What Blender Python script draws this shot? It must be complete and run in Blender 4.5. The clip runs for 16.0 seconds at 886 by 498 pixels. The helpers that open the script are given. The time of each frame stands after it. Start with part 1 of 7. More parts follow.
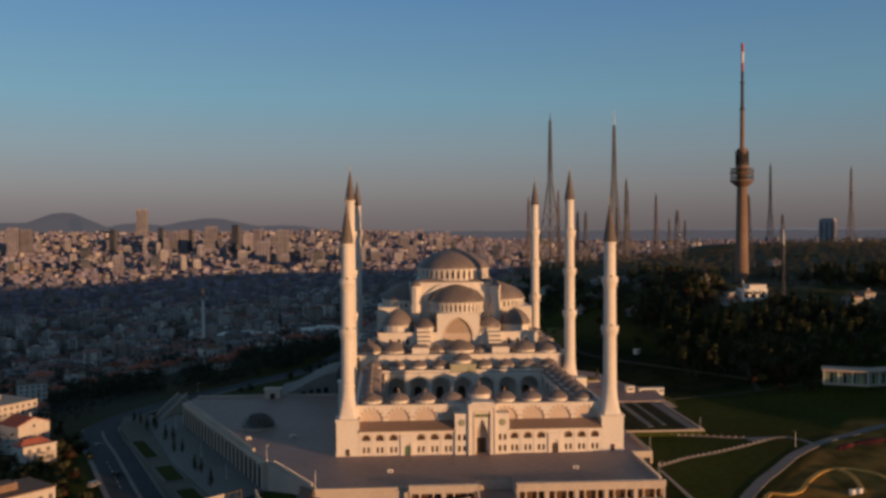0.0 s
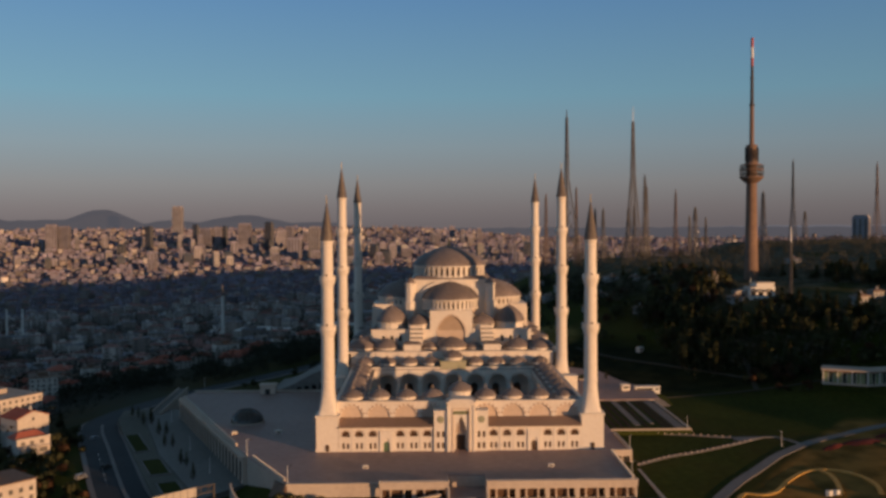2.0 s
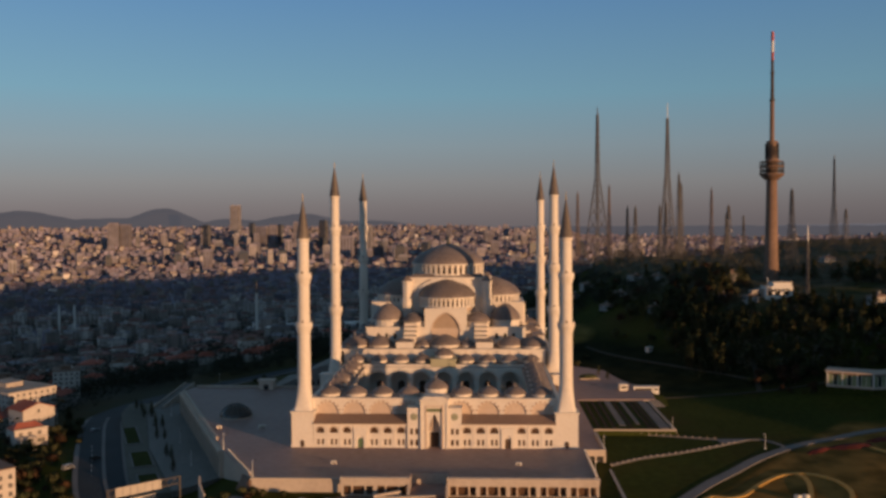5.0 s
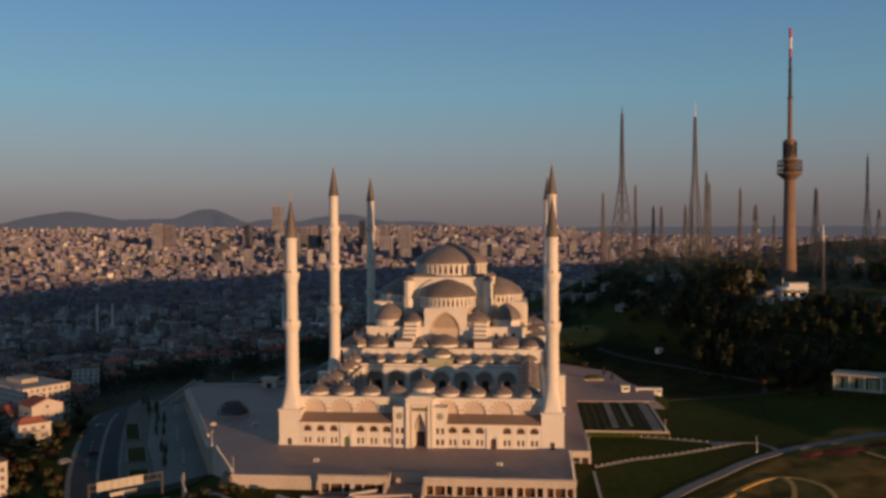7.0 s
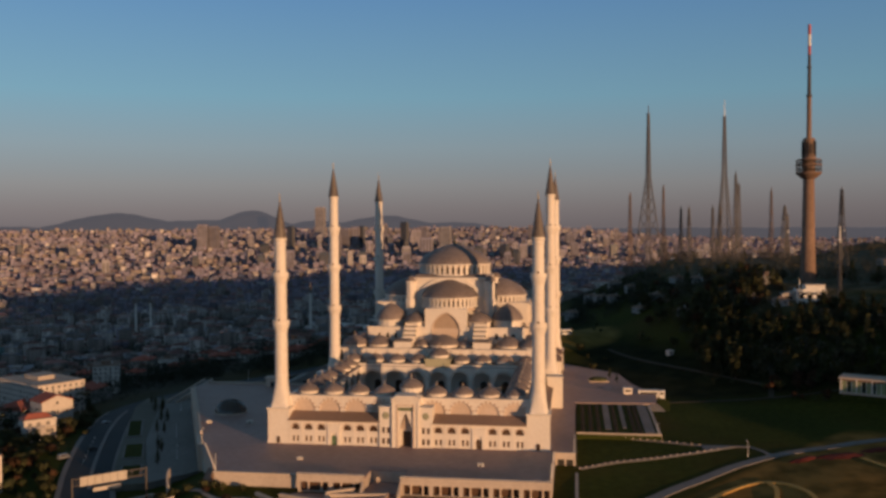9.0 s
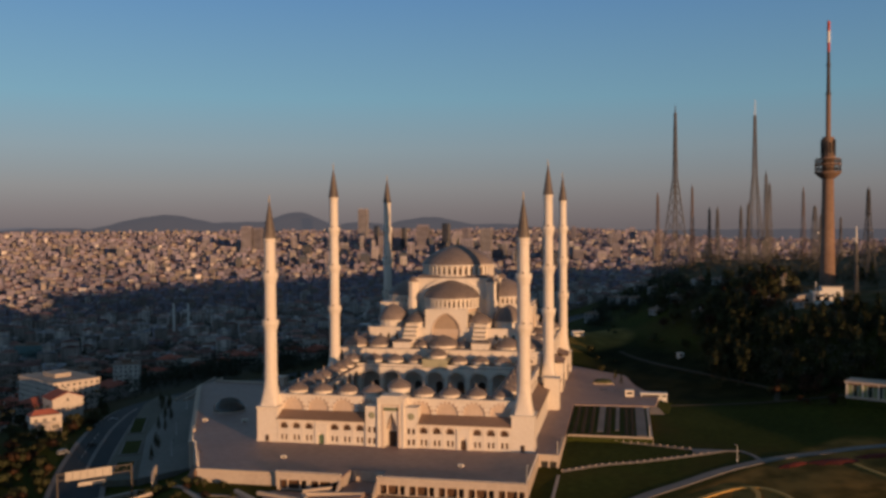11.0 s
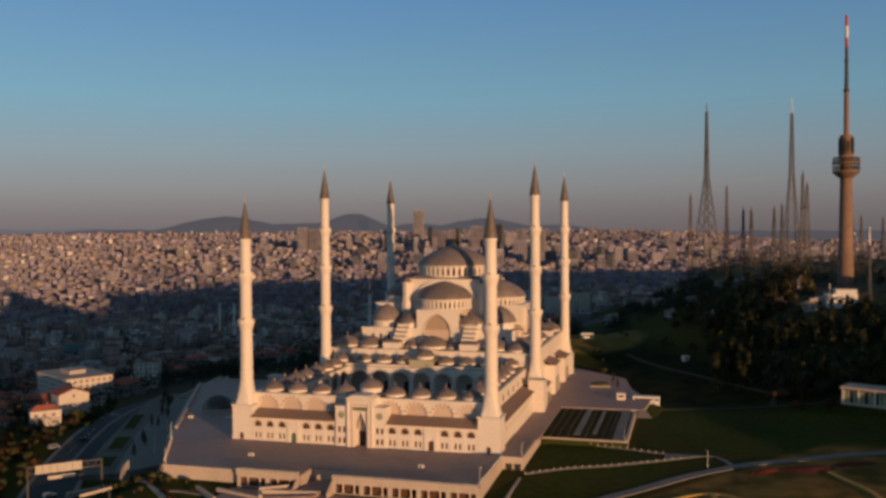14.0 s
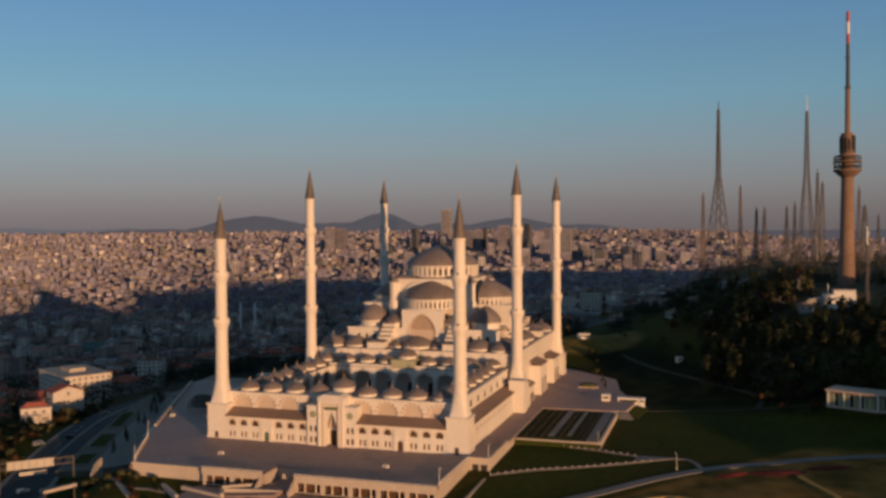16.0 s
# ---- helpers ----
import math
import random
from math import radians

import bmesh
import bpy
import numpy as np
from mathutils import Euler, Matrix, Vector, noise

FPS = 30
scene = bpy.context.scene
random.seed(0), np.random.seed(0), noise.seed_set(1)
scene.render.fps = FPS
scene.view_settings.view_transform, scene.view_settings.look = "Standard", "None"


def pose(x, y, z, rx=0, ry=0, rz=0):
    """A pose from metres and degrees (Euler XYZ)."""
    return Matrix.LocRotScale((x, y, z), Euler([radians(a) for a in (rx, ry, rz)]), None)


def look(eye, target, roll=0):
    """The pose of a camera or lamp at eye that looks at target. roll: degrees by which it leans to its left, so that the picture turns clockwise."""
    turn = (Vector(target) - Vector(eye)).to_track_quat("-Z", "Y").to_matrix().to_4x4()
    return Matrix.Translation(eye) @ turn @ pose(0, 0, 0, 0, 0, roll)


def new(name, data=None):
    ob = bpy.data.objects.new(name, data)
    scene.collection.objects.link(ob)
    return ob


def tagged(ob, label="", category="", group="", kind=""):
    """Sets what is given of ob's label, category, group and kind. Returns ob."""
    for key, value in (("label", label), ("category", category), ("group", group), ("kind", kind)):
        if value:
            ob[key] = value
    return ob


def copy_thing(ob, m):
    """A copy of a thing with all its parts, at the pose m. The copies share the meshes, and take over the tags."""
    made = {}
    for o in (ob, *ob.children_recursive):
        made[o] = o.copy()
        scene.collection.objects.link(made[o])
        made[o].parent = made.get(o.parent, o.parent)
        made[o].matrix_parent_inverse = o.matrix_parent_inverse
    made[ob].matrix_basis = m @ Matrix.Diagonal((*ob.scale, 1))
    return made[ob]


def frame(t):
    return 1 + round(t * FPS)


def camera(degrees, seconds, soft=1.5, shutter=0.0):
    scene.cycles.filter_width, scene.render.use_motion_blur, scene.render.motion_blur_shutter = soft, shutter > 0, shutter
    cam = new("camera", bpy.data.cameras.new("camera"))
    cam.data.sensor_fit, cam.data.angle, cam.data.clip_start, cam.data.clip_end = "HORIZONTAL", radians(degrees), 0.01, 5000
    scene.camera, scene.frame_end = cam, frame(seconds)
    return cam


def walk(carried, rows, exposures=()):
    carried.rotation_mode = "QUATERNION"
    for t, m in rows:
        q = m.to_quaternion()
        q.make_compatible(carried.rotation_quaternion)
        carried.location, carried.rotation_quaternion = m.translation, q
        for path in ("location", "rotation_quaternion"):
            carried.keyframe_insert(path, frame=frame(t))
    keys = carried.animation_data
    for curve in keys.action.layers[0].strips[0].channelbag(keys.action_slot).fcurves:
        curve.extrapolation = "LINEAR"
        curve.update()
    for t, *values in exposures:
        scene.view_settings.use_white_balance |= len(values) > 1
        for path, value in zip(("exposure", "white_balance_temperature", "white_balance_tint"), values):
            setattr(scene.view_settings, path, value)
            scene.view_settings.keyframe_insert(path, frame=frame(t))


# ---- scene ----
cam = camera(52.64, 16.0, soft=3.05)

PATH = [
    (0, (-33.19, -317.15, 81.14), (-20.76, -117.60, 76.22), -0.29),
    (0.5, (-28.09, -317.71, 81.22), (-17.82, -118.04, 76.08), -0.29),
    (1, (-22.99, -318.19, 81.27), (-14.74, -118.43, 75.94), -0.29),
    (1.5, (-17.89, -318.59, 81.30), (-11.60, -118.76, 75.81), -0.29),
    (2, (-12.79, -318.91, 81.30), (-8.49, -119.03, 75.69), -0.29),
    (2.5, (-7.67, -319.15, 81.28), (-5.42, -119.24, 75.57), -0.29),
    (3, (-2.53, -319.31, 81.25), (-2.42, -119.40, 75.45), -0.29),
    (3.5, (2.62, -319.40, 81.19), (0.52, -119.50, 75.34), -0.29),
    (4, (7.79, -319.41, 81.12), (3.40, -119.55, 75.24), -0.29),
    (4.5, (12.98, -319.35, 81.04), (6.24, -119.55, 75.14), -0.29),
    (5, (18.19, -319.21, 80.94), (9.05, -119.50, 75.05), -0.29),
    (5.5, (23.42, -318.99, 80.83), (11.84, -119.41, 74.97), -0.30),
    (6, (28.68, -318.70, 80.72), (14.63, -119.28, 74.89), -0.30),
    (6.5, (33.96, -318.34, 80.59), (17.42, -119.11, 74.82), -0.30),
    (7, (39.26, -317.90, 80.46), (20.20, -118.89, 74.75), -0.30),
    (7.5, (44.59, -317.39, 80.33), (23.00, -118.63, 74.69), -0.30),
    (8, (49.94, -316.80, 80.19), (25.80, -118.34, 74.64), -0.31),
    (8.5, (55.31, -316.14, 80.06), (28.60, -118.00, 74.59), -0.31),
    (9, (60.70, -315.40, 79.92), (31.41, -117.63, 74.55), -0.31),
    (9.5, (66.10, -314.59, 79.79), (34.22, -117.22, 74.52), -0.32),
    (10, (71.53, -313.71, 79.66), (37.05, -116.77, 74.48), -0.32),
    (10.5, (76.96, -312.75, 79.53), (39.91, -116.28, 74.46), -0.32),
    (11, (82.40, -311.71, 79.42), (42.80, -115.74, 74.44), -0.33),
    (11.5, (87.85, -310.60, 79.31), (45.75, -115.15, 74.42), -0.33),
    (12, (93.30, -309.42, 79.21), (48.78, -114.50, 74.40), -0.33),
    (12.5, (98.75, -308.15, 79.13), (51.89, -113.78, 74.39), -0.34),
    (13, (104.20, -306.81, 79.06), (55.12, -112.98, 74.38), -0.34),
    (13.5, (109.63, -305.39, 79.01), (58.48, -112.10, 74.38), -0.35),
    (14, (115.04, -303.90, 78.98), (61.96, -111.13, 74.37), -0.35),
    (14.5, (120.44, -302.32, 78.96), (65.55, -110.05, 74.37), -0.36),
    (15, (125.80, -300.66, 78.97), (69.20, -108.89, 74.37), -0.36),
    (15.5, (131.13, -298.93, 78.99), (72.85, -107.66, 74.36), -0.37),
    (16, (136.41, -297.11, 79.05), (76.36, -106.39, 74.36), -0.37),
]
walk(cam, [(t, look(eye, target, roll)) for t, eye, target, roll in PATH])

# ---- light ----
SUN_AZ, SUN_EL = 133.3, 3.7      # degrees clockwise from +y, degrees above the horizon
sun_dir = Vector((math.sin(radians(SUN_AZ)) * math.cos(radians(SUN_EL)),
                  math.cos(radians(SUN_AZ)) * math.cos(radians(SUN_EL)), math.sin(radians(SUN_EL))))
sun = new("sun", bpy.data.lights.new("sun", "SUN"))
sun.data.energy, sun.data.angle, sun.data.color = 4.4, radians(0.6), (1.0, 0.555, 0.265)
sun.matrix_world = look((0, 0, 300), Vector((0, 0, 300)) - sun_dir)

world = bpy.data.worlds.new("dusk_sky")
scene.world = world
world.use_nodes = True
wn, wl = world.node_tree.nodes, world.node_tree.links
sky = wn.new("ShaderNodeTexSky")
sky.sky_type, sky.sun_disc = "NISHITA", False
sky.sun_elevation, sky.sun_rotation = radians(SUN_EL), radians(SUN_AZ)
sky.altitude, sky.air_density, sky.dust_density, sky.ozone_density = 200, 1.0, 1.2, 2.0
wn["Background"].inputs["Strength"].default_value = 1.0
# dusk haze: grey-mauve at the horizon, steel blue above, deep blue overhead, laid over the clear sky all round
coord, sepz, haze = wn.new("ShaderNodeTexCoord"), wn.new("ShaderNodeSeparateXYZ"), wn.new("ShaderNodeValToRGB")
wl.new(coord.outputs["Generated"], sepz.inputs[0])
wl.new(sepz.outputs["Z"], haze.inputs["Fac"])
HAZE = ((0.0, (0.170, 0.148, 0.158)), (0.018, (0.200, 0.180, 0.192)), (0.045, (0.245, 0.243, 0.260)), (0.085, (0.240, 0.305, 0.355)), (0.14, (0.178, 0.342, 0.450)),
        (0.25, (0.112, 0.252, 0.462)), (0.45, (0.072, 0.128, 0.186)), (1.0, (0.066, 0.090, 0.106)))
while len(haze.color_ramp.elements) < len(HAZE):
    haze.color_ramp.elements.new(0.5)
for e, (at, col) in zip(haze.color_ramp.elements, HAZE):
    e.position = at
for e, (at, col) in zip(haze.color_ramp.elements, HAZE):
    e.position, e.color = at, (*col, 1)
dim = wn.new("ShaderNodeMix")
dim.data_type = "RGBA"
dim.inputs["Factor"].default_value = 0.85
faint = wn.new("ShaderNodeVectorMath")
faint.operation = "SCALE"
faint.inputs["Scale"].default_value = 0.10
wl.new(sky.outputs["Color"], faint.inputs[0])
wl.new(faint.outputs["Vector"], dim.inputs["A"])
# a little brighter away from the sun's side
tilt, side = wn.new("ShaderNodeVectorMath"), wn.new("ShaderNodeMapRange")
side.inputs["From Min"].default_value, side.inputs["From Max"].default_value = -1, 1
side.inputs["To Min"].default_value, side.inputs["To Max"].default_value = 1.30, 0.70
tilt.operation = "SCALE"
wl.new(sepz.outputs["X"], side.inputs["Value"])
wl.new(side.outputs["Result"], tilt.inputs["Scale"])
wl.new(haze.outputs["Color"], tilt.inputs[0])
wl.new(tilt.outputs["Vector"], dim.inputs["B"])
wl.new(dim.outputs["Result"], wn["Background"].inputs["Color"])


# ---- materials ----
def material(name, a, b, rough=0.7, metal=0.0, big=0.05, fine=1.5, bump=0.0, vary=0.0, island=False, spec=0.3):
    """Two tones mixed by a coarse and a fine noise in world metres; vary: brightness change from piece to piece."""
    if name in ("ground_cover", "mown_grass", "dark_foliage", "wood_foliage"):
        spec = 0.05
    m = bpy.data.materials.new(name)
    m.use_nodes = True
    n, l = m.node_tree.nodes, m.node_tree.links
    p = n["Principled BSDF"]
    p.inputs["Roughness"].default_value, p.inputs["Metallic"].default_value = rough, metal
    p.inputs["Specular IOR Level"].default_value = spec
    geo = n.new("ShaderNodeNewGeometry")
    n1, n2 = n.new("ShaderNodeTexNoise"), n.new("ShaderNodeTexNoise")
    n1.inputs["Scale"].default_value, n2.inputs["Scale"].default_value = big, fine
    n1.inputs["Detail"].default_value, n2.inputs["Detail"].default_value = 4, 3
    for t in (n1, n2):
        l.new(geo.outputs["Position"], t.inputs["Vector"])
    add = n.new("ShaderNodeMath")
    add.operation = "ADD"
    l.new(n1.outputs["Fac"], add.inputs[0])
    l.new(n2.outputs["Fac"], add.inputs[1])
    ramp = n.new("ShaderNodeMapRange")
    ramp.inputs["From Min"].default_value, ramp.inputs["From Max"].default_value = 0.7, 1.3
    l.new(add.outputs[0], ramp.inputs["Value"])
    mix = n.new("ShaderNodeMix")
    mix.data_type = "RGBA"
    mix.inputs["A"].default_value, mix.inputs["B"].default_value = (*a, 1), (*b, 1)
    l.new(ramp.outputs["Result"], mix.inputs["Factor"])
    out = mix.outputs["Result"]
    if vary:
        hsv = n.new("ShaderNodeHueSaturation")
        rnd = geo.outputs["Random Per Island"] if island else n.new("ShaderNodeObjectInfo").outputs["Random"]
        mr = n.new("ShaderNodeMapRange")
        mr.inputs["To Min"].default_value, mr.inputs["To Max"].default_value = 1 - vary, 1 + vary
        l.new(rnd, mr.inputs["Value"])
        l.new(mr.outputs["Result"], hsv.inputs["Value"])
        l.new(out, hsv.inputs["Color"])
        out = hsv.outputs["Color"]
    l.new(out, p.inputs["Base Color"])
    if bump:
        bp = n.new("ShaderNodeBump")
        bp.inputs["Strength"].default_value, bp.inputs["Distance"].default_value = 0.6, bump
        l.new(n2.outputs["Fac"], bp.inputs["Height"])
        l.new(bp.outputs["Normal"], p.inputs["Normal"])
    return m


MARBLE = material("pale_marble", (0.64, 0.58, 0.52), (0.74, 0.69, 0.63), 0.55, big=0.04, fine=0.9)
MARBLE2 = material("buff_stone", (0.50, 0.40, 0.33), (0.60, 0.49, 0.41), 0.65, big=0.06, fine=1.1)
LEAD = material("lead_sheet", (0.135, 0.112, 0.110), (0.235, 0.195, 0.185), 0.5, 0.0, big=0.15, fine=1.2, vary=0.12)
CONE = material("minaret_cap_lead", (0.10, 0.085, 0.08), (0.16, 0.135, 0.12), 0.5, big=0.1, fine=0.8)
GOLD = material("gilded_metal", (0.45, 0.34, 0.16), (0.55, 0.42, 0.22), 0.55, 0.6, fine=2)
GLASS = material("dark_glass", (0.03, 0.035, 0.04), (0.06, 0.055, 0.05), 0.12, spec=0.6)
WOOD = material("brown_wood", (0.055, 0.035, 0.025), (0.095, 0.06, 0.04), 0.6, fine=3)
SCREEN = material("tan_screen_stone", (0.33, 0.25, 0.19), (0.42, 0.325, 0.255), 0.7, big=0.08, fine=1.0)
COPPER = material("brown_tile_roof", (0.19, 0.13, 0.10), (0.28, 0.19, 0.15), 0.65, fine=1.8)
GREEN = material("green_calligraphy_panel", (0.07, 0.12, 0.07), (0.13, 0.19, 0.12), 0.5, fine=2)
PALEGREEN = material("weathered_green_panel", (0.33, 0.32, 0.22), (0.41, 0.40, 0.29), 0.6, fine=2)
PAVING = material("plaza_paving", (0.270, 0.190, 0.176), (0.368, 0.268, 0.248), 0.6, big=0.03, fine=0.4)
PODIUM = material("podium_stone", (0.42, 0.35, 0.30), (0.52, 0.45, 0.39), 0.7, big=0.06, fine=0.8)
CONCRETE = material("warm_concrete", (0.165, 0.108, 0.082), (0.240, 0.160, 0.122), 0.8, big=0.05, fine=0.6)
STEEL = material("weathered_steel", (0.045, 0.042, 0.042), (0.085, 0.075, 0.07), 0.6, 0.2, fine=1.0)
MASTSTEEL = material("galvanised_mast_steel", (0.062, 0.062, 0.068), (0.105, 0.103, 0.11), 0.6, 0.2, fine=1.0)
REDPAINT = material("red_paint", (0.34, 0.06, 0.05), (0.44, 0.09, 0.075), 0.5, fine=1)
WHITEPAINT = material("white_paint", (0.60, 0.59, 0.57), (0.72, 0.70, 0.67), 0.5, fine=1)
SOILROW = material("planted_soil", (0.020, 0.014, 0.008), (0.050, 0.034, 0.018), 0.95, big=0.2, fine=2.0, bump=0.2)
GRASS = material("mown_grass", (0.030, 0.040, 0.008), (0.060, 0.068, 0.016), 0.9, big=0.03, fine=0.5, bump=0.1)
ASPHALT = material("asphalt", (0.024, 0.029, 0.037), (0.044, 0.050, 0.060), 0.85, big=0.05, fine=0.8)
SHADEBLACK = material("recess_shade", (0.012, 0.012, 0.012), (0.03, 0.028, 0.026), 0.9, fine=0.8, spec=0.1)
DARKPANE = material("shadowed_window", (0.075, 0.042, 0.026), (0.125, 0.072, 0.045), 0.7, fine=2, spec=0.15)
REDSTONE = material("rose_voussoir_stone", (0.40, 0.29, 0.235), (0.50, 0.38, 0.31), 0.7, fine=1.5)
SLABS = material("pale_path_slabs", (0.150, 0.140, 0.140), (0.220, 0.206, 0.205), 0.75, fine=0.8)
WEATHERED = material("weathered_strip_paving", (0.085, 0.085, 0.070), (0.15, 0.145, 0.12), 0.8, big=0.05, fine=0.5)
FORECOURT = material("grey_forecourt_paving", (0.14, 0.14, 0.135), (0.21, 0.205, 0.20), 0.75, big=0.04, fine=0.5)
YELLOWPATH = material("ochre_path_border", (0.42, 0.24, 0.06), (0.55, 0.34, 0.10), 0.8, fine=1.2)
FLOWERS = material("red_flower_bed", (0.075, 0.013, 0.010), (0.150, 0.026, 0.016), 0.9, fine=1.5, bump=0.2)
BARK = material("bark", (0.06, 0.045, 0.03), (0.11, 0.08, 0.06), 0.9, fine=4)
LEAF = material("dark_foliage", (0.046, 0.058, 0.028), (0.112, 0.110, 0.056), 0.8, big=0.03, fine=0.6, vary=0.3)
LEAFISL = material("wood_foliage", (0.078, 0.082, 0.066), (0.190, 0.166, 0.124), 0.8, big=0.02, fine=0.3, vary=0.3, island=True)
HILLLEAF = material("slope_foliage", (0.040, 0.050, 0.026), (0.100, 0.094, 0.050), 0.8, big=0.02, fine=0.3, vary=0.3, island=True)
TOWNLEAF = material("town_foliage", (0.016, 0.024, 0.014), (0.046, 0.052, 0.032), 0.8, big=0.02, fine=0.3, vary=0.3, island=True)
AUTUMN = material("russet_foliage", (0.050, 0.026, 0.014), (0.092, 0.046, 0.022), 0.8, fine=0.6, vary=0.3)
REDTILE = material("red_roof_tiles", (0.24, 0.065, 0.045), (0.40, 0.13, 0.09), 0.8, big=0.02, fine=1.2, vary=0.3)
REDTILEISL = material("city_roof_tiles", (0.150, 0.080, 0.072), (0.290, 0.155, 0.140), 0.8, big=0.006, fine=0.04, vary=0.4, island=True)
PLASTER = material("house_plaster", (0.34, 0.325, 0.30), (0.58, 0.55, 0.51), 0.8, big=0.01, fine=0.5, vary=0.35)
# far walls' plaster, its blue-mauve lean standing in for haze
PLASTERISL = material("city_plaster_hazed", (0.200, 0.186, 0.246), (0.290, 0.268, 0.346), 0.8, big=0.004, fine=0.06, vary=0.32, island=True)
OLDWALL = material("old_town_walls", (0.210, 0.186, 0.176), (0.370, 0.322, 0.296), 0.85, big=0.006, fine=0.05, vary=0.32, island=True)
PALEISL = material("pale_city_render", (0.42, 0.385, 0.365), (0.63, 0.58, 0.55), 0.8, big=0.01, fine=0.1, vary=0.3, island=True)
CITYDARK = material("city_windows", (0.10, 0.095, 0.095), (0.17, 0.155, 0.15), 0.4, fine=0.5)
FARHILL = material("far_hill_haze_glow", (0.003, 0.003, 0.004), (0.006, 0.006, 0.007), 0.95, big=0.004, fine=0.02)
hp = FARHILL.node_tree.nodes["Principled BSDF"]      # the horizon's hills, a backdrop: the haze over them is put in as emission
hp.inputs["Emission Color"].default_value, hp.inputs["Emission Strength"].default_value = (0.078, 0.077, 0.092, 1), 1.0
FARRANGE = material("far_range_haze_glow", (0.003, 0.003, 0.004), (0.006, 0.006, 0.007), 0.95, big=0.004, fine=0.02)
# the farther range emits a paler haze colour of its own
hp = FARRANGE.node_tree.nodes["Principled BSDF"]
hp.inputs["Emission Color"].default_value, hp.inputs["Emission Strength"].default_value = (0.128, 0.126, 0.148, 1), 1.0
TOWERGLASS = material("tower_curtain_wall", (0.045, 0.056, 0.075), (0.10, 0.115, 0.145), 0.35, big=0.01, fine=0.15, vary=0.3)


# ---- mesh building ----
class Geo:
    def __init__(self):
        self.v, self.f, self.m = [], [], Matrix.Identity(4)

    def add(self, verts, faces):
        k = len(self.v)
        self.v += [tuple(self.m @ Vector(p)) for p in verts]
        self.f += [tuple(i + k for i in f) for f in faces]
        return self

    def hexa(self, b, t):
        """b, t: four corners below and above, counter-clockwise seen from above."""
        return self.add([*b, *t], [(3, 2, 1, 0), (4, 5, 6, 7), (0, 1, 5, 4), (1, 2, 6, 5), (2, 3, 7, 6), (3, 0, 4, 7)])

    def box(self, x0, y0, z0, x1, y1, z1):
        q = [(x0, y0), (x1, y0), (x1, y1), (x0, y1)]
        return self.hexa([(*p, z0) for p in q], [(*p, z1) for p in q])

    def frustum(self, cx, cy, z0, z1, a0, b0, a1, b1):
        q = [(-1, -1), (1, -1), (1, 1), (-1, 1)]
        return self.hexa([(cx + a0 * i, cy + b0 * j, z0) for i, j in q], [(cx + a1 * i, cy + b1 * j, z1) for i, j in q])

    def lathe(self, profile, n=24, cx=0, cy=0, a0=0.0, a1=360.0, wave=0.0, ribs=0):
        """profile: (radius, z) from bottom to top."""
        full = abs(a1 - a0 - 360) < 1e-6
        cols = n if full else n + 1
        vs, fs = [], []
        for r, z in profile:
            for k in range(cols):
                a = radians(a0 + (a1 - a0) * k / n)
                rr = r * (1 + wave * (k % 2))
                vs.append((cx + rr * math.cos(a), cy + rr * math.sin(a), z))
        for i in range(len(profile) - 1):
            for k in range(n):
                j = (k + 1) % cols
                fs.append((i * cols + k, i * cols + j, (i + 1) * cols + j, (i + 1) * cols + k))
        if full and profile[0][0] > 0.01:
            fs.append(tuple(range(cols - 1, -1, -1)))
        if full and profile[-1][0] > 0.01:
            fs.append(tuple((len(profile) - 1) * cols + k for k in range(cols)))
        return self.add(vs, fs)

    def prism(self, poly, z0, z1):
        n = len(poly)
        vs = [(x, y, z0) for x, y in poly] + [(x, y, z1) for x, y in poly]
        fs = [tuple(range(n - 1, -1, -1)), tuple(range(n, 2 * n))]
        fs += [(k, (k + 1) % n, n + (k + 1) % n, n + k) for k in range(n)]
        return self.add(vs, fs)

    def strut(self, p, q, w, w2=None):
        p, q = Vector(p), Vector(q)
        d = (q - p).normalized()
        s = d.cross(Vector((0, 0, 1)) if abs(d.z) < 0.95 else Vector((1, 0, 0))).normalized()
        u = d.cross(s)
        w2 = w if w2 is None else w2
        ring = lambda c, k: [c + (s * i + u * j) * k / 2 for i, j in ((-1, -1), (1, -1), (1, 1), (-1, 1))]  # noqa: E731
        return self.add([*ring(p, w), *ring(q, w2)], [(0, 1, 5, 4), (1, 2, 6, 5), (2, 3, 7, 6), (3, 0, 4, 7), (3, 2, 1, 0), (4, 5, 6, 7)])

    def wall(self, x0, x1, z0, z1, thick, openings=(), n=8, point=0.0):
        """A wall along x, front at y 0, with openings (cx, width, sill, spring, rise)."""
        at = x0
        for cx, w, zb, zs, rise in sorted(openings):
            a, b = cx - w / 2, cx + w / 2
            if a > at + 1e-4:
                self.box(at, 0, z0, a, thick, z1)
            if zb > z0 + 1e-4:
                self.box(a, 0, z0, b, thick, zb)
            if rise <= 0:
                if z1 > zs + 1e-4:
                    self.box(a, 0, zs, b, thick, z1)
            else:
                for k in range(n):
                    u, v = -1 + 2 * k / n, -1 + 2 * (k + 1) / n
                    zu, zv = (zs + rise * ((1 - point) * math.sqrt(max(0, 1 - t * t)) + point * (1 - abs(t))) for t in (u, v))
                    xu, xv = cx + u * w / 2, cx + v * w / 2
                    self.hexa([(xu, 0, zu), (xv, 0, zv), (xv, thick, zv), (xu, thick, zu)],
                              [(xu, 0, z1), (xv, 0, z1), (xv, thick, z1), (xu, thick, z1)])
            at = b
        if x1 > at + 1e-4:
            self.box(at, 0, z0, x1, thick, z1)
        return self

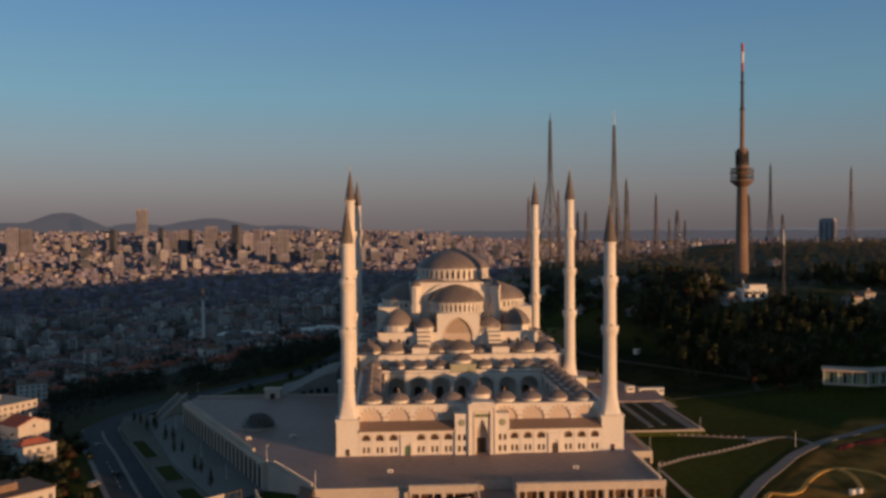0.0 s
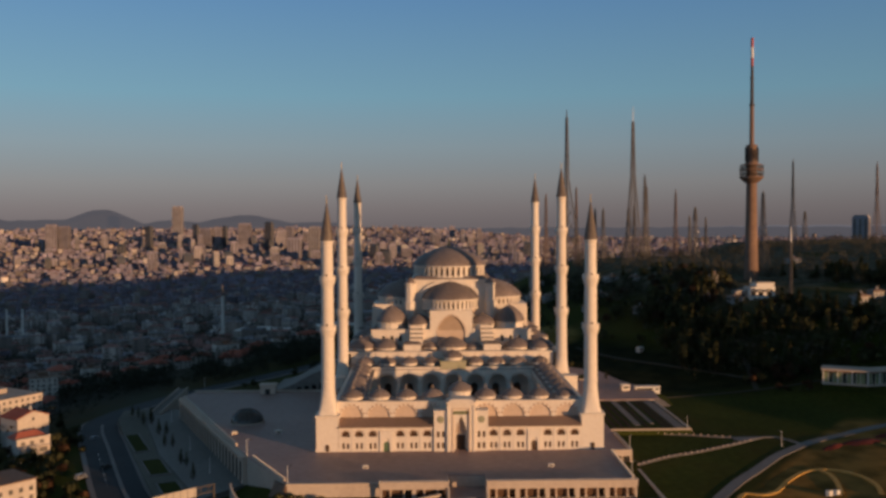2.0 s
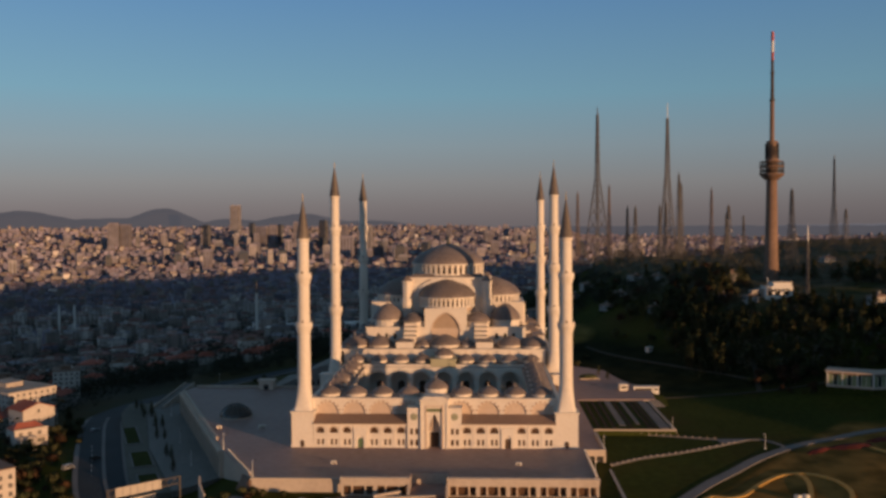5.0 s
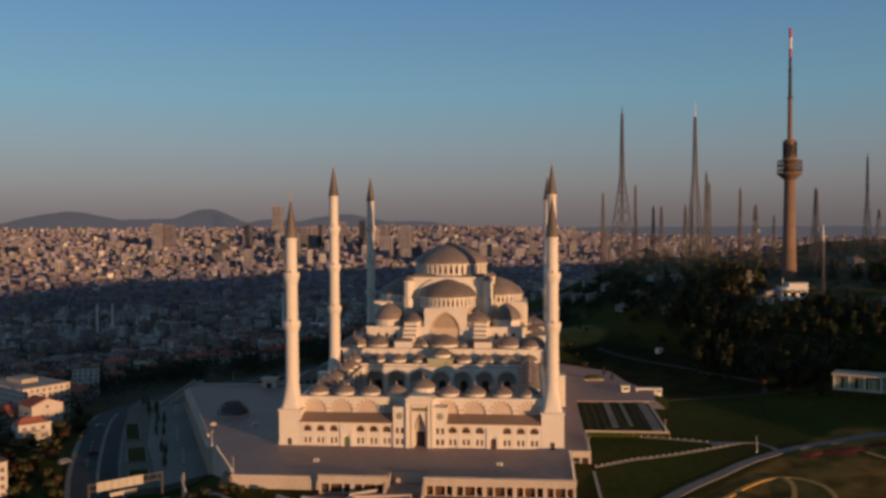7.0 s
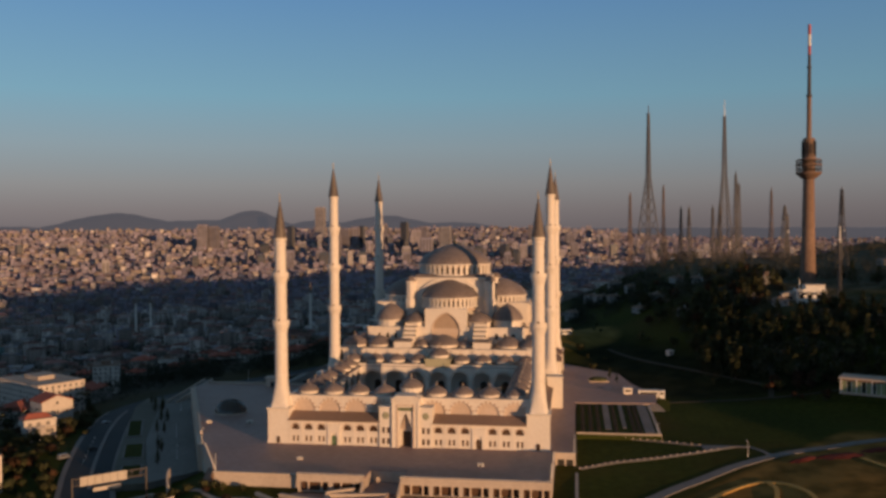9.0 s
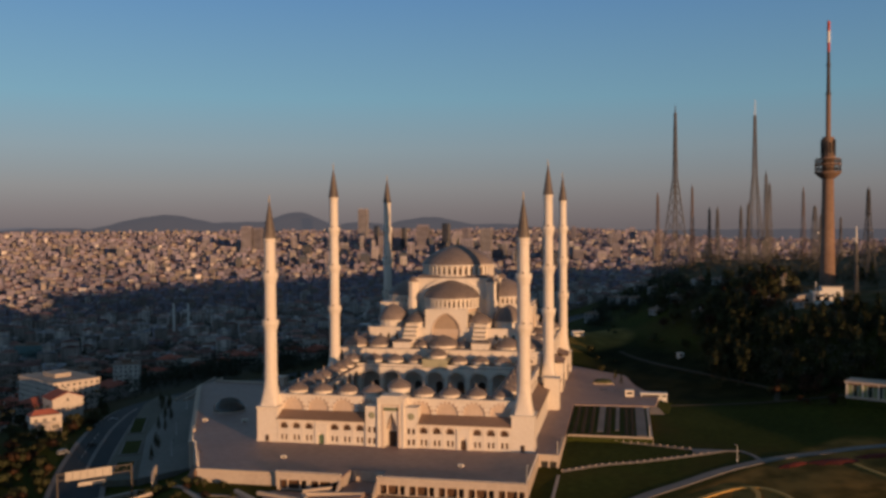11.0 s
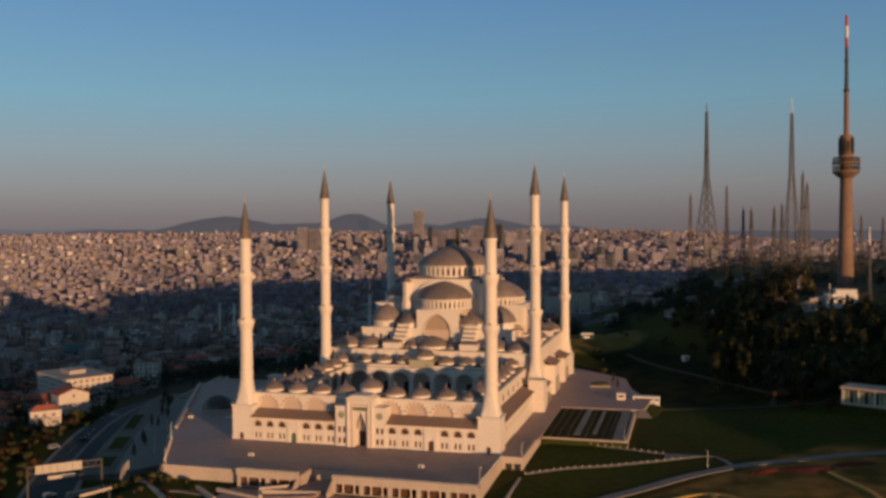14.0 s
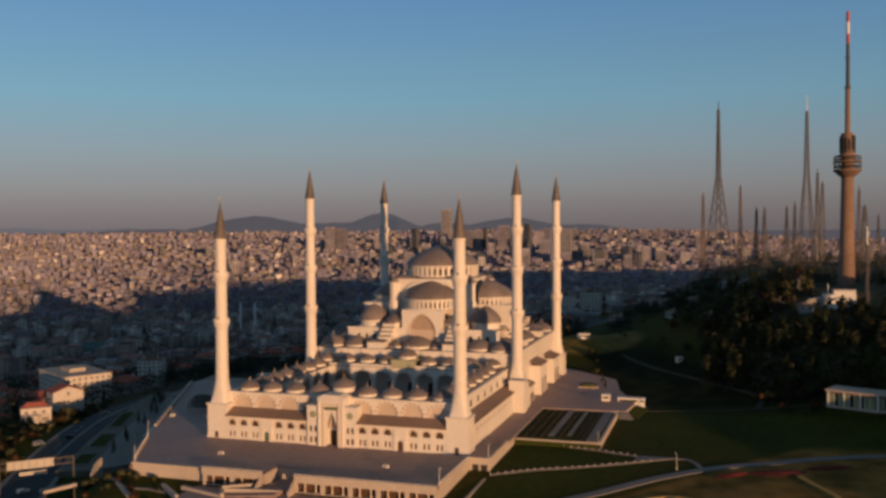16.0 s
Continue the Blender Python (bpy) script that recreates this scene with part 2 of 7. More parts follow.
    def arch_slab(self, cx, w, zb, zs, rise, y0, y1, n=12, point=0.0):
        """A slab with an arched top, from y0 to y1."""
        pts = [(cx - w / 2, zb), (cx + w / 2, zb)]
        pts += [(cx + w / 2 * math.cos(math.pi * k / n), zs + rise * ((1 - point) * math.sin(math.pi * k / n) + point * (1 - abs(math.cos(math.pi * k / n))))) for k in range(n + 1)]
        m = len(pts)
        vs = [(x, y0, z) for x, z in pts] + [(x, y1, z) for x, z in pts]
        fs = [tuple(range(m)), tuple(range(2 * m - 1, m - 1, -1))]
        fs += [((k + 1) % m, k, m + k, m + (k + 1) % m) for k in range(m)]
        return self.add(vs, fs)


def thing(name, label, category, group="", at=(0, 0, 0), rz=0.0, kind=""):
    ob = new(name)
    ob.empty_display_size = 1.0
    ob.matrix_basis = pose(*at, 0, 0, rz)
    return tagged(ob, label, category, group, kind)


def mesh_of(name, geo, mat, smooth=False):
    me = bpy.data.meshes.new(name)
    me.from_pydata(geo.v, [], geo.f)
    me.materials.append(mat)
    if name in ("door_bay", "niche_front", "middle_walls", "lower_walls", "upper_wall", "gallery_front", "side_gallery_wall"):
        bm = bmesh.new()           # wall pieces become one connected wall
        bm.from_mesh(me)
        bmesh.ops.remove_doubles(bm, verts=bm.verts, dist=0.001)
        bm.to_mesh(me)
        bm.free()
    if smooth:
        me.shade_smooth()
        me.set_sharp_from_angle(angle=radians(40))
    me.update()
    return me


def part(name, geo, mat, parent=None, label="", smooth=False, m=None, normals=None):
    ob = new(name, mesh_of(name, geo, mat, smooth))
    if normals is not None:
        ob.data.shade_smooth()
        ob.data.normals_split_custom_set_from_vertices(normals)
    ob.parent = parent
    if m is not None:
        ob.matrix_basis = m
    return tagged(ob, label)


def again(ob, m, parent=None):
    """Another object on the mesh of ob, with the same tags."""
    o = ob.copy()
    scene.collection.objects.link(o)
    o.parent = parent or ob.parent
    o.matrix_basis = m
    for c in ob.children:
        again(c, c.matrix_basis, o)
    return o


def smooth01(a, b, v):
    t = np.clip((v - a) / (b - a), 0, 1)
    return t * t * (3 - 2 * t)


# ---- ground ----
def height(x, y):
    """The ground's height: a plateau, a hill to the right, a valley to the left and behind, rising far away."""
    x, y = np.asarray(x, float), np.asarray(y, float)
    u = 0.6 * x + 0.8 * y
    hill = 45 * smooth01(158, 338, u) * smooth01(15, 190, x) + 16 * smooth01(230, 520, x) * smooth01(60, 420, y)
    hill = hill * (1 - smooth01(680, 1150, y))
    hill = np.maximum(hill, 50 * smooth01(240, 480, x - 0.12 * (y - 700)) * smooth01(500, 760, y) * (1 - smooth01(1250, 1800, y)))
    w = np.maximum(-0.8 * x + 0.35 * y, np.minimum((y - 690) * 0.7, 1e9) - 0.9 * np.maximum(0, x - 250) * (y < 1e9) * (1 - smooth01(1250, 1900, y)))
    valley = -115 * (1 - np.exp(-(np.maximum(0, w - 130) / 560) ** 1.25)) - 8.6 * smooth01(57, 82, -x) * (1 - 0.6 * smooth01(200, 420, y))
    d = np.minimum(np.hypot(x, y + 300), 4700)
    far = 200 * np.maximum(0, (d - 1500) / 3400) ** 1.5 * (1 - 0.34 * smooth01(-200, 800, x))
    lawn = -2.6 + 0.03 * np.minimum(y - 20, 0) - 2.0 * smooth01(-40, -75, y)
    roll = 1.2 * np.sin(x / 61 + 1.0) * np.sin(y / 47) * smooth01(150, 330, u)
    # unseen rise to the right, added to shade the lawn
    shade_swell = 14 * smooth01(222, 275, x) * smooth01(-135, -85, y) * (1 - smooth01(95, 160, y))
    bank = 2.0 * smooth01(112, 150, x) * smooth01(30, -20, y)
    # unseen crest added to keep low sun off the near wood
    shade_ridge = 7 * smooth01(262, 310, x) * smooth01(195, 228, 0.686 * x + 0.728 * y) * (1 - smooth01(150, 240, y))
    knoll = 13 * np.exp(-((x - 46) / 34) ** 2 - ((y - 255) / 45) ** 2)
    n = 0.68 * x + 0.73 * y
    shade_ridge = shade_ridge * (1 - smooth01(266, 286, n))
    # unseen tongue of ground added to shade the pavilion
    shade_spur = 9 * smooth01(192, 204, n) * (1 - smooth01(232, 248, n)) * smooth01(236, 264, x) * (1 - smooth01(310, 380, x)) * (1 - smooth01(132, 168, y))
    dip = -4.5 * np.exp(-((x - 196) / 17) ** 2 - ((y - 226) / 14) ** 2)
    return dip + shade_spur + knoll + shade_ridge + lawn + hill + valley + far + roll + bank + shade_swell


def spaced(lo, hi, step, far_lo, far_hi, grow=1.09):
    mid = list(np.arange(lo, hi + 0.1, step))
    a, s = mid[-1], step
    while a < far_hi:
        s *= grow
        a += s
        mid.append(a)
    a, s, left = mid[0], step, []
    while a > far_lo:
        s *= grow
        a -= s
        left.append(a)
    return np.array(left[::-1] + mid)


gx, gy = spaced(-260, 300, 5, -5200, 5200), spaced(-120, 420, 5, -1500, 5400)
PLAZA = [(-56, -39.5), (-5.5, -39.5), (-5.5, -31), (6.6, -31), (6.6, -39.5), (53.5, -39.5), (53.5, -5), (60.5, -5), (60.5, 89),
         (96, 91), (98, 111), (88, 140), (83, 170), (54, 200), (-54, 200), (-54, 116), (-125, 116), (-127, 105), (-76, -3)]


def inside(x, y, poly):
    x, y = np.asarray(x, float), np.asarray(y, float)
    hit = np.zeros(x.shape, bool)
    for (ax, ay), (bx, by) in zip(poly, poly[1:] + poly[:1]):
        cross = ((ay > y) != (by > y)) & (x < (bx - ax) * (y - ay) / (by - ay + 1e-12) + ax)
        hit ^= cross
    return hit


XX, YY = np.meshgrid(gx, gy)
ZZ = height(XX, YY)
ZZ = np.where(inside(XX, YY, PLAZA), np.minimum(ZZ, -3.0), ZZ)
nx, ny = len(gx), len(gy)
idx = np.arange(nx * ny).reshape(ny, nx)
quads = np.stack([idx[:-1, :-1], idx[:-1, 1:], idx[1:, 1:], idx[1:, :-1]], -1).reshape(-1, 4)


def ground_material():
    """Grass on the plateau, mixed earth and scrub in town."""
    m = material("ground_cover", (0.027, 0.036, 0.006), (0.060, 0.068, 0.013), 0.95, big=0.02, fine=0.4, bump=0.15)
    n, l = m.node_tree.nodes, m.node_tree.links
    p = n["Principled BSDF"]
    grass = p.inputs["Base Color"].links[0].from_socket
    geo, sep = n.new("ShaderNodeNewGeometry"), n.new("ShaderNodeSeparateXYZ")
    l.new(geo.outputs["Position"], sep.inputs[0])
    noise_t = n.new("ShaderNodeTexNoise")
    noise_t.inputs["Scale"].default_value, noise_t.inputs["Detail"].default_value = 0.012, 5
    l.new(geo.outputs["Position"], noise_t.inputs["Vector"])
    town = n.new("ShaderNodeMapRange")
    town.inputs["From Min"].default_value, town.inputs["From Max"].default_value = -12, -30
    l.new(sep.outputs["Z"], town.inputs["Value"])
    earth = n.new("ShaderNodeMix")
    earth.data_type = "RGBA"
    earth.inputs["A"].default_value, earth.inputs["B"].default_value = (0.040, 0.044, 0.040, 1), (0.105, 0.098, 0.092, 1)
    l.new(noise_t.outputs["Fac"], earth.inputs["Factor"])
    mix = n.new("ShaderNodeMix")
    mix.data_type = "RGBA"
    l.new(town.outputs["Result"], mix.inputs["Factor"])
    l.new(grass, mix.inputs["A"])
    l.new(earth.outputs["Result"], mix.inputs["B"])
    # drier, browner turf in patches
    dry = n.new("ShaderNodeMix")
    dry.data_type = "RGBA"
    dry.inputs["B"].default_value = (0.075, 0.050, 0.016, 1)
    patch = n.new("ShaderNodeMapRange")
    patch.inputs["From Min"].default_value, patch.inputs["From Max"].default_value = 0.5, 0.68
    patch.inputs["To Max"].default_value = 0.7
    l.new(noise_t.outputs["Fac"], patch.inputs["Value"])
    l.new(patch.outputs["Result"], dry.inputs["Factor"])
    l.new(mix.outputs["Result"], dry.inputs["A"])
    out = dry.outputs["Result"]
    # a meadow beyond the hall, and the planted bank beyond the broad path
    def zone(fac, a, b_, src):
        mot = n.new("ShaderNodeMix")
        mot.data_type = "RGBA"
        mot.inputs["A"].default_value, mot.inputs["B"].default_value = (*a, 1), (*b_, 1)
        nz = n.new("ShaderNodeTexNoise")
        nz.inputs["Scale"].default_value, nz.inputs["Detail"].default_value = 0.09, 4
        l.new(geo.outputs["Position"], nz.inputs["Vector"])
        sharp = n.new("ShaderNodeMapRange")
        sharp.inputs["From Min"].default_value, sharp.inputs["From Max"].default_value = 0.38, 0.62
        l.new(nz.outputs["Fac"], sharp.inputs["Value"])
        l.new(sharp.outputs["Result"], mot.inputs["Factor"])
        mx = n.new("ShaderNodeMix")
        mx.data_type = "RGBA"
        l.new(fac, mx.inputs["Factor"])
        l.new(src, mx.inputs["A"])
        l.new(mot.outputs["Result"], mx.inputs["B"])
        return mx.outputs["Result"]

    def calc(op, a, b_):
        q = n.new("ShaderNodeMath")
        q.operation = op
        for i, v in enumerate((a, b_)):
            if isinstance(v, (int, float)):
                q.inputs[i].default_value = v
            else:
                l.new(v, q.inputs[i])
        return q.outputs[0]

    def band(v, lo, hi):
        q = n.new("ShaderNodeMapRange")
        q.inputs["From Min"].default_value, q.inputs["From Max"].default_value = lo, hi
        l.new(v, q.inputs["Value"])
        return q.outputs["Result"]

    dist = n.new("ShaderNodeVectorMath")
    dist.operation = "DISTANCE"
    flat = n.new("ShaderNodeCombineXYZ")
    l.new(sep.outputs["X"], flat.inputs["X"])
    l.new(sep.outputs["Y"], flat.inputs["Y"])
    l.new(flat.outputs[0], dist.inputs[0])
    dist.inputs[1].default_value = (44, 268, 0)
    # turf past the plaza's end, darkened to carry the shade on that slope
    out = zone(calc("MULTIPLY", calc("MULTIPLY", band(sep.outputs["Y"], 100, 124), band(sep.outputs["X"], 40, 70)), band(sep.outputs["Z"], 12, 6)), (0.009, 0.013, 0.005), (0.020, 0.024, 0.010), out)
    # the meadow's patch of sunlight, put into the turf's colour
    wob = calc("ADD", dist.outputs["Value"], calc("MULTIPLY", noise_t.outputs["Fac"], 30))
    out = zone(band(wob, 64, 56), (0.13, 0.100, 0.026), (0.20, 0.150, 0.044), out)
    side_ = calc("ADD", calc("MULTIPLY", sep.outputs["X"], 0.787), calc("MULTIPLY", sep.outputs["Y"], -0.617))
    bank_ = calc("MULTIPLY", band(side_, 94, 98), band(sep.outputs["Y"], 62, 48))
    out = zone(bank_, (0.115, 0.072, 0.018), (0.290, 0.158, 0.044), out)
    top_ = calc("MULTIPLY", band(sep.outputs["Z"], 26, 36), band(noise_t.outputs["Fac"], 0.30, 0.44))
    out = zone(top_, (0.054, 0.058, 0.036), (0.130, 0.112, 0.078), out)
    # streets and yards of the far town, made paler in place of haze
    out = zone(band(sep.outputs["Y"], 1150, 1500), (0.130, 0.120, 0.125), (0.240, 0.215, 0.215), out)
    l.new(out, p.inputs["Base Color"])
    return m


g = Geo()
g.v, g.f = np.stack([XX.ravel(), YY.ravel(), ZZ.ravel()], 1).tolist(), quads.tolist()
tagged(part("ground", g, ground_material(), smooth=True), "grassy plateau and hill falling into a built-up valley", "ground", kind="structure")


def curve_points(pts, step=3.0):
    """A smooth line through the given plan points."""
    p = [Vector((*q, 0)) for q in pts]
    p = [2 * p[0] - p[1], *p, 2 * p[-1] - p[-2]]
    out = []
    for k in range(1, len(p) - 2):
        n = max(1, int((p[k + 1] - p[k]).length / step))
        for i in range(n):
            t = i / n
            out.append(0.5 * ((2 * p[k]) + (p[k + 1] - p[k - 1]) * t + (2 * p[k - 1] - 5 * p[k] + 4 * p[k + 1] - p[k + 2]) * t * t
                              + (3 * p[k] - p[k - 1] - 3 * p[k + 1] + p[k + 2]) * t ** 3))
    out.append(p[-2])
    return out


def ribbon(pts, width, lift=0.15, deep=0.5, step=3.0, offset=0.0):
    """A slab that follows the ground along a line, as one mesh with sides."""
    line = curve_points(pts, step)
    geo_ = Geo()
    vs, fs = [], []
    for k, c in enumerate(line):
        d = (line[min(k + 1, len(line) - 1)] - line[max(k - 1, 0)]).normalized()
        s = Vector((d.y, -d.x, 0))
        c = c + s * offset
        for q, dz in ((-1, -deep), (-1, 0), (1, 0), (1, -deep)):
            e = c + s * q * width / 2
            z = max(float(height(e.x, e.y)), float(height(c.x, c.y))) + lift + dz
            vs.append((e.x, e.y, z))
    for k in range(len(line) - 1):
        a, b = 4 * k, 4 * k + 4
        fs += [(a + i, b + i, b + i + 1, a + i + 1) for i in range(3)]
    return geo_.add(vs, fs)

# ---- plaza podium ----
plaza = thing("plaza", "raised stone plaza with paved top and pilastered walls", "plaza", kind="structure")
BACK = [(-60.66, -31), (53.5, -31), *PLAZA[6:]]
WINGS = ([(-56, -39.5), (-5.5, -39.5), (-5.5, -31), (-60.66, -31)], [(6.6, -39.5), (53.5, -39.5), (53.5, -31), (6.6, -31)])
for poly in (BACK, *WINGS):
    part("paving", Geo().prism(poly, -0.4, 0.0), PAVING, plaza)
    part("podium_wall", Geo().prism(poly, -16, -0.4), PODIUM, plaza)


def parapet(a, b, z0, z1, thick=0.7, coping=0.15):
    """A low wall between two plan points, with a coping."""
    a, b = Vector((*a, 0)), Vector((*b, 0))
    d = (b - a).normalized()
    s = Vector((d.y, -d.x, 0)) * thick / 2
    e = s * 1.35
    geo_ = Geo()
    q = [a + s, b + s, b - s, a - s]
    geo_.hexa([(p.x, p.y, z0) for p in q], [(p.x, p.y, z1 - coping) for p in q])
    q = [a + e, b + e, b - e, a - e]
    return geo_.hexa([(p.x, p.y, z1 - coping) for p in q], [(p.x, p.y, z1) for p in q])


part("front_coping", Geo().box(-56.3, -39.9, -0.5, -26.8, -38.9, 0.15), PODIUM, plaza)
for a, b in (((-72.4, -8.5), (-57.2, -37)), ((-126, 103), (-82, 10)), ((53.3, -38.5), (53.3, -5.5)),
             ((53.5, -5.2), (60.3, -5.2)), ((60.3, -5), (60.3, 22)), ((-124, 115.6), (-56, 115.6))):
    part("parapet", parapet(a, b, -0.3, 1.1), PODIUM, plaza)

# left flank: pilasters, with near-black sheets between them for shaded openings
A, B = Vector((-76.3, -3, 0)), Vector((-127.3, 105, 0))
run = (B - A).length
ang = math.degrees(math.atan2((B - A).y, (B - A).x))
flank = thing("podium_arcade", "pilastered grey stone flank of the plaza with shade-dark arched sheets", "arcade", at=(A.x, A.y, 0), rz=ang)
bays = 22
pil = part("pilaster", Geo().box(-0.8, -1.0, -14, 0.8, 1.3, -1.4).box(-0.95, -0.9, -2.1, 0.95, 1.36, -1.42), MARBLE2, flank, m=pose(0, 0, 0))
opening = part("opening", Geo().arch_slab(0, 3.4, -10.4, -4.4, 1.7, 0.1, 0.5), SHADEBLACK, flank, m=pose(run / bays / 2, 0.55, 0))
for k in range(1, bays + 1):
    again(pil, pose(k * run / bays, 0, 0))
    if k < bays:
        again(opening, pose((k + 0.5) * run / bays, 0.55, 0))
part("cornice", Geo().box(-1, -0.3, -1.4, run + 1, 1.5, -0.35), MARBLE2, flank)

# front galleries below the plaza, with openings
def front_gallery(x0, x1, y, n, z0=-4.6, top=1.1):
    t = thing("front_gallery", "low stone gallery under the plaza edge with square openings", "gallery", "galleries under the plaza", at=(0, y, 0))
    w = (x1 - x0) / n
    part("lintel", Geo().box(x0, 0, -1.3, x1, 1.0, -0.6), PODIUM, t)
    part("sill", Geo().box(x0, 0, z0, x1, 1.0, z0 + 0.3), PODIUM, t)
    for k in range(n + 1):
        px = x0 + k * w
        part("pier", Geo().box(max(x0, px - 0.65), 0, z0 + 0.3, min(x1, px + 0.65), 1.0, -1.3), PODIUM, t)
    part("parapet", Geo().box(x0 - 0.2, -0.4, -0.6, x1 + 0.2, 0.9, top).box(x0 - 0.4, -0.6, top, x1 + 0.4, 1.1, top + 0.2), PODIUM, t)
    # brown-dark sheet set back behind the piers, colouring in the interior's shade
    pane = part("pane", Geo().box(-(w - 1.3) / 2, 2.2, z0, (w - 1.3) / 2, 2.35, -1.2), DARKPANE, t, m=pose(x0 + 0.5 * w, 0, 0))
    for k in range(1, n):
        again(pane, pose(x0 + (k + 0.5) * w, 0, 0))
    col = None
    for k in range(n):
        for dx in (-0.2, 0.2):
            at_ = pose(x0 + (k + 0.5 + dx) * w, 1.3, 0)
            col = again(col, at_) if col else part("column", Geo().lathe([(0.42, z0 + 0.3), (0.42, z0 + 0.7), (0.28, z0 + 0.9), (0.26, -2.2), (0.44, -1.8), (0.44, -1.3)], 12), MARBLE2, t, m=at_)


def merlons(parent, a, b, z, spacing=1.05, w=0.22):
    """Small stone blocks in a row along the top of a parapet."""
    a, b = Vector((*a, z)), Vector((*b, z))
    n_ = int((b - a).length / spacing)
    turn_ = math.degrees(math.atan2((b - a).y, (b - a).x))
    first = None
    for k in range(n_ + 1):
        m = pose(*(a + (b - a) * k / n_), 0, 0, turn_)
        first = again(first, m) if first else part("merlon", Geo().frustum(0, 0, 0, 0.26, w, 0.24, w * 0.7, 0.16), MARBLE, parent, m=m)


front_gallery(-26.8, -5.6, -42.6, 2)
front_gallery(6.7, 53.5, -42.6, 5)
part("paving", Geo().box(-26.8, -42.6, -0.5, -5.6, -39.4, 0.004).box(6.7, -42.6, -0.5, 53.5, -39.4, 0.004), PAVING, plaza)
merlons(plaza, (-26.8, -42.4), (-5.6, -42.4), 1.3)
merlons(plaza, (6.7, -42.4), (53.4, -42.4), 1.3)
merlons(plaza, (53.3, -38.5), (53.3, -5.5), 1.1)
merlons(plaza, (-72.4, -8.5), (-57.2, -37), 1.1)
passage = thing("sunken_passage", "sunken paved passage running in below the plaza front", "passage", at=(0.5, -37, 0))
part("floor_slab", Geo().box(-6.0, -6.5, -8.0, 6.0, 5.9, -3.9), PAVING, passage)
for sx in (-1, 1):
    part("side_wall", Geo().hexa([(sx * 6.0 - 0.35, -10.0, -8), (sx * 6.0 + 0.35, -10.0, -8), (sx * 6.0 + 0.35, -5.7, -8), (sx * 6.0 - 0.35, -5.7, -8)], [(sx * 6.0 - 0.35, -10.0, -3.2), (sx * 6.0 + 0.35, -10.0, -3.2), (sx * 6.0 + 0.35, -5.7, -0.4), (sx * 6.0 - 0.35, -5.7, -0.4)]), PODIUM, passage)
lower = thing("lower_terrace", "lower paved stone terrace in front of the plaza", "terrace", kind="structure")
part("paving", Geo().prism([(-28, -60), (61, -60), (61, -6), (53.7, -6), (53.7, -42.5), (-28, -42.5)], -9.0, -4.6), PAVING, lower)
for a, b in (((61, -60), (61, -6)), ((3, -60), (61, -60))):
    part("parapet", parapet(a, b, -7.8, -3.6), PODIUM, lower)
ramp = thing("garden_ramp", "pale stone ramp walls stepping down through the front garden", "ramp", at=(0, 0, 0))
for a, b, z in (((-39, -47), (-27, -57), -3.9), ((-31, -48), (-13, -53.5), -3.7), ((-16, -48.5), (3, -46), -3.0), ((-16, -48.5), (-13, -53.5), -3.2), ((-8, -43.2), (-16, -48.4), -2.4), ((-56, -48), (-44, -58), -4.6)):
    part("ramp_wall", parapet(a, b, -8, z, 1.0), PODIUM, ramp)
part("ramp_slab", Geo().hexa([(-15, -53, -8), (3, -50, -8), (3, -43, -8), (-15, -44, -8)], [(-15, -53, -4.4), (3, -50, -3.4), (3, -43, -3.4), (-15, -44, -4.2)]), PAVING, ramp)
corner = thing("corner_buttress", "sloping brown stone buttress at the plaza corner", "buttress")
part("slope", Geo().hexa([(-66, -34, -12), (-56.4, -41, -12), (-56.2, -38.6, -12), (-64, -28, -12)], [(-61, -33.6, -1.4), (-56.6, -40, -0.6), (-56.2, -38.6, -0.5), (-61.4, -31, -1.0)]), CONCRETE, corner)
side = thing("side_gallery", "small stone gallery with two square openings beside the terrace", "gallery", at=(0, -5.6, 0))
part("gallery_wall", Geo().wall(53.6, 60.6, -4.6, 0.9, 0.6, [(55.6, 2.4, -4.0, -1.2, 0), (58.6, 2.4, -4.0, -1.2, 0)]), PODIUM, side)
for x in (55.6, 58.6):
    part("pane", Geo().box(x - 1.2, 0.42, -4.0, x + 1.2, 0.5, -1.2), GLASS, side)

# sloping wing behind the plaza, rising to the prayer hall's platform
wing = thing("sloping_wing", "grey stone-clad wing sloping up beside the prayer hall", "wing", at=(0, 118, 0))
crest = [(-88 + 3 * k, 11.0 * float(smooth01(-88, -58, -88 + 3 * k))) for k in range(11)]
for (xa, za), (xb, zb) in zip(crest, crest[1:]):
    part("stone_bay", Geo().hexa([(xa, 0, -14), (xb, 0, -14), (xb, 44, -14), (xa, 44, -14)], [(xa, 0, za), (xb, 0, zb), (xb, 44, zb - 1.5), (xa, 44, za - 1.5)]), FORECOURT, wing)
# flat dark sheets on the wing's face take the place of shaded openings
for x in (-74, -70.4, -66.8, -63.2):
    part("opening", Geo().box(x - 1.0, -0.12, 0.3, x + 1.0, 0.05, 1.6 + 0.16 * (x + 76)), SHADEBLACK, wing)

# dark glazed dome and small things on the plaza
sky_dome = thing("glass_dome", "dark glazed dome with thin ribs rising from the plaza", "dome", at=(-86, 50, 0))
prof = [(6.7 * math.cos(radians(a)), 5.5 * math.sin(radians(a))) for a in range(0, 91, 10)]
part("glazing", Geo().lathe(prof, 32), GLASS, sky_dome, smooth=True)
part("kerb", Geo().lathe([(7.1, 0), (7.1, 0.5), (6.5, 0.5)], 32), PODIUM, sky_dome)
rib = Geo()
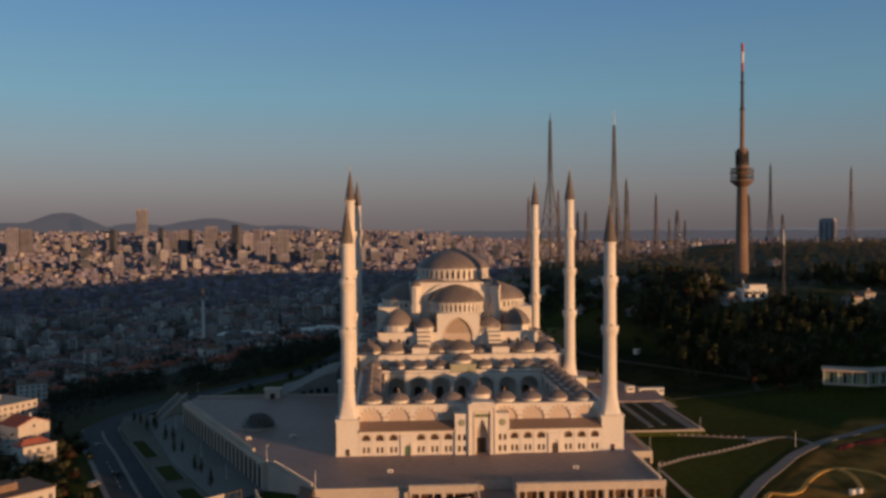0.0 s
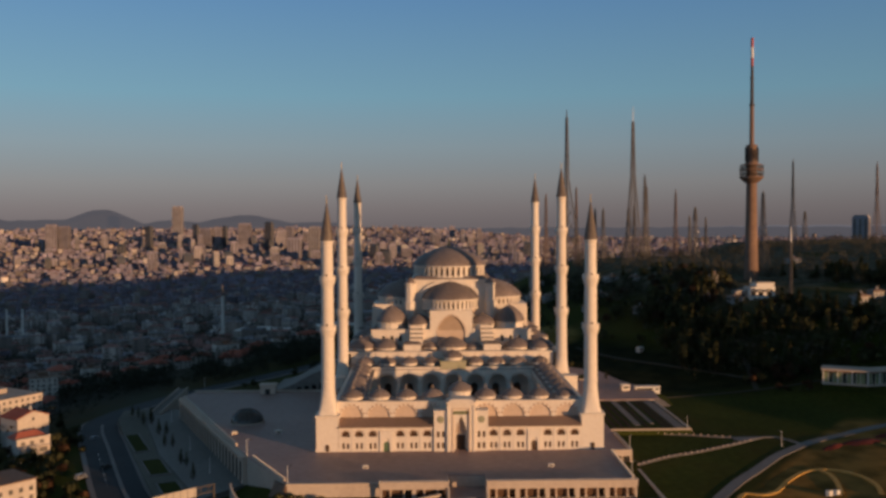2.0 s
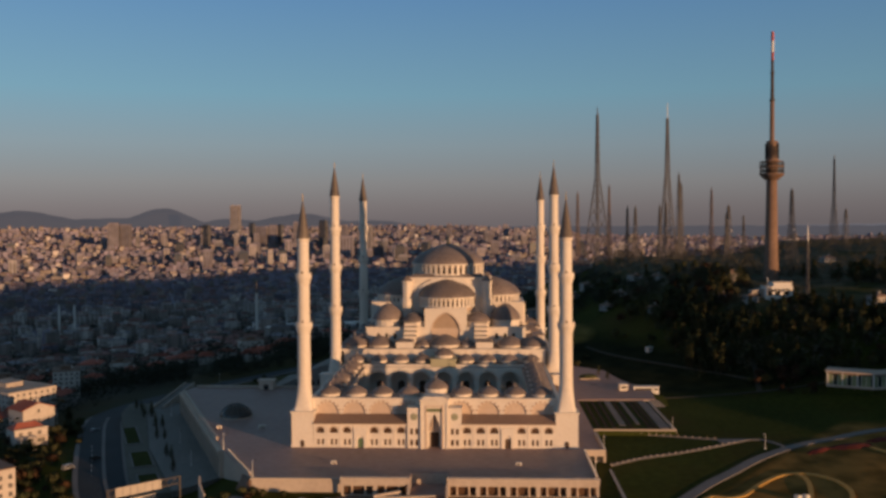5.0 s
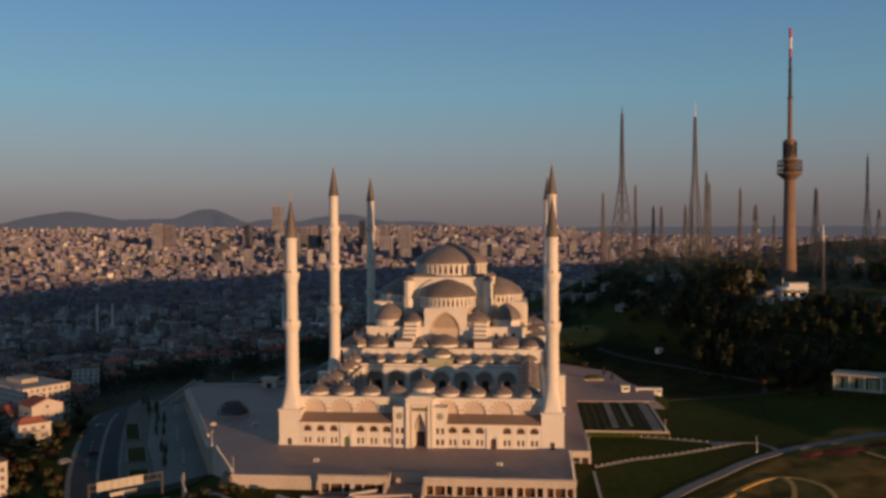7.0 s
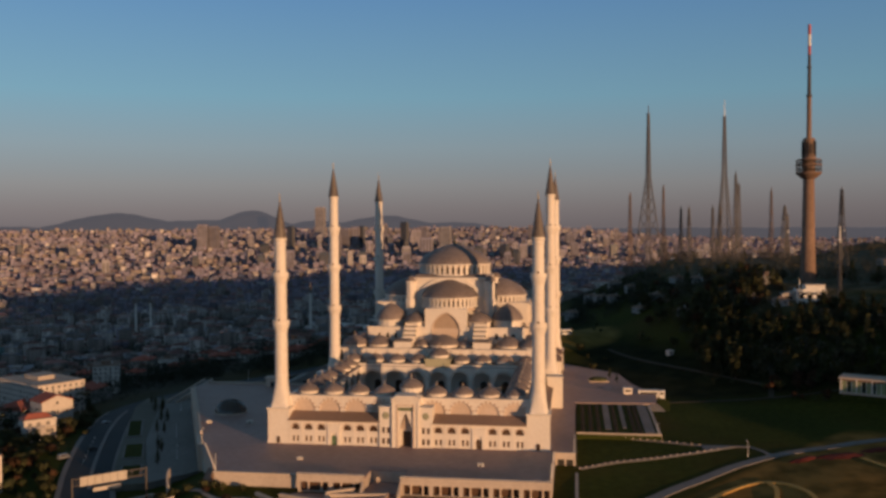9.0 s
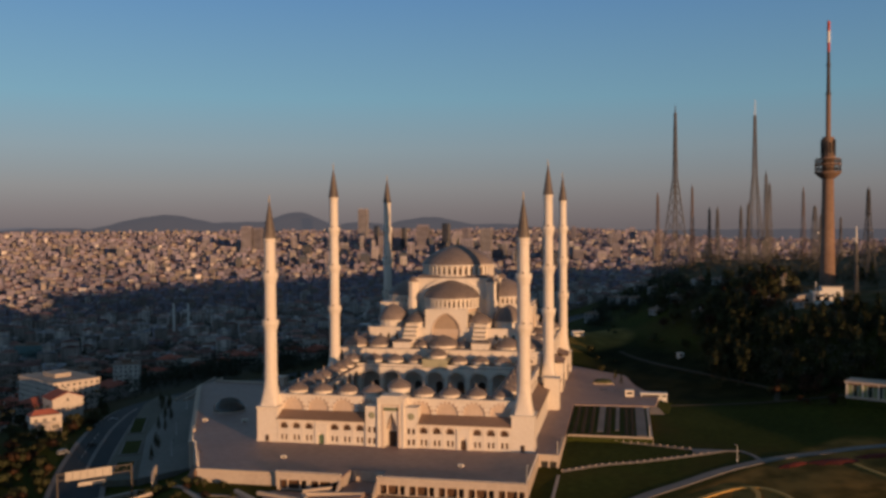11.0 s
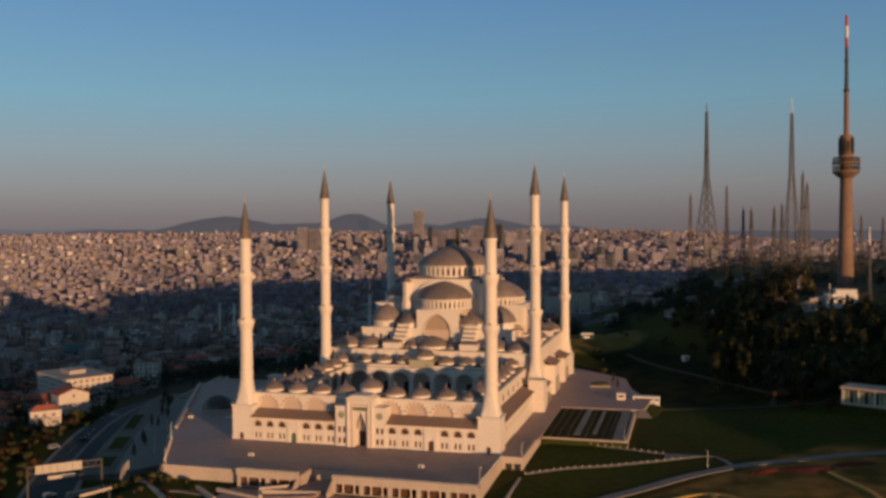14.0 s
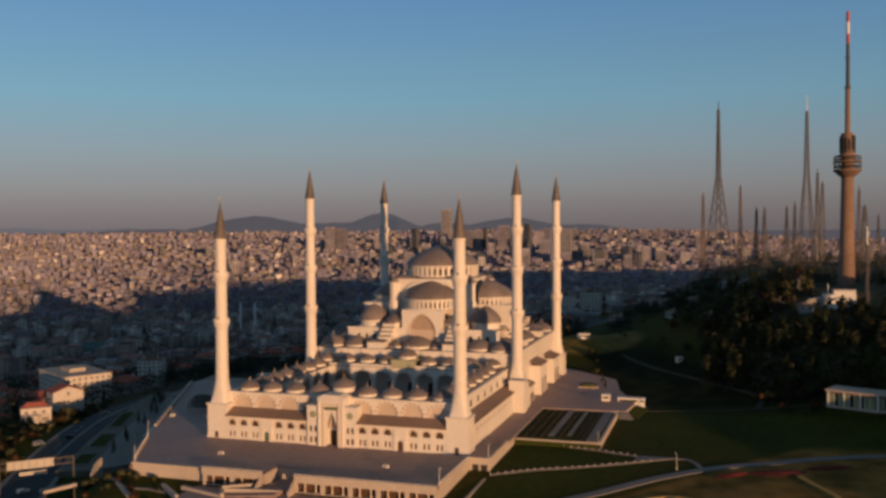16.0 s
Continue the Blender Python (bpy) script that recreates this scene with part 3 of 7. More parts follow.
for p, q in zip(prof, prof[1:]):
    rib.strut((p[0] * 1.01, 0, p[1] * 1.01), (q[0] * 1.01, 0, q[1] * 1.01), 0.14)
rib_ob = part("rib", rib, STEEL, sky_dome, m=pose(0, 0, 0))
for k in range(1, 16):
    again(rib_ob, pose(0, 0, 0, 0, 0, 22.5 * k))


def vent(at, rz, s=1.0):
    t = thing("plaza_skylight", "small white stone skylight box standing on the plaza", "skylight", "skylights on the plaza", at=at, rz=rz)
    part("box", Geo().frustum(0, 0, 0, 1.0 * s, 1.3 * s, 0.8 * s, 1.1 * s, 0.6 * s), MARBLE, t)
    part("cap", Geo().frustum(0, 0, 1.0 * s, 1.35 * s, 1.5 * s, 0.95 * s, 0.7 * s, 0.2 * s), MARBLE, t)
    part("grille", Geo().box(-0.7 * s, -0.84 * s, 0.25 * s, 0.7 * s, -0.66 * s, 0.75 * s), STEEL, t)


vent((-32.7, -21.6, 0), 12, 0.75)
vent((29.5, -22, 0), -8, 0.75)
vent((-87, 29, 0), 35, 0.8)
vent((-70, 30, 0), 20, 0.9)
block = thing("lift_house", "square pale stone lift house at the plaza edge", "lift house", at=(-88, 112.5, 0))
part("wall_block", Geo().box(-3.6, -2.4, 0, 3.6, 2.4, 4.2), MARBLE2, block)
part("roof", Geo().box(-4.1, -2.9, 4.2, 4.1, 2.9, 4.7), MARBLE2, block)
part("doorway", Geo().box(-1.2, -2.5, 0, 1.2, -2.38, 2.6), GLASS, block)


# ---- minarets ----
def square_round(half, r, z0, z1, n=32, rows=7):
    """A transition from a square plan to a round shaft, hollow-curved."""
    geo_, vs, fs = Geo(), [], []
    for i in range(rows + 1):
        t = i / rows
        s = (1 - t) ** 1.7
        for k in range(n):
            a = 2 * math.pi * (k + 0.5) / n
            sq = half / max(abs(math.cos(a)), abs(math.sin(a)))
            rr = r + (sq - r) * s
            vs.append((rr * math.cos(a), rr * math.sin(a), z0 + (z1 - z0) * t))
    for i in range(rows):
        fs += [(i * n + k, i * n + (k + 1) % n, (i + 1) * n + (k + 1) % n, (i + 1) * n + k) for k in range(n)]
    return geo_.add(vs, fs)


def minaret(x, y, base_half, z_base, z_shaft, z_cone, z_tip, balconies, r0, label):
    t = thing("minaret", label, "minaret", "minarets of the mosque", at=(x, y, 0))
    b = Geo().box(-base_half, -base_half, 0, base_half, base_half, z_base - 0.7)
    b.frustum(0, 0, z_base - 0.7, z_base, base_half + 0.25, base_half + 0.25, base_half + 0.45, base_half + 0.45)
    b.box(-base_half - 0.2, -base_half - 0.2, 0, base_half + 0.2, base_half + 0.2, 1.0)
    part("base", b, MARBLE, t)
    part("transition", square_round(base_half * 0.86, r0 * 1.1, z_base, z_shaft), MARBLE, t, smooth=True)
    part("door", Geo().arch_slab(0, 1.3, 0.2, 2.0, 0.6, -base_half - 0.35, -base_half - 0.15), WOOD, t)
    levels = [z_shaft, *balconies, z_cone]
    for k, (a, c) in enumerate(zip(levels, levels[1:])):
        r = r0 * (1.06 - 0.06 * k)
        shaft = Geo().lathe([(r * 1.02, a), (r * 0.97, c)], 32, wave=0.018)
        shaft.lathe([(r * 1.08, a + 0.2), (r * 1.12, a + 0.6), (r * 1.04, a + 1.0)], 32)
        shaft.lathe([(r * 1.0, c - 2.6), (r * 1.06, c - 2.3), (r * 1.0, c - 2.0)], 32)
        part("shaft", shaft, MARBLE, t, smooth=True)
    for k, c in enumerate(balconies):
        r = r0 * (1.06 - 0.06 * k)
        prof = [(r * 0.98, c - 3.0), (r * 1.04, c - 2.6), (r * 1.04, c - 2.2), (r * 1.14, c - 1.8), (r * 1.14, c - 1.4), (r * 1.25, c - 1.0),
                (r * 1.25, c - 0.6), (r * 1.36, c - 0.2), (r * 1.36, c), (r * 1.33, c), (r * 1.33, c + 1.15), (r * 1.38, c + 1.2), (r * 1.38, c + 1.4),
                (r * 1.26, c + 1.4), (r * 1.26, c + 0.1), (r * 0.9, c + 0.1)]
        bal = part("balcony", Geo().lathe(prof, 24, wave=0.012), MARBLE, t, "stone balcony with stepped corbels")
        part("doorway", Geo().arch_slab(0, 0.7, c + 0.1, c + 1.7, 0.3, -r * 1.0, -r * 0.93), WOOD, bal)
    r = r0 * (1.06 - 0.06 * len(balconies))
    part("cap_ring", Geo().lathe([(r * 1.0, z_cone - 1.2), (r * 1.12, z_cone - 0.6), (r * 1.12, z_cone)], 32), MARBLE, t)
    h = z_tip - 2.2 - z_cone
    part("cap", Geo().lathe([(r * 1.14, z_cone), (r * 1.14, z_cone + 0.3), (r * 0.98, z_cone + h * 0.18), (r * 0.66, z_cone + h * 0.5), (r * 0.32, z_cone + h * 0.82), (0.2, z_cone + h)], 24, wave=0.03),
         CONE, t, "conical lead cap")
    z = z_cone + h
    part("finial", Geo().lathe([(0.12, z - 0.2), (0.34, z + 0.4), (0.1, z + 0.9), (0.26, z + 1.3), (0.08, z + 1.8), (0.16, z + 2.1), (0.03, z + 3.2)], 10), GOLD, t, "gilded finial", smooth=True)
    return t


for sx in (-1, 1):
    minaret(sx * 47.6, 4.0, 4.0, 13.0, 24.0, 75.4, 91.0, (43.6, 61.4), 2.2, "white marble minaret with two balconies at the courtyard corner")
    for y in (85.9, 181.9):
        minaret(sx * 49.6, y, 4.3, 11.0, 22.0, 93.2, 108.2, (41.6, 60.6, 78.0), 2.25, "tall white marble minaret with three balconies beside the prayer hall")


# ---- courtyard ----
court = thing("mosque_courtyard", "arcaded white marble mosque forecourt with small lead domes", "courtyard")
WX = (11.9, 16.75, 21.6, 31.4, 36.25, 41.1)
wall_arch = lambda xs: [(x, 2.9, 5.2, 5.9, 1.45) for x in xs]  # noqa: E731
wall_rect = lambda xs: [(x + d, 0.95, 0.9, 3.0, 0) for x in xs for d in (-0.8, 0.8)]  # noqa: E731

# shared windows
def arch_window(parent, m):
    f = Geo().wall(-1.45, 1.45, 5.2, 7.4, 0.15, [(-0.72, 1.1, 5.35, 5.95, 0.75), (0.72, 1.1, 5.35, 5.95, 0.75)])
    o = part("arched_window", Geo().arch_slab(0, 2.86, 5.2, 5.9, 1.43, 0.52, 0.58), DARKPANE, parent, "dark wooden arched window", m=m)
    fr = Geo()
    for x in (-0.62, 0.0, 0.62):
        fr.box(x - 0.04, 0.46, 5.2, x + 0.04, 0.54, 5.9 + 1.4 * math.sqrt(max(0.0, 1 - (x / 1.43) ** 2)))
    fr.box(-1.4, 0.44, 5.85, 1.4, 0.54, 5.97)
    part("glazing_bar", fr, WOOD, o)
    return o


def rect_window(parent, m):
    o = part("window", Geo().box(-0.47, 0.52, 0.9, 0.47, 0.58, 3.0), DARKPANE, parent, m=m)
    part("frame", Geo().box(-0.47, 0.42, 0.9, -0.39, 0.52, 3.0).box(0.39, 0.42, 0.9, 0.47, 0.52, 3.0).box(-0.39, 0.42, 1.9, 0.39, 0.52, 2.0), MARBLE2, o)
    return o


AW = RW = None
BLOCK = [(0, 1, 2, 3), (0, 4, 5, 1), (1, 5, 6, 2), (2, 6, 7, 3), (3, 7, 4, 0)]
for sx in (-1, 1):
    xs = [sx * x for x in WX]
    lo, hi = sorted((sx * 9.6, sx * 43.7))
    g = Geo()
    g.wall(lo, hi, 0, 4.6, 0.6, wall_rect(xs) + [(sx * 26.5, 2.0, 0.0, 2.6, 0.9)])
    g.m = pose(0, 0, 0)
    g.wall(lo, hi, 4.6, 8.3, 0.6, wall_arch(xs))
    part("gallery_front", g, MARBLE, court)
    for x in xs:
        for k in range(11):
            a0, a1 = math.pi * k / 11, math.pi * (k + 1) / 11 - 0.05
            q = [(1.5, a0), (1.95, a0), (1.95, a1), (1.5, a1)]
            p = [(x + r * math.cos(a), 5.9 + r * math.sin(a)) for r, a in q]
            part("voussoir", Geo().add([(u, -0.06, w) for u, w in p] + [(u, 0.1, w) for u, w in p], BLOCK), MARBLE2, court)
        AW = again(AW, pose(x, 0, 0), court) if AW else arch_window(court, pose(x, 0, 0))
        for d in (-0.8, 0.8):
            RW = again(RW, pose(x + d, 0, 0), court) if RW else rect_window(court, pose(x + d, 0, 0))
    for x in (14.3, 19.2, 24.0, 29.0, 33.8, 38.7):
        part("pilaster", Geo().box(sx * x - 0.28, -0.16, 0, sx * x + 0.28, 0.0, 8.3), MARBLE, court)
    part("string_course", Geo().box(lo, -0.14, 4.0, hi, -0.002, 4.3), MARBLE, court)
    # side door in a raised bay
    bay = part("door_bay", Geo().wall(sx * 26.5 - 2.4, sx * 26.5 + 2.4, 0, 7.2, 0.5, [(sx * 26.5, 2.4, 0, 3.4, 1.2)]), MARBLE, court, m=pose(0, -0.5, 0))
    part("door", Geo().arch_slab(sx * 26.5, 2.2, 0, 2.6, 0.8, 0.55, 0.65), GREEN if sx < 0 else WOOD, bay, "panelled side door")
    part("cornice", Geo().box(lo, -0.5, 8.3, hi, 0.6, 8.75), MARBLE, court)
    part("lean_to_roof", Geo().hexa([(lo, -0.8, 8.62), (hi, -0.8, 8.62), (hi, 5.0, 10.9), (lo, 5.0, 10.9)], [(lo, -0.8, 8.85), (hi, -0.8, 8.85), (hi, 5.0, 11.2), (lo, 5.0, 11.2)]), COPPER, court, "brown sheet lean-to roof")
    # upper front wall with blind arches
    lo, hi = sorted((sx * 4.9, sx * 45.0))
    cs = [sx * 9.8 * k for k in (1, 2, 3, 4)]
    g = Geo()
    g.m = pose(0, 5.0, 0)
    g.wall(lo, hi, 8.0, 16.6, 0.55, [(c, 8.0, 10.0, 11.4, 3.9) for c in cs], n=16)
    part("upper_wall", g, MARBLE, court)
    part("arch_panel", Geo().box(lo, 5.5, 8.0, hi, 5.9, 16.6), MARBLE2, court)
    for c in cs:
        for k in range(17):
            a0, a1 = math.pi * k / 17 + 0.02, math.pi * (k + 1) / 17 - 0.02
            p = [(c + r * math.cos(a), 11.4 + r * math.sin(a)) for r, a in ((4.0, a0), (4.75, a0), (4.75, a1), (4.0, a1))]
            part("voussoir", Geo().add([(u, 4.9, w) for u, w in p] + [(u, 5.1, w) for u, w in p], BLOCK), REDSTONE if k % 2 else MARBLE, court)
    part("cornice", Geo().box(lo, 4.6, 16.6, hi, 6.0, 17.05), MARBLE, court)

# side galleries and courtyard walls
for sx in (-1, 1):
    g = Geo()
    g.m = pose(sx * 50.4, 0, 0, 0, 0, 90 * sx)
    ys = [12 + 5.2 * k for k in range(13)]
    L = (lambda v: v) if sx > 0 else (lambda v: -v)
    lo, hi = sorted((L(8.0), L(81.3)))
    g.wall(lo, hi, 0, 4.6, 0.6, [(L(y), 1.5, 0.9, 3.0, 0) for y in ys])
    g.wall(lo, hi, 4.6, 8.3, 0.6, [(L(y), 2.4, 5.2, 5.9, 1.2) for y in ys])
    part("side_gallery_wall", g, MARBLE, court)
    for y in ys:
        part("window", Geo().box(sx * 50.4 - 0.48, y - 0.75, 0.9, sx * 50.4 - 0.4 if sx < 0 else sx * 50.4 - 0.4, y + 0.75, 3.0) if sx > 0 else Geo().box(-50.0, y - 0.75, 0.9, -49.92, y + 0.75, 3.0), GLASS, court)
        q = Geo()
        q.m = pose(sx * 50.4, y, 0, 0, 0, 90 * sx)
        q.arch_slab(0, 2.38, 5.2, 5.9, 1.19, 0.4, 0.46)
        part("arched_window", q, WOOD, court)
    lo, hi = sorted((sx * 51.0, sx * 44.4))
    e, i = (8.62, 10.9) if sx < 0 else (10.9, 8.62)
    part("lean_to_roof", Geo().hexa([(lo, 8.1, e), (hi, 8.1, i), (hi, 81.2, i), (lo, 81.2, e)], [(lo, 8.1, e + 0.28), (hi, 8.1, i + 0.28), (hi, 81.2, i + 0.28), (lo, 81.2, e + 0.28)]), COPPER, court, "brown sheet lean-to roof")
    lo, hi = sorted((sx * 44.4, sx * 45.4))
    part("upper_side_wall", Geo().box(lo, 6.2, 8.0, hi, 86, 16.6).box(lo - 0.2, 6.2, 16.6, hi + 0.2, 86, 17.05), MARBLE, court)
    for k in range(7):
        y = 15.4 + 10.24 * k
        q = Geo()
        q.m = pose(sx * 45.4, y, 0, 0, 0, 90 * sx)
        q.arch_slab(0, 2.0, 12.0, 13.6, 1.0, -0.03, 0.02)
        part("high_window", q, GLASS, court)

# inner arcades round the court, and the flat roofs that carry the domes
FLOOR = 3.0
part("court_floor", Geo().box(-44.3, 6.0, 0.0, 44.3, 86.5, FLOOR), MARBLE2, court)
def arcade(m, lo, hi, cs, top, name):
    g_ = Geo()
    g_.m = m
    g_.wall(lo, hi, FLOOR, top, 0.9, [(c, 7.9, FLOOR, 10.6, 3.9) for c in cs], n=14)
    part(name, g_, MARBLE, court)
    for c in cs:
        for k in range(15):
            a0, a1 = math.pi * k / 15 + 0.025, math.pi * (k + 1) / 15 - 0.025
            p = [(c + r * math.cos(a), 10.6 + r * math.sin(a)) for r, a in ((3.97, a0), (4.6, a0), (4.6, a1), (3.97, a1))]
            q = Geo()
            q.m = m
            part("voussoir", q.add([(u, -0.06, w) for u, w in p] + [(u, 0.1, w) for u, w in p], BLOCK), MARBLE2, court)


arcade(pose(0, 76.4, 0), -35, 35, [9.8 * k for k in range(-3, 4)], 17.0, "rear_arcade")
arcade(pose(0, 15.4, 0, 0, 0, 180), -35, 35, [9.8 * k for k in range(-3, 4)], 16.6, "front_arcade")
for sx in (-1, 1):
    arcade(pose(sx * 35.0, 46, 0, 0, 0, -90 * sx), -30.2, 30.2, [10.24 * k - 25.6 for k in range(6)], 16.6, "side_arcade")
    lo, hi = sorted((sx * 34.6, sx * 44.6))
    part("arcade_roof", Geo().box(lo, 15.6, 16.6, hi, 76.2, 17.0), LEAD, court)
part("arcade_roof", Geo().box(-44.6, 5.6, 16.6, 44.6, 15.6, 16.98), LEAD, court)
part("arcade_roof", Geo().box(-44.6, 76.2, 16.7, 44.6, 87.4, 17.5), LEAD, court)
part("back_wall", Geo().box(-44, 86.5, 0, 44, 87.2, 20.8), MARBLE, court)
part("portico_parapet", Geo().box(-36, 76.1, 17.0, 36, 76.9, 18.0), MARBLE, court)
part("green_panel", Geo().box(-5.6, 75.9, 17.0, 5.6, 77.4, 19.9).box(-6.0, 75.8, 19.9, 6.0, 87, 20.4), PALEGREEN, court, "pale green raised panel")
for k in range(-3, 4):
    part("hall_doorway", Geo().arch_slab(9.8 * k, 3.2, FLOOR, 7.5, 1.6, 86.35, 86.45), WOOD, court)


def lead_profile(r, z, rise, n=9):
    """A slightly pointed dome with an eave, from z upward."""
    return [(r * (1 - (k / n) ** 1.75) ** 0.8, z + rise * k / n) for k in range(n)] + [(0.1, z + rise)]


def dome_unit(r, drum_h, rise, fin=1.6, ribs=16):
    """Drum, lead dome and finial, drum's foot at z 0."""
    d = part("drum", Geo().lathe([(r * 1.0, -0.1), (r * 1.0, drum_h * 0.75), (r * 1.07, drum_h * 0.85), (r * 1.07, drum_h), (r * 0.9, drum_h + 0.02)], 16), MARBLE)
    part("dome", Geo().lathe(lead_profile(r * 1.09, drum_h, rise * 1.04), ribs * 2, wave=0.022), LEAD, d, smooth=True)
    z = drum_h + rise * 1.02
    part("finial", Geo().lathe([(0.16, z - 0.1), (0.22, z + fin * 0.3), (0.09, z + fin * 0.6), (0.15, z + fin * 0.85), (0.03, z + fin * 1.45)], 8), MARBLE2, d)
    return d


SMALL = dome_unit(3.6, 1.0, 2.6, 1.1)
SMALL.parent = court
SMALL.matrix_basis = pose(-39.2, 10.3, 17.0)
for k in range(-3, 5):
    if k:
        again(SMALL, pose(9.8 * k, 10.3, 17.0), court)
for k in range(1, 7):
    for sx in (-1, 1):
        again(SMALL, pose(sx * 39.6, 10.3 + 10.24 * k, 17.0), court)
for k in range(-4, 5):
    if k:
        again(SMALL, pose(9.8 * k, 82, 17.5 + 0.7), court)
P1 = dome_unit(4.1, 1.7, 3.1, 1.4)
P1.parent, P1.matrix_basis = court, pose(0.3, 10.6, 18.3)
again(P1, pose(0, 82, 20.0), court)

# portal
portal = thing("mosque_portal", "tall white marble entrance portal with deep niche and green inscription", "portal", at=(0.2, 0, 0))
part("portal_block", Geo().box(-4.9, -1.4, 0, -2.9, 6, 17.4).box(2.9, -1.4, 0, 4.9, 6, 17.4).box(-2.9, -1.4, 14.9, 2.9, 6, 17.4).box(-2.9, 2.2, 0, 2.9, 6, 14.9), MARBLE, portal)
for sx in (-1, 1):
    lo, hi = sorted((sx * 4.3, sx * 4.95))
    part("frame_moulding", Geo().box(lo, -1.75, 0, hi, -1.4, 16.6), MARBLE, portal)
    lo, hi = sorted((sx * 2.75, sx * 3.25))
    part("frame_moulding", Geo().box(lo, -1.62, 0, hi, -1.4, 15.2), MARBLE2, portal)
part("frame_moulding", Geo().box(-4.95, -1.75, 16.6, 4.95, -1.4, 17.2), MARBLE, portal)
part("frame_moulding", Geo().box(-3.25, -1.62, 15.2, 3.25, -1.4, 15.6), MARBLE2, portal)
n = Geo()
n.m = pose(0, -0.9, 0)
n.wall(-2.9, 2.9, 0, 14.9, 1.2, [(0, 4.3, 0, 6.0, 6.6)], n=16, point=0.6)
part("niche_front", n, MARBLE, portal)
mq = Geo()
for k in range(6):
    w = 1.95 - 0.3 * k
    mq.box(-w, 0.6 + 0.0 * k, 6.2 + 0.85 * k, -w + 0.5, 2.2, 7.0 + 0.85 * k).box(w - 0.5, 0.6, 6.2 + 0.85 * k, w, 2.2, 7.0 + 0.85 * k)
    mq.box(-w, 1.2 + 0.08 * k, 6.2 + 0.85 * k, w, 2.2, 6.5 + 0.85 * k)
part("muqarnas", mq, MARBLE2, portal)
part("door", Geo().box(-1.5, 1.95, 0, 1.5, 2.15, 5.2), WOOD, portal, "tall dark wooden double door")
part("inscription", Geo().box(-2.75, -1.02, 13.2, 2.75, -0.88, 14.4), GREEN, portal, "green inscription panel with gilded bars")
bars = Geo()
for k in range(5):
    bars.box(-2.4 + k, -1.07, 13.45, -1.75 + k, -1.0, 13.6).box(-2.3 + k, -1.07, 13.85, -1.9 + k, -1.0, 14.15)
part("lettering", bars, GOLD, portal)
part("cornice", Geo().box(-5.2, -1.85, 17.4, 5.2, 6.2, 17.8).box(-4.4, -1.5, 17.8, 4.4, 5.6, 18.3).box(-3.6, -1.2, 18.3, 3.6, 5.2, 18.7), MARBLE, portal)
for sx in (-1, 1):
    lo, hi = sorted((sx * 4.9, sx * 9.7))
    c = (lo + hi) / 2
    g = Geo()
    g.m = pose(0, -0.8, 0)
    g.wall(lo, hi, 0, 4.2, 0.6, [(c - 0.9, 1.0, 1.0, 3.1, 0), (c + 0.9, 1.0, 1.0, 3.1, 0)])
    g.wall(lo, hi, 4.2, 14.2, 0.6, [(c - 0.9, 1.0, 5.0, 7.1, 0), (c + 0.9, 1.0, 5.0, 7.1, 0)])
    g.m = pose(0, 0, 0)
    g.box(lo, 0.5, 0, hi, 5.0, 14.2).box(lo - 0.15, -1.0, 14.2, hi + 0.15, 5.1, 14.6)
    tower = part("portal_wing", g, MARBLE, portal)
    med = Geo()
    med.m = pose(c, -0.86, 11.4, 90, 0, 0)
    part("medallion", med.lathe([(1.25, -0.05), (1.25, 0.08), (1.0, 0.14), (0.2, 0.2)], 24), material("verdigris_medallion", (0.24, 0.25, 0.17), (0.33, 0.33, 0.24), 0.6, fine=2) if "verdigris_medallion" not in bpy.data.materials else bpy.data.materials["verdigris_medallion"], tower, "round grey-green medallion")
    for d in (-0.9, 0.9):
        for z in (1.0, 5.0):
            part("window", Geo().box(c + d - 0.5, -0.5, z, c + d + 0.5, -0.44, z + 2.1), DARKPANE, tower)

# ---- prayer hall ----
CY = 135.5
hall = thing("prayer_hall", "white marble domed prayer hall with dark lead semi-domes", "mosque")
# tier one
win = [(-40 + 8 * k, 2.0, 8.5, 11.5, 1.0) for k in range(11)]
for k in range(4):
    g = Geo()
    g.m = pose(0, CY, 0, 0, 0, 90 * k) @ pose(0, -48.3, 0)
    hw = 46 if k % 2 == 0 else 47.5
    g.wall(-hw, hw, 0, 15, 0.8, win)
    g.wall(-hw, hw, 15, 22.6, 0.8, [(x, 2.0, 16.2, 18.6, 1.0) for x, *_ in win])
    part("lower_wall", g, MARBLE, hall)
for k in range(4):
    m4 = pose(0, CY, 0, 0, 0, 90 * k) @ pose(0, -48.3, 0)
    for x, *_ in win:
        for zb, zs in ((8.5, 11.5), (16.2, 18.6)):
            q = Geo()
            q.m = m4
            part("arched_window", q.arch_slab(x, 1.96, zb, zs, 0.98, 0.5, 0.56), GLASS, hall)
part("cornice", Geo().box(-48.9, CY - 48.9, 22.6, 48.9, CY + 48.9, 23.3), MARBLE, hall)
part("flat_roof", Geo().box(-47.4, CY - 47.4, 23.3, 47.4, CY + 47.4, 23.5), LEAD, hall)
part("inner_core", Geo().box(-46.5, CY - 46.8, 0, 46.5, CY + 46.8, 23.2), MARBLE2, hall)

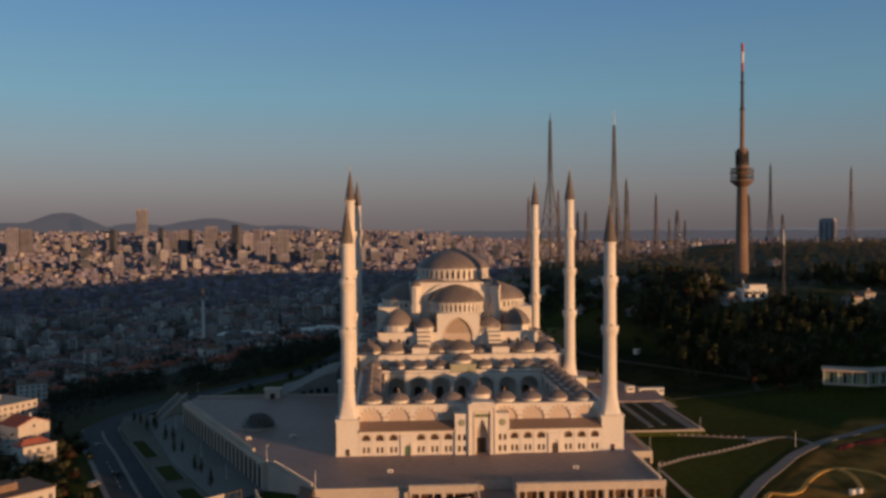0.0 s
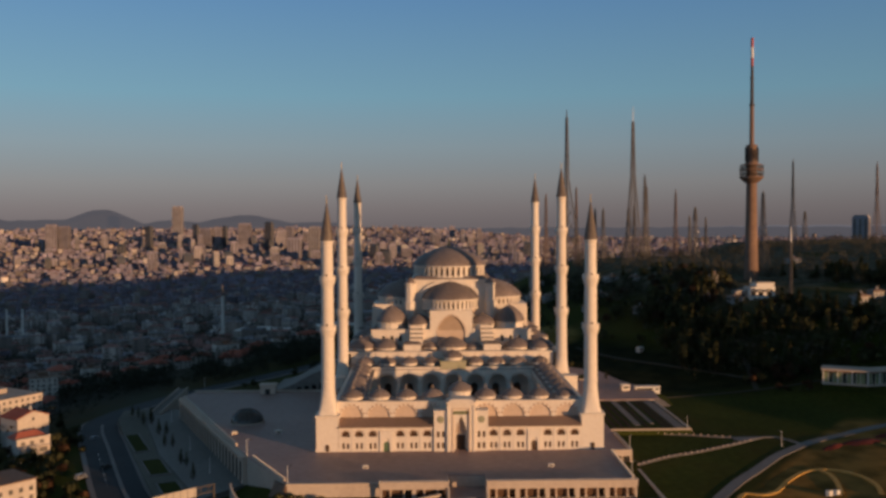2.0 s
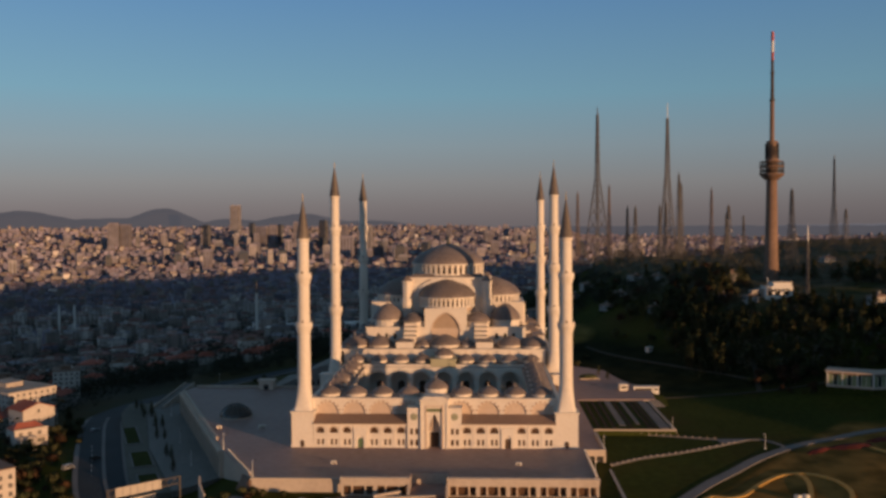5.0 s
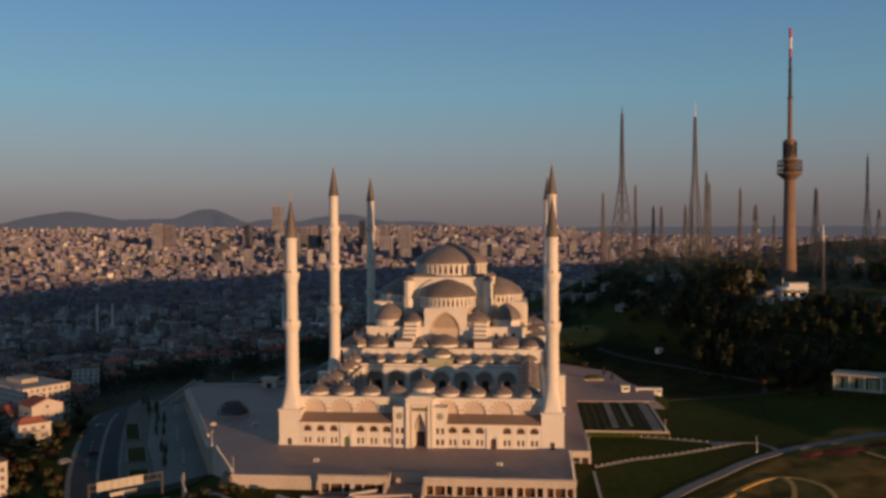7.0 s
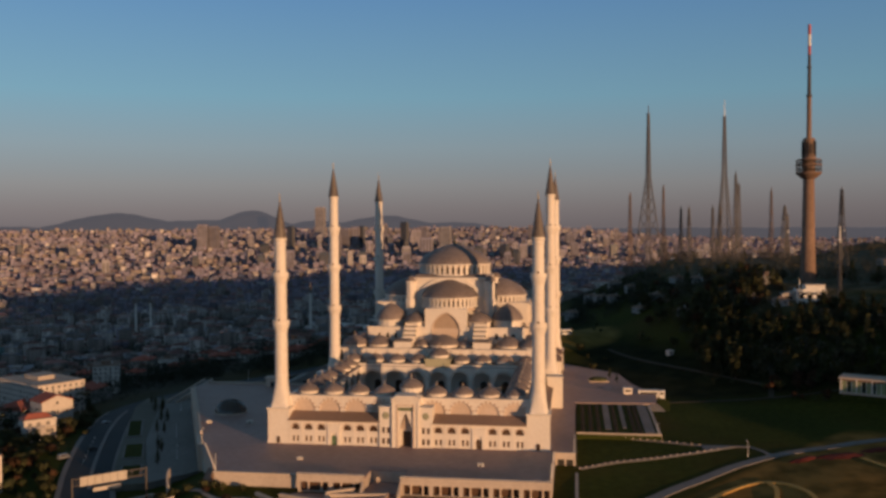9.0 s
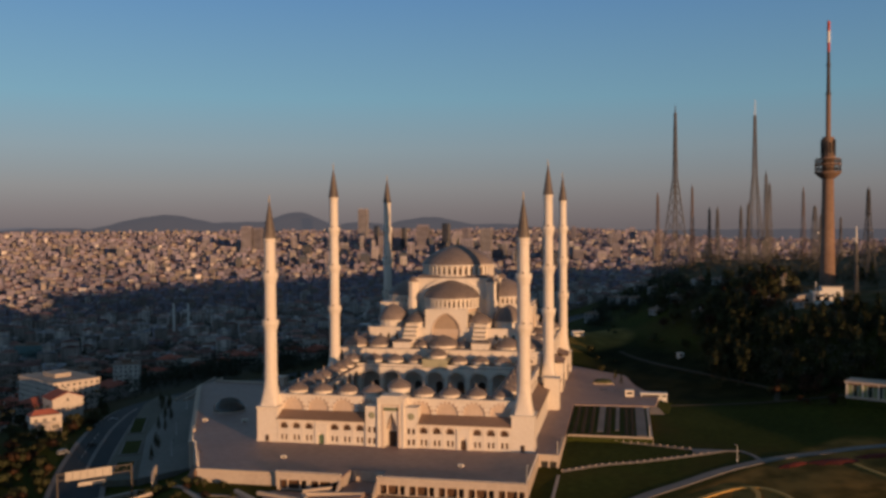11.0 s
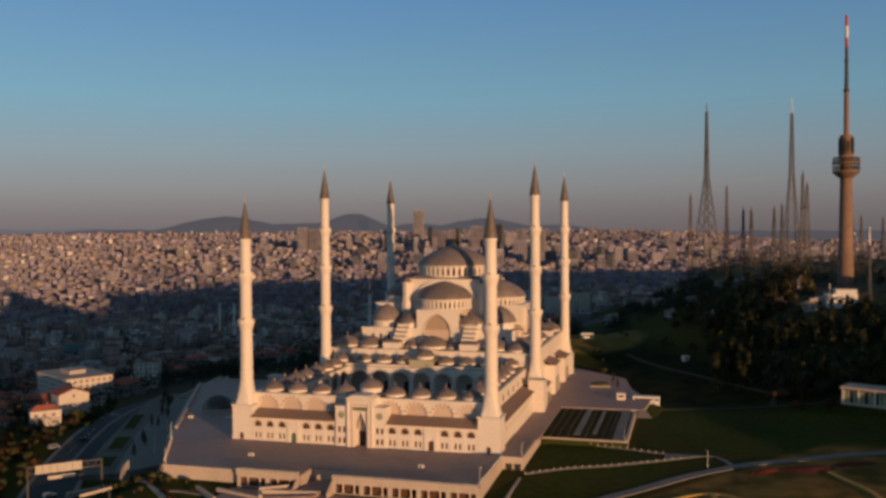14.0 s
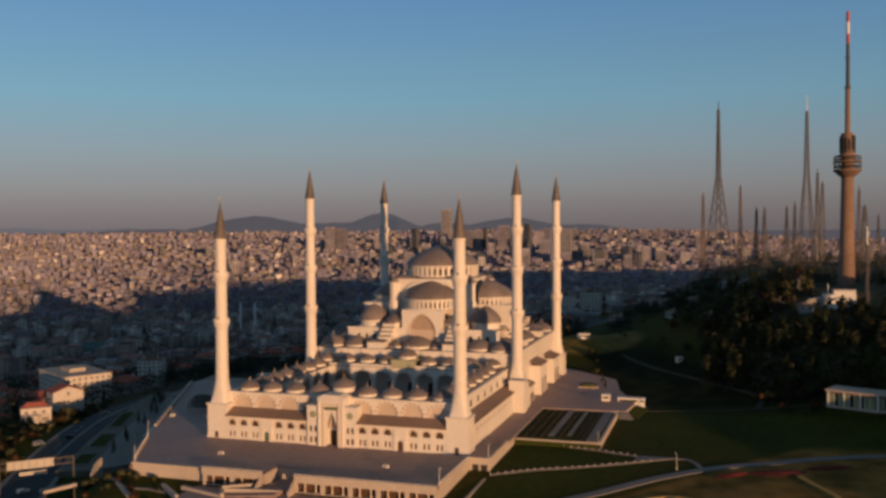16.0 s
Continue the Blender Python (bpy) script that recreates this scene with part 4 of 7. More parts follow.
# side stair blocks and canopies along the flanks
for sx in (-1, 1):
    lo, hi = sorted((sx * 48.4, sx * 55.0))
    part("stair_block", Geo().box(lo, 75, 0, hi, 81.2, 13.2).box(lo - 0.3, 74.7, 13.2, hi + 0.3, 81.25, 13.7), MARBLE, hall)
    for y0, y1, z in ((93, 103, 8.5), (118, 134, 14.0), (152, 168, 12.5)):
        lo, hi = sorted((sx * 48.4, sx * 53.6))
        e, i = (z, z + 2.2) if sx < 0 else (z + 2.2, z)
        part("canopy_block", Geo().box(lo, y0, 0, hi, y1, z - 0.3), MARBLE, hall)
        part("canopy_roof", Geo().hexa([(lo - 0.5, y0 - 0.6, e - 0.3), (hi + 0.5, y0 - 0.6, i - 0.3), (hi + 0.5, y1 + 0.6, i - 0.3), (lo - 0.5, y1 + 0.6, e - 0.3)],
                                       [(lo - 0.5, y0 - 0.6, e), (hi + 0.5, y0 - 0.6, i), (hi + 0.5, y1 + 0.6, i), (lo - 0.5, y1 + 0.6, e)]), COPPER, hall)
        for d in (0.3, 0.7):
            yy = y0 + (y1 - y0) * d
            part("doorway", Geo().box(sx * 53.62 - 0.05, yy - 1.2, 0, sx * 53.62 + 0.05, yy + 1.2, z * 0.55), WOOD, hall)

# stepped buttresses and blocks of the four sides
for k in range(4):
    m4 = pose(0, CY, 0, 0, 0, 90 * k)
    for sx in (-1, 1):
        q = Geo()
        q.m = m4
        lo, hi = sorted((sx * 14.4, sx * 22.2))
        bb = part("buttress_block", q.box(lo, -47.2, 23.3, hi, -40.6, 26.3), MARBLE, hall)
        q = Geo()
        q.m = m4
        part("lead_cap", q.box(lo - 0.25, -47.5, 26.3, hi + 0.25, -40.6, 26.45).frustum((lo + hi) / 2, -44.05, 26.45, 27.3, 4.0, 3.4, 2.6, 2.0), LEAD, bb)
        lo2, hi2 = sorted((sx * 13.6, sx * 19.4))
        for j, (yy, zz) in enumerate(((-40.5, 28.2), (-38.3, 30.0), (-36.1, 31.8), (-33.9, 33.6))):
            q = Geo()
            q.m = m4
            bs = part("buttress_step", q.box(lo2, yy, 23.3, hi2, yy + 2.19, zz), MARBLE, hall)
            q = Geo()
            q.m = m4
            part("lead_cap", q.hexa([(lo2 - 0.2, yy - 0.25, zz), (hi2 + 0.2, yy - 0.25, zz), (hi2 + 0.2, yy + 2.15, zz), (lo2 - 0.2, yy + 2.15, zz)], [(lo2 - 0.2, yy - 0.25, zz + 0.06), (hi2 + 0.2, yy - 0.25, zz + 0.06), (hi2 + 0.2, yy + 2.15, zz + 0.35), (lo2 - 0.2, yy + 2.15, zz + 0.35)]), LEAD, bs)

# tier-one domes
RING = dome_unit(5.6, 1.0, 4.0, 1.3, 18)
RING.parent, RING.matrix_basis = hall, pose(-42, CY - 41, 23.4)
RB = dome_unit(6.7, 1.3, 4.3, 1.4, 20)
RB.parent, RB.matrix_basis = hall, pose(0, CY - 40, 23.4)
for k in range(4):
    m4 = pose(0, CY, 0, 0, 0, 90 * k)
    for x in ((-42, -30.3, 30.3) if k else (-30.3, 30.3)):
        again(RING, m4 @ pose(x, -41 if abs(x) > 40 else -40, 23.4), hall)
    if k:
        again(RB, m4 @ pose(0, -40, 23.4), hall)
SM = dome_unit(3.6, 0.8, 2.4, 1.0)
SM.parent, SM.matrix_basis = hall, pose(-10.2, CY - 40, 23.4)
for k in range(4):
    for x in ((-10.2, 10.2) if k else (10.2,)):
        again(SM, pose(0, CY, 0, 0, 0, 90 * k) @ pose(x, -40, 23.4), hall)

# tier two
for k in range(4):
    hw = 37.6 if k % 2 == 0 else 33.6
    for sx in (-1, 1):
        g = Geo()
        g.m = pose(0, CY, 0, 0, 0, 90 * k) @ pose(0, -33.6, 0)
        lo, hi = sorted((sx * 10.0, sx * hw)) if k % 2 == 0 else sorted((sx * 10.0, sx * 32.8))
        g.wall(lo, hi, 23.3, 31.2, 0.8, [(sx * x, 1.5, 26.0, 28.0, 0.75) for x in (24, 28, 32)])
        part("middle_wall", g, MARBLE, hall)
for k in range(4):
    for sx in (-1, 1):
        for x in (24, 28, 32):
            q = Geo()
            q.m = pose(0, CY, 0, 0, 0, 90 * k) @ pose(0, -33.6, 0)
            part("arched_window", q.arch_slab(sx * x, 1.48, 26.0, 28.0, 0.74, 0.4, 0.46), GLASS, hall)
part("middle_core", Geo().box(-36.8, CY - 32.7, 23.3, 36.8, CY + 32.7, 31.0), MARBLE2, hall)
for k in range(4):
    for sx in (-1, 1):
        q = Geo()
        q.m = pose(0, CY, 0, 0, 0, 90 * k)
        lo, hi = sorted((sx * 10.1, sx * (37.9 if k % 2 == 0 else 33.0)))
        part("cornice", q.box(lo, -34.0, 31.2, hi, -32.4, 31.7), MARBLE, hall)
part("middle_roof", Geo().box(-36.9, CY - 32.4, 31.0, 36.9, CY + 32.4, 31.35), LEAD, hall)
CORNER = dome_unit(6.7, 3.3, 7.4, 1.8, 20)
CORNER.parent, CORNER.matrix_basis = hall, pose(-28.4, CY - 22.5, 31.2)
for x, y in ((28.4, -22.5), (-28.4, 22.5), (28.4, 22.5)):
    again(CORNER, pose(x, CY + y, 31.2), hall)
LITTLE = dome_unit(5.6, 2.5, 4.3, 1.2, 18)
LITTLE.parent, LITTLE.matrix_basis = hall, pose(-15, CY - 27, 31.5)
for k in range(4):
    for x in ((-15, 15) if k else (15,)):
        again(LITTLE, pose(0, CY, 0, 0, 0, 90 * k) @ pose(x, -27, 31.5), hall)
for k in range(4):   # small windows round the corner drums
    for j in range(16):
        a = 22.5 * j
        q = Geo()
        cx, cy = ((-28.4, -22.5), (28.4, -22.5), (28.4, 22.5), (-28.4, 22.5))[k]
        q.m = pose(cx, CY + cy, 31.2, 0, 0, a)
        if k < 2:
            part("drum_window", q.arch_slab(0, 0.9, 0.5, 1.6, 0.45, -6.5, -6.4), GLASS, hall)

# the four great arches with their semi-domes
for k in range(4):
    m4 = pose(0, CY, 0, 0, 0, 90 * k)
    if k % 2:      # the flanks reach farther out, on a plain bay
        q = Geo()
        q.m = m4
        part("side_bay", q.box(-13.2, -37.4, 31.3, 13.2, -17.4, 41.2).box(-13.6, -38.0, 41.2, 13.6, -17.4, 41.8), MARBLE, hall)
        m4 = m4 @ pose(0, -5.1, 0)
    q = Geo()
    q.m = m4 @ pose(0, -33.4, 0)
    q.wall(-10.0, 10.0, 23.4, 40.4, 1.0, [(0, 13.2, 23.4, 29.6, 8.6)], n=20, point=0.2)
    q.box(-10.0, 1.0, 23.4, -7.2, 4.5, 40.4).box(7.2, 1.0, 23.4, 10.0, 4.5, 40.4)
    part("arch_wall", q, MARBLE, hall)
    q = Geo()
    q.m = m4 @ pose(0, -33.4, 0)
    part("arch_screen", q.arch_slab(0, 13.2, 23.4, 29.6, 8.6, 0.85, 1.0, 20, 0.2), SCREEN, hall, "tan stone screen within the great arch")
    for j in range(21):
        a0, a1 = math.pi * j / 21 + 0.015, math.pi * (j + 1) / 21 - 0.015
        p = [(r * math.cos(a), 29.6 + (r + 2.0) * (0.8 * math.sin(a) + 0.2 * (1 - abs(math.cos(a))))) for r, a in ((6.62, a0), (7.3, a0), (7.3, a1), (6.62, a1))]
        q = Geo()
        q.m = m4 @ pose(0, -33.4, 0)
        part("voussoir", q.add([(u, -0.1, w) for u, w in p] + [(u, 0.1, w) for u, w in p], BLOCK), MARBLE2, hall)
    # half drum with windows
    q = Geo()
    q.m = m4
    q.lathe([(12.3, 38.5), (12.3, 45.0)], 40, 0, -17.5, 180, 360)
    part("half_drum", q, MARBLE2, hall)
    q = Geo()
    q.m = m4
    q.lathe([(12.6, 39.8), (13.8, 40.2), (13.8, 40.7), (12.8, 40.9)], 40, 0, -17.5, 180, 360)
    q.lathe([(12.8, 44.2), (13.9, 44.6), (13.9, 45.1), (11.6, 45.3)], 40, 0, -17.5, 180, 360)
    part("drum_cornice", q, MARBLE, hall)
    for j in range(19):
        a = 183 + 174 * j / 18
        q = Geo()
        q.m = m4 @ pose(0, -17.5, 0) @ pose(0, 0, 0, 0, 0, a)
        part("drum_pier", q.box(12.2, -0.58, 40.6, 13.35, 0.58, 44.4), MARBLE, hall)
        if j < 18:
            q = Geo()
            q.m = m4 @ pose(0, -17.5, 0) @ pose(0, 0, 0, 0, 0, a + 174 / 36 + 90)
            part("drum_window", q.arch_slab(0, 1.0, 41.0, 43.0, 0.5, -12.42, -12.32), WOOD, hall)
    q = Geo()
    q.m = m4
    part("semi_dome", q.lathe(lead_profile(13.6, 45.1, 8.6, 12), 56, 0, -17.5, 178, 362, wave=0.012), LEAD, hall, "ribbed lead semi-dome", smooth=True)
    # rim of the great arch over the semi-dome
    q = Geo()
    q.m = pose(0, CY, 0, 0, 0, 90 * k) @ pose(0, -18.6, 0)
    for j in range(24):
        a0, a1 = math.pi * j / 24, math.pi * (j + 1) / 24
        p = [(r * math.cos(a), 44.2 + h * math.sin(a)) for (r, h), a in (((14.0, 8.4), a0), ((15.6, 10.0), a0), ((15.6, 10.0), a1), ((14.0, 8.4), a1))]
        q.add([(u, -0.3, w) for u, w in p] + [(u, 2.4, w) for u, w in p], [(0, 1, 2, 3), (0, 4, 5, 1), (1, 5, 6, 2), (2, 6, 7, 3), (3, 7, 4, 0)])
    part("great_arch_rim", q, MARBLE, hall)

# central block, turrets, drum and dome
part("central_block", Geo().box(-17.4, CY - 17.4, 31, 17.4, CY + 17.4, 53.2), MARBLE, hall)
part("central_cornice", Geo().box(-18.6, CY - 18.6, 53.2, 18.6, CY + 18.6, 54.2), MARBLE, hall)
part("shoulder_roof", Geo().frustum(0, CY, 54.2, 55.6, 18.0, 18.0, 16.8, 16.8), LEAD, hall)
for x, y in ((-1, -1), (1, -1), (1, 1), (-1, 1)):
    t_ = Geo().lathe([(2.9, 31), (2.9, 43.5), (2.5, 44.2), (2.5, 51.4), (2.9, 51.9), (2.9, 52.5), (2.4, 52.6)], 8, x * 19.4, CY + y * 17.6)
    tur = part("turret", t_, MARBLE, hall, "octagonal marble weight turret")
    part("turret_cap", Geo().lathe([(2.75, 52.5), (2.4, 53.5), (1.5, 54.5), (0.2, 55.2)], 16, x * 19.4, CY + y * 17.6), LEAD, tur, smooth=True)
part("drum", Geo().lathe([(16.7, 54.5), (16.7, 60.4)], 64, 0, CY), MARBLE2, hall)
part("drum_cornice", Geo().lathe([(17.0, 54.6), (18.3, 55.0), (18.3, 55.5), (17.2, 55.7)], 64, 0, CY).lathe([(17.3, 59.7), (18.4, 60.1), (18.4, 60.6), (16.5, 60.8)], 64, 0, CY), MARBLE, hall)
for j in range(40):
    q = Geo()
    q.m = pose(0, CY, 0, 0, 0, 9 * j)
    part("drum_pier", q.box(16.5, -0.66, 55.5, 17.95, 0.66, 60.0), MARBLE, hall)
    q = Geo()
    q.m = pose(0, CY, 0, 0, 0, 9 * j + 4.5 + 90)
    part("drum_window", q.arch_slab(0, 1.1, 56.0, 58.3, 0.55, -16.86, -16.74), WOOD, hall)
part("main_dome", Geo().lathe(lead_profile(18.2, 60.5, 10.0, 14), 96, 0, CY, wave=0.010), LEAD, hall, "ribbed lead main dome", smooth=True)
part("finial", Geo().lathe([(0.9, 70.0), (1.1, 70.6), (0.35, 71.2), (0.75, 71.9), (0.3, 72.5), (0.5, 73.0), (0.15, 73.4), (0.04, 75.0)], 16, 0, CY), GOLD, hall, "gilded finial", smooth=True)


# ---- grounds ----
ROAD = [(-84, -110), (-96, -60), (-112, -28), (-126, 0), (-149.5, 54), (-169, 102), (-177, 134), (-172, 172), (-150, 215), (-110, 258), (-55, 312), (0, 385), (45, 480)]
tagged(part("road", ribbon(ROAD, 16, 0.35, offset=3.5), ASPHALT), "broad asphalt road curving below the plaza", "road", kind="structure")
for off in (12.4, -5.4):
    tagged(part("pavement", ribbon(ROAD, 1.8, 0.5, offset=off), SLABS), "pale paved footway with kerb beside the road", "pavement", kind="structure")
tagged(part("road_median", ribbon(ROAD[2:8], 1.3, 0.62, offset=4.6), SLABS), "narrow pale median kerb dividing the lanes", "kerb", kind="structure")
lane = Geo()
marks = curve_points(ROAD[2:9], 7.0)
for k in range(0, len(marks) - 1):
    a_, b_ = marks[k], marks[k + 1]
    dd_ = (b_ - a_).normalized()
    ss_ = Vector((dd_.y, -dd_.x, 0))
    c_ = a_ + ss_ * 0.2
    e_ = c_ + dd_ * 3.0
    za, zb = (float(height(p.x, p.y)) + 0.42 for p in (c_, e_))
    lane.hexa([(*(c_ + ss_ * 0.1).xy, za - 0.05), (*(c_ - ss_ * 0.1).xy, za - 0.05), (*(e_ - ss_ * 0.1).xy, zb - 0.05), (*(e_ + ss_ * 0.1).xy, zb - 0.05)],
              [(*(c_ + ss_ * 0.1).xy, za), (*(c_ - ss_ * 0.1).xy, za), (*(e_ - ss_ * 0.1).xy, zb), (*(e_ + ss_ * 0.1).xy, zb)])
tagged(part("lane_marking", lane, WHITEPAINT), "worn white dashed lane marking", "road marking", kind="structure")
tagged(part("forecourt", Geo().prism([(-88, -22), (-118, 36), (-140, 92), (-150, 126), (-126, 126), (-125, 100), (-76.5, -5)], -14, -9.9), FORECOURT), "grey paved forecourt along the plaza flank", "pavement", kind="structure")
tagged(part("planted_strip", Geo().prism([(-100, -26), (-112, 0), (-134, 49), (-157, 103), (-161, 124), (-150.2, 126), (-140.2, 92), (-118.2, 36), (-88.2, -22)], -14, -10.1), WEATHERED), "stone-paved strip with planting beds beside the road", "pavement", kind="structure")


def bed(cx, cy, w, l, rz):
    t = thing("planting_bed", "rectangular planting bed of dark grass in a pale stone kerb", "planting bed", "beds beside the road", at=(cx, cy, -10.1), rz=rz)
    part("kerb", Geo().box(-w / 2, -l / 2, 0, w / 2, -l / 2 + 0.6, 0.4).box(-w / 2, l / 2 - 0.6, 0, w / 2, l / 2, 0.4).box(-w / 2, -l / 2 + 0.6, 0, -w / 2 + 0.6, l / 2 - 0.6, 0.4).box(w / 2 - 0.6, -l / 2 + 0.6, 0, w / 2, l / 2 - 0.6, 0.4), SLABS, t)
    part("turf", Geo().box(-w / 2 + 0.6, -l / 2 + 0.6, 0, w / 2 - 0.6, l / 2 - 0.6, 0.3), GRASS, t)


for cx, cy, w, l in ((-133.6, 57, 6.4, 33), (-114.6, 19.2, 7.8, 24), (-101, -9, 7.6, 17)):
    bed(cx, cy, w, l, 25.5)
slope = thing("access_ramp", "pale paved ramp rising past the plaza corner", "ramp")
part("deck", Geo().hexa([(-145, 113, -14), (-140.5, 113, -14), (-137.5, 152, -16), (-141.5, 152, -16)], [(-145, 113, -9.7), (-140.5, 113, -9.7), (-137.5, 152, -4.6), (-141.5, 152, -4.6)]), FORECOURT, slope)
for x0, x1 in ((-145.2, -141.7), (-140.3, -137.3)):
    part("side_wall", Geo().hexa([(x0 - 0.25, 113, -14), (x0 + 0.25, 113, -14), (x1 + 0.25, 152, -16), (x1 - 0.25, 152, -16)], [(x0 - 0.25, 113, -8.9), (x0 + 0.25, 113, -8.9), (x1 + 0.25, 152, -3.8), (x1 - 0.25, 152, -3.8)]), PODIUM, slope)

# lawn paths
WORN = material("worn_earth_path", (0.028, 0.028, 0.020), (0.052, 0.048, 0.036), 0.9, fine=0.5)
LINES = {
    "lawn_path": ([(62, -9), (75, 0), (87, 5.5), (101, 13.5), (112, 20.5), (119, 25.5), (124, 25.5), (127, 20.5), (129.5, 13)], 1.5),
    "upper_path": ([(63, 33.6), (85, 31.5), (104, 26), (115, 23.5)], 1.6),
    "broad_path": ([(58, -74), (70, -57), (81, -41.5), (91, -28), (101, -16.5), (114, -1), (124.5, 8.5), (135, 17), (151, 27.5), (175, 42.5), (230, 66)], 3.9),
    "field_path": ([(97, 104), (122, 111), (150, 114), (190, 114), (240, 112)], 1.8),
    "hill_path": ([(150, 114), (153, 128), (157, 146), (158, 156)], 2.6),
    "grass_track": ([(150, 133), (128, 159), (106, 187), (91, 209), (80, 226)], 2.4),
}
for name, (pts, w) in LINES.items():
    tagged(part("path", ribbon(pts, w, 0.25), SLABS if name not in ("grass_track", "hill_path", "field_path") else WORN), "pale slab path across the dark lawn", "path", kind="structure")
for pts, w in (([(84, -46), (88.5, -40.5), (93, -42), (98.5, -39.5), (106.6, -29), (115.5, -20), (121.5, -18), (127, -20.5), (131.4, -28), (131.8, -38), (129, -46)], 1.5), ([(121.6, -18), (123, -23.5), (121.5, -32), (118, -43)], 1.5), ([(159.5, 12.5), (161.5, 6.5), (165, -2), (168.5, -11), (170, -24)], 1.6)):
    tagged(part("garden_path", ribbon(pts, w, 0.4), YELLOWPATH), "narrow ochre border path winding through the flower bank", "path", kind="structure")


def flower_patch(cx, cy, a, b, rz):
    n_ = 26
    poly = [(cx + (a * math.cos(k / n_ * 6.283) * math.cos(rz) - b * math.sin(k / n_ * 6.283) * math.sin(rz)) * (1 + 0.15 * math.sin(3 * k)),
             cy + (a * math.cos(k / n_ * 6.283) * math.sin(rz) + b * math.sin(k / n_ * 6.283) * math.cos(rz)) * (1 + 0.15 * math.cos(2 * k))) for k in range(n_)]
    vs = [(x, y, float(height(x, y)) + 0.05) for x, y in poly] + [(cx, cy, float(height(cx, cy)) + 0.9)]
    vs += [((x + cx) / 2, (y + cy) / 2, float(height((x + cx) / 2, (y + cy) / 2)) + 0.7) for x, y in poly]
    fs = [(k, (k + 1) % n_, n_ + 1 + (k + 1) % n_, n_ + 1 + k) for k in range(n_)] + [(n_ + 1 + k, n_ + 1 + (k + 1) % n_, n_) for k in range(n_)]
    tagged(part("flower_bed", Geo().add(vs, fs), FLOWERS), "low bed of red flowers on the bank", "flower bed")


flower_patch(153.5, 15.5, 10, 4.0, 0.5)
flower_patch(139, 8.5, 7, 2.2, 0.75)
flower_patch(170, 27, 9, 2.6, 0.55)
flower_patch(128, -52, 9, 4, 0.3)
flower_patch(152, -50, 12, 5, -0.2)
boards = thing("garden_display", "low blue and white display stand on the flower bank", "display", at=(115, -43, float(height(115, -43))), rz=12)
for k in range(4):
    part("panel", Geo().box(-2.6 + 1.35 * k, -0.2, -0.3, -1.4 + 1.35 * k, 0.2, 1.9 - 0.3 * (k % 2)), WHITEPAINT if k % 2 else material("blue_panel_paint", (0.06, 0.10, 0.18), (0.09, 0.14, 0.24), 0.5, fine=1), boards)


def bollard_row(pts, spacing, base):
    line = curve_points(pts, spacing)
    global BOLLARD
    for p in line:
        z = float(height(p.x, p.y)) + 0.2
        if BOLLARD is None:
            BOLLARD = thing("path_post", "short pale stone post lining the lawn path", "bollard", "posts along the lawn paths", at=(p.x, p.y, z))
            part("shaft", Geo().frustum(0, 0, -0.3, 0.6, 0.17, 0.17, 0.13, 0.13), MARBLE2, BOLLARD)
            part("cap", Geo().frustum(0, 0, 0.6, 0.75, 0.24, 0.24, 0.12, 0.12), MARBLE2, BOLLARD)
        else:
            copy_thing(BOLLARD, pose(p.x, p.y, z))


BOLLARD = None
bollard_row([(62, -9.6), (75, -0.6), (87, 4.9), (101, 12.9), (112, 19.8)], 2.6, 0)
bollard_row([(63, 33), (85, 30.9), (106, 25)], 2.6, 0)

tagged(part("path", ribbon([(-66, -40.5), (-58, -45.5), (-51, -51), (-42, -50.5), (-34, -52)], 1.3, 0.3), SLABS), "pale kerb path curving through the front garden", "path", kind="structure")
kerbs = thing("roadside_wall", "low pale stone wall beside the road below the plaza", "wall")
part("wall_length", parapet((-92, -43), (-83, -30), -15, float(height(-88, -37)) + 1.5, 0.9), PODIUM, kerbs)
part("wall_return", parapet((-83, -30), (-76, -31.5), -15, float(height(-80, -31)) + 1.3, 0.9), PODIUM, kerbs)

# curved stair wall dropping from the plaza's corner
stw = thing("stair_wall", "curved white stone stair wall falling from the plaza corner", "wall")
SW = [(-75.4, -31.2, -1.9), (-74.6, -34.2, -2.3), (-73.4, -37.2, -2.9), (-71.9, -40.2, -3.6), (-70.2, -43.0, -4.3)]
for (ax, ay, az_), (bx, by, bz) in zip(SW, SW[1:]):
    dx_, dy_ = 0.3 * (by - ay) / math.hypot(bx - ax, by - ay), -0.3 * (bx - ax) / math.hypot(bx - ax, by - ay)
    part("wall_length", Geo().hexa([(ax - dx_, ay - dy_, -13), (bx - dx_, by - dy_, -13), (bx + dx_, by + dy_, -13), (ax + dx_, ay + dy_, -13)],
                                   [(ax - dx_, ay - dy_, az_), (bx - dx_, by - dy_, bz), (bx + dx_, by + dy_, bz), (ax + dx_, ay + dy_, az_)]), PODIUM, stw)

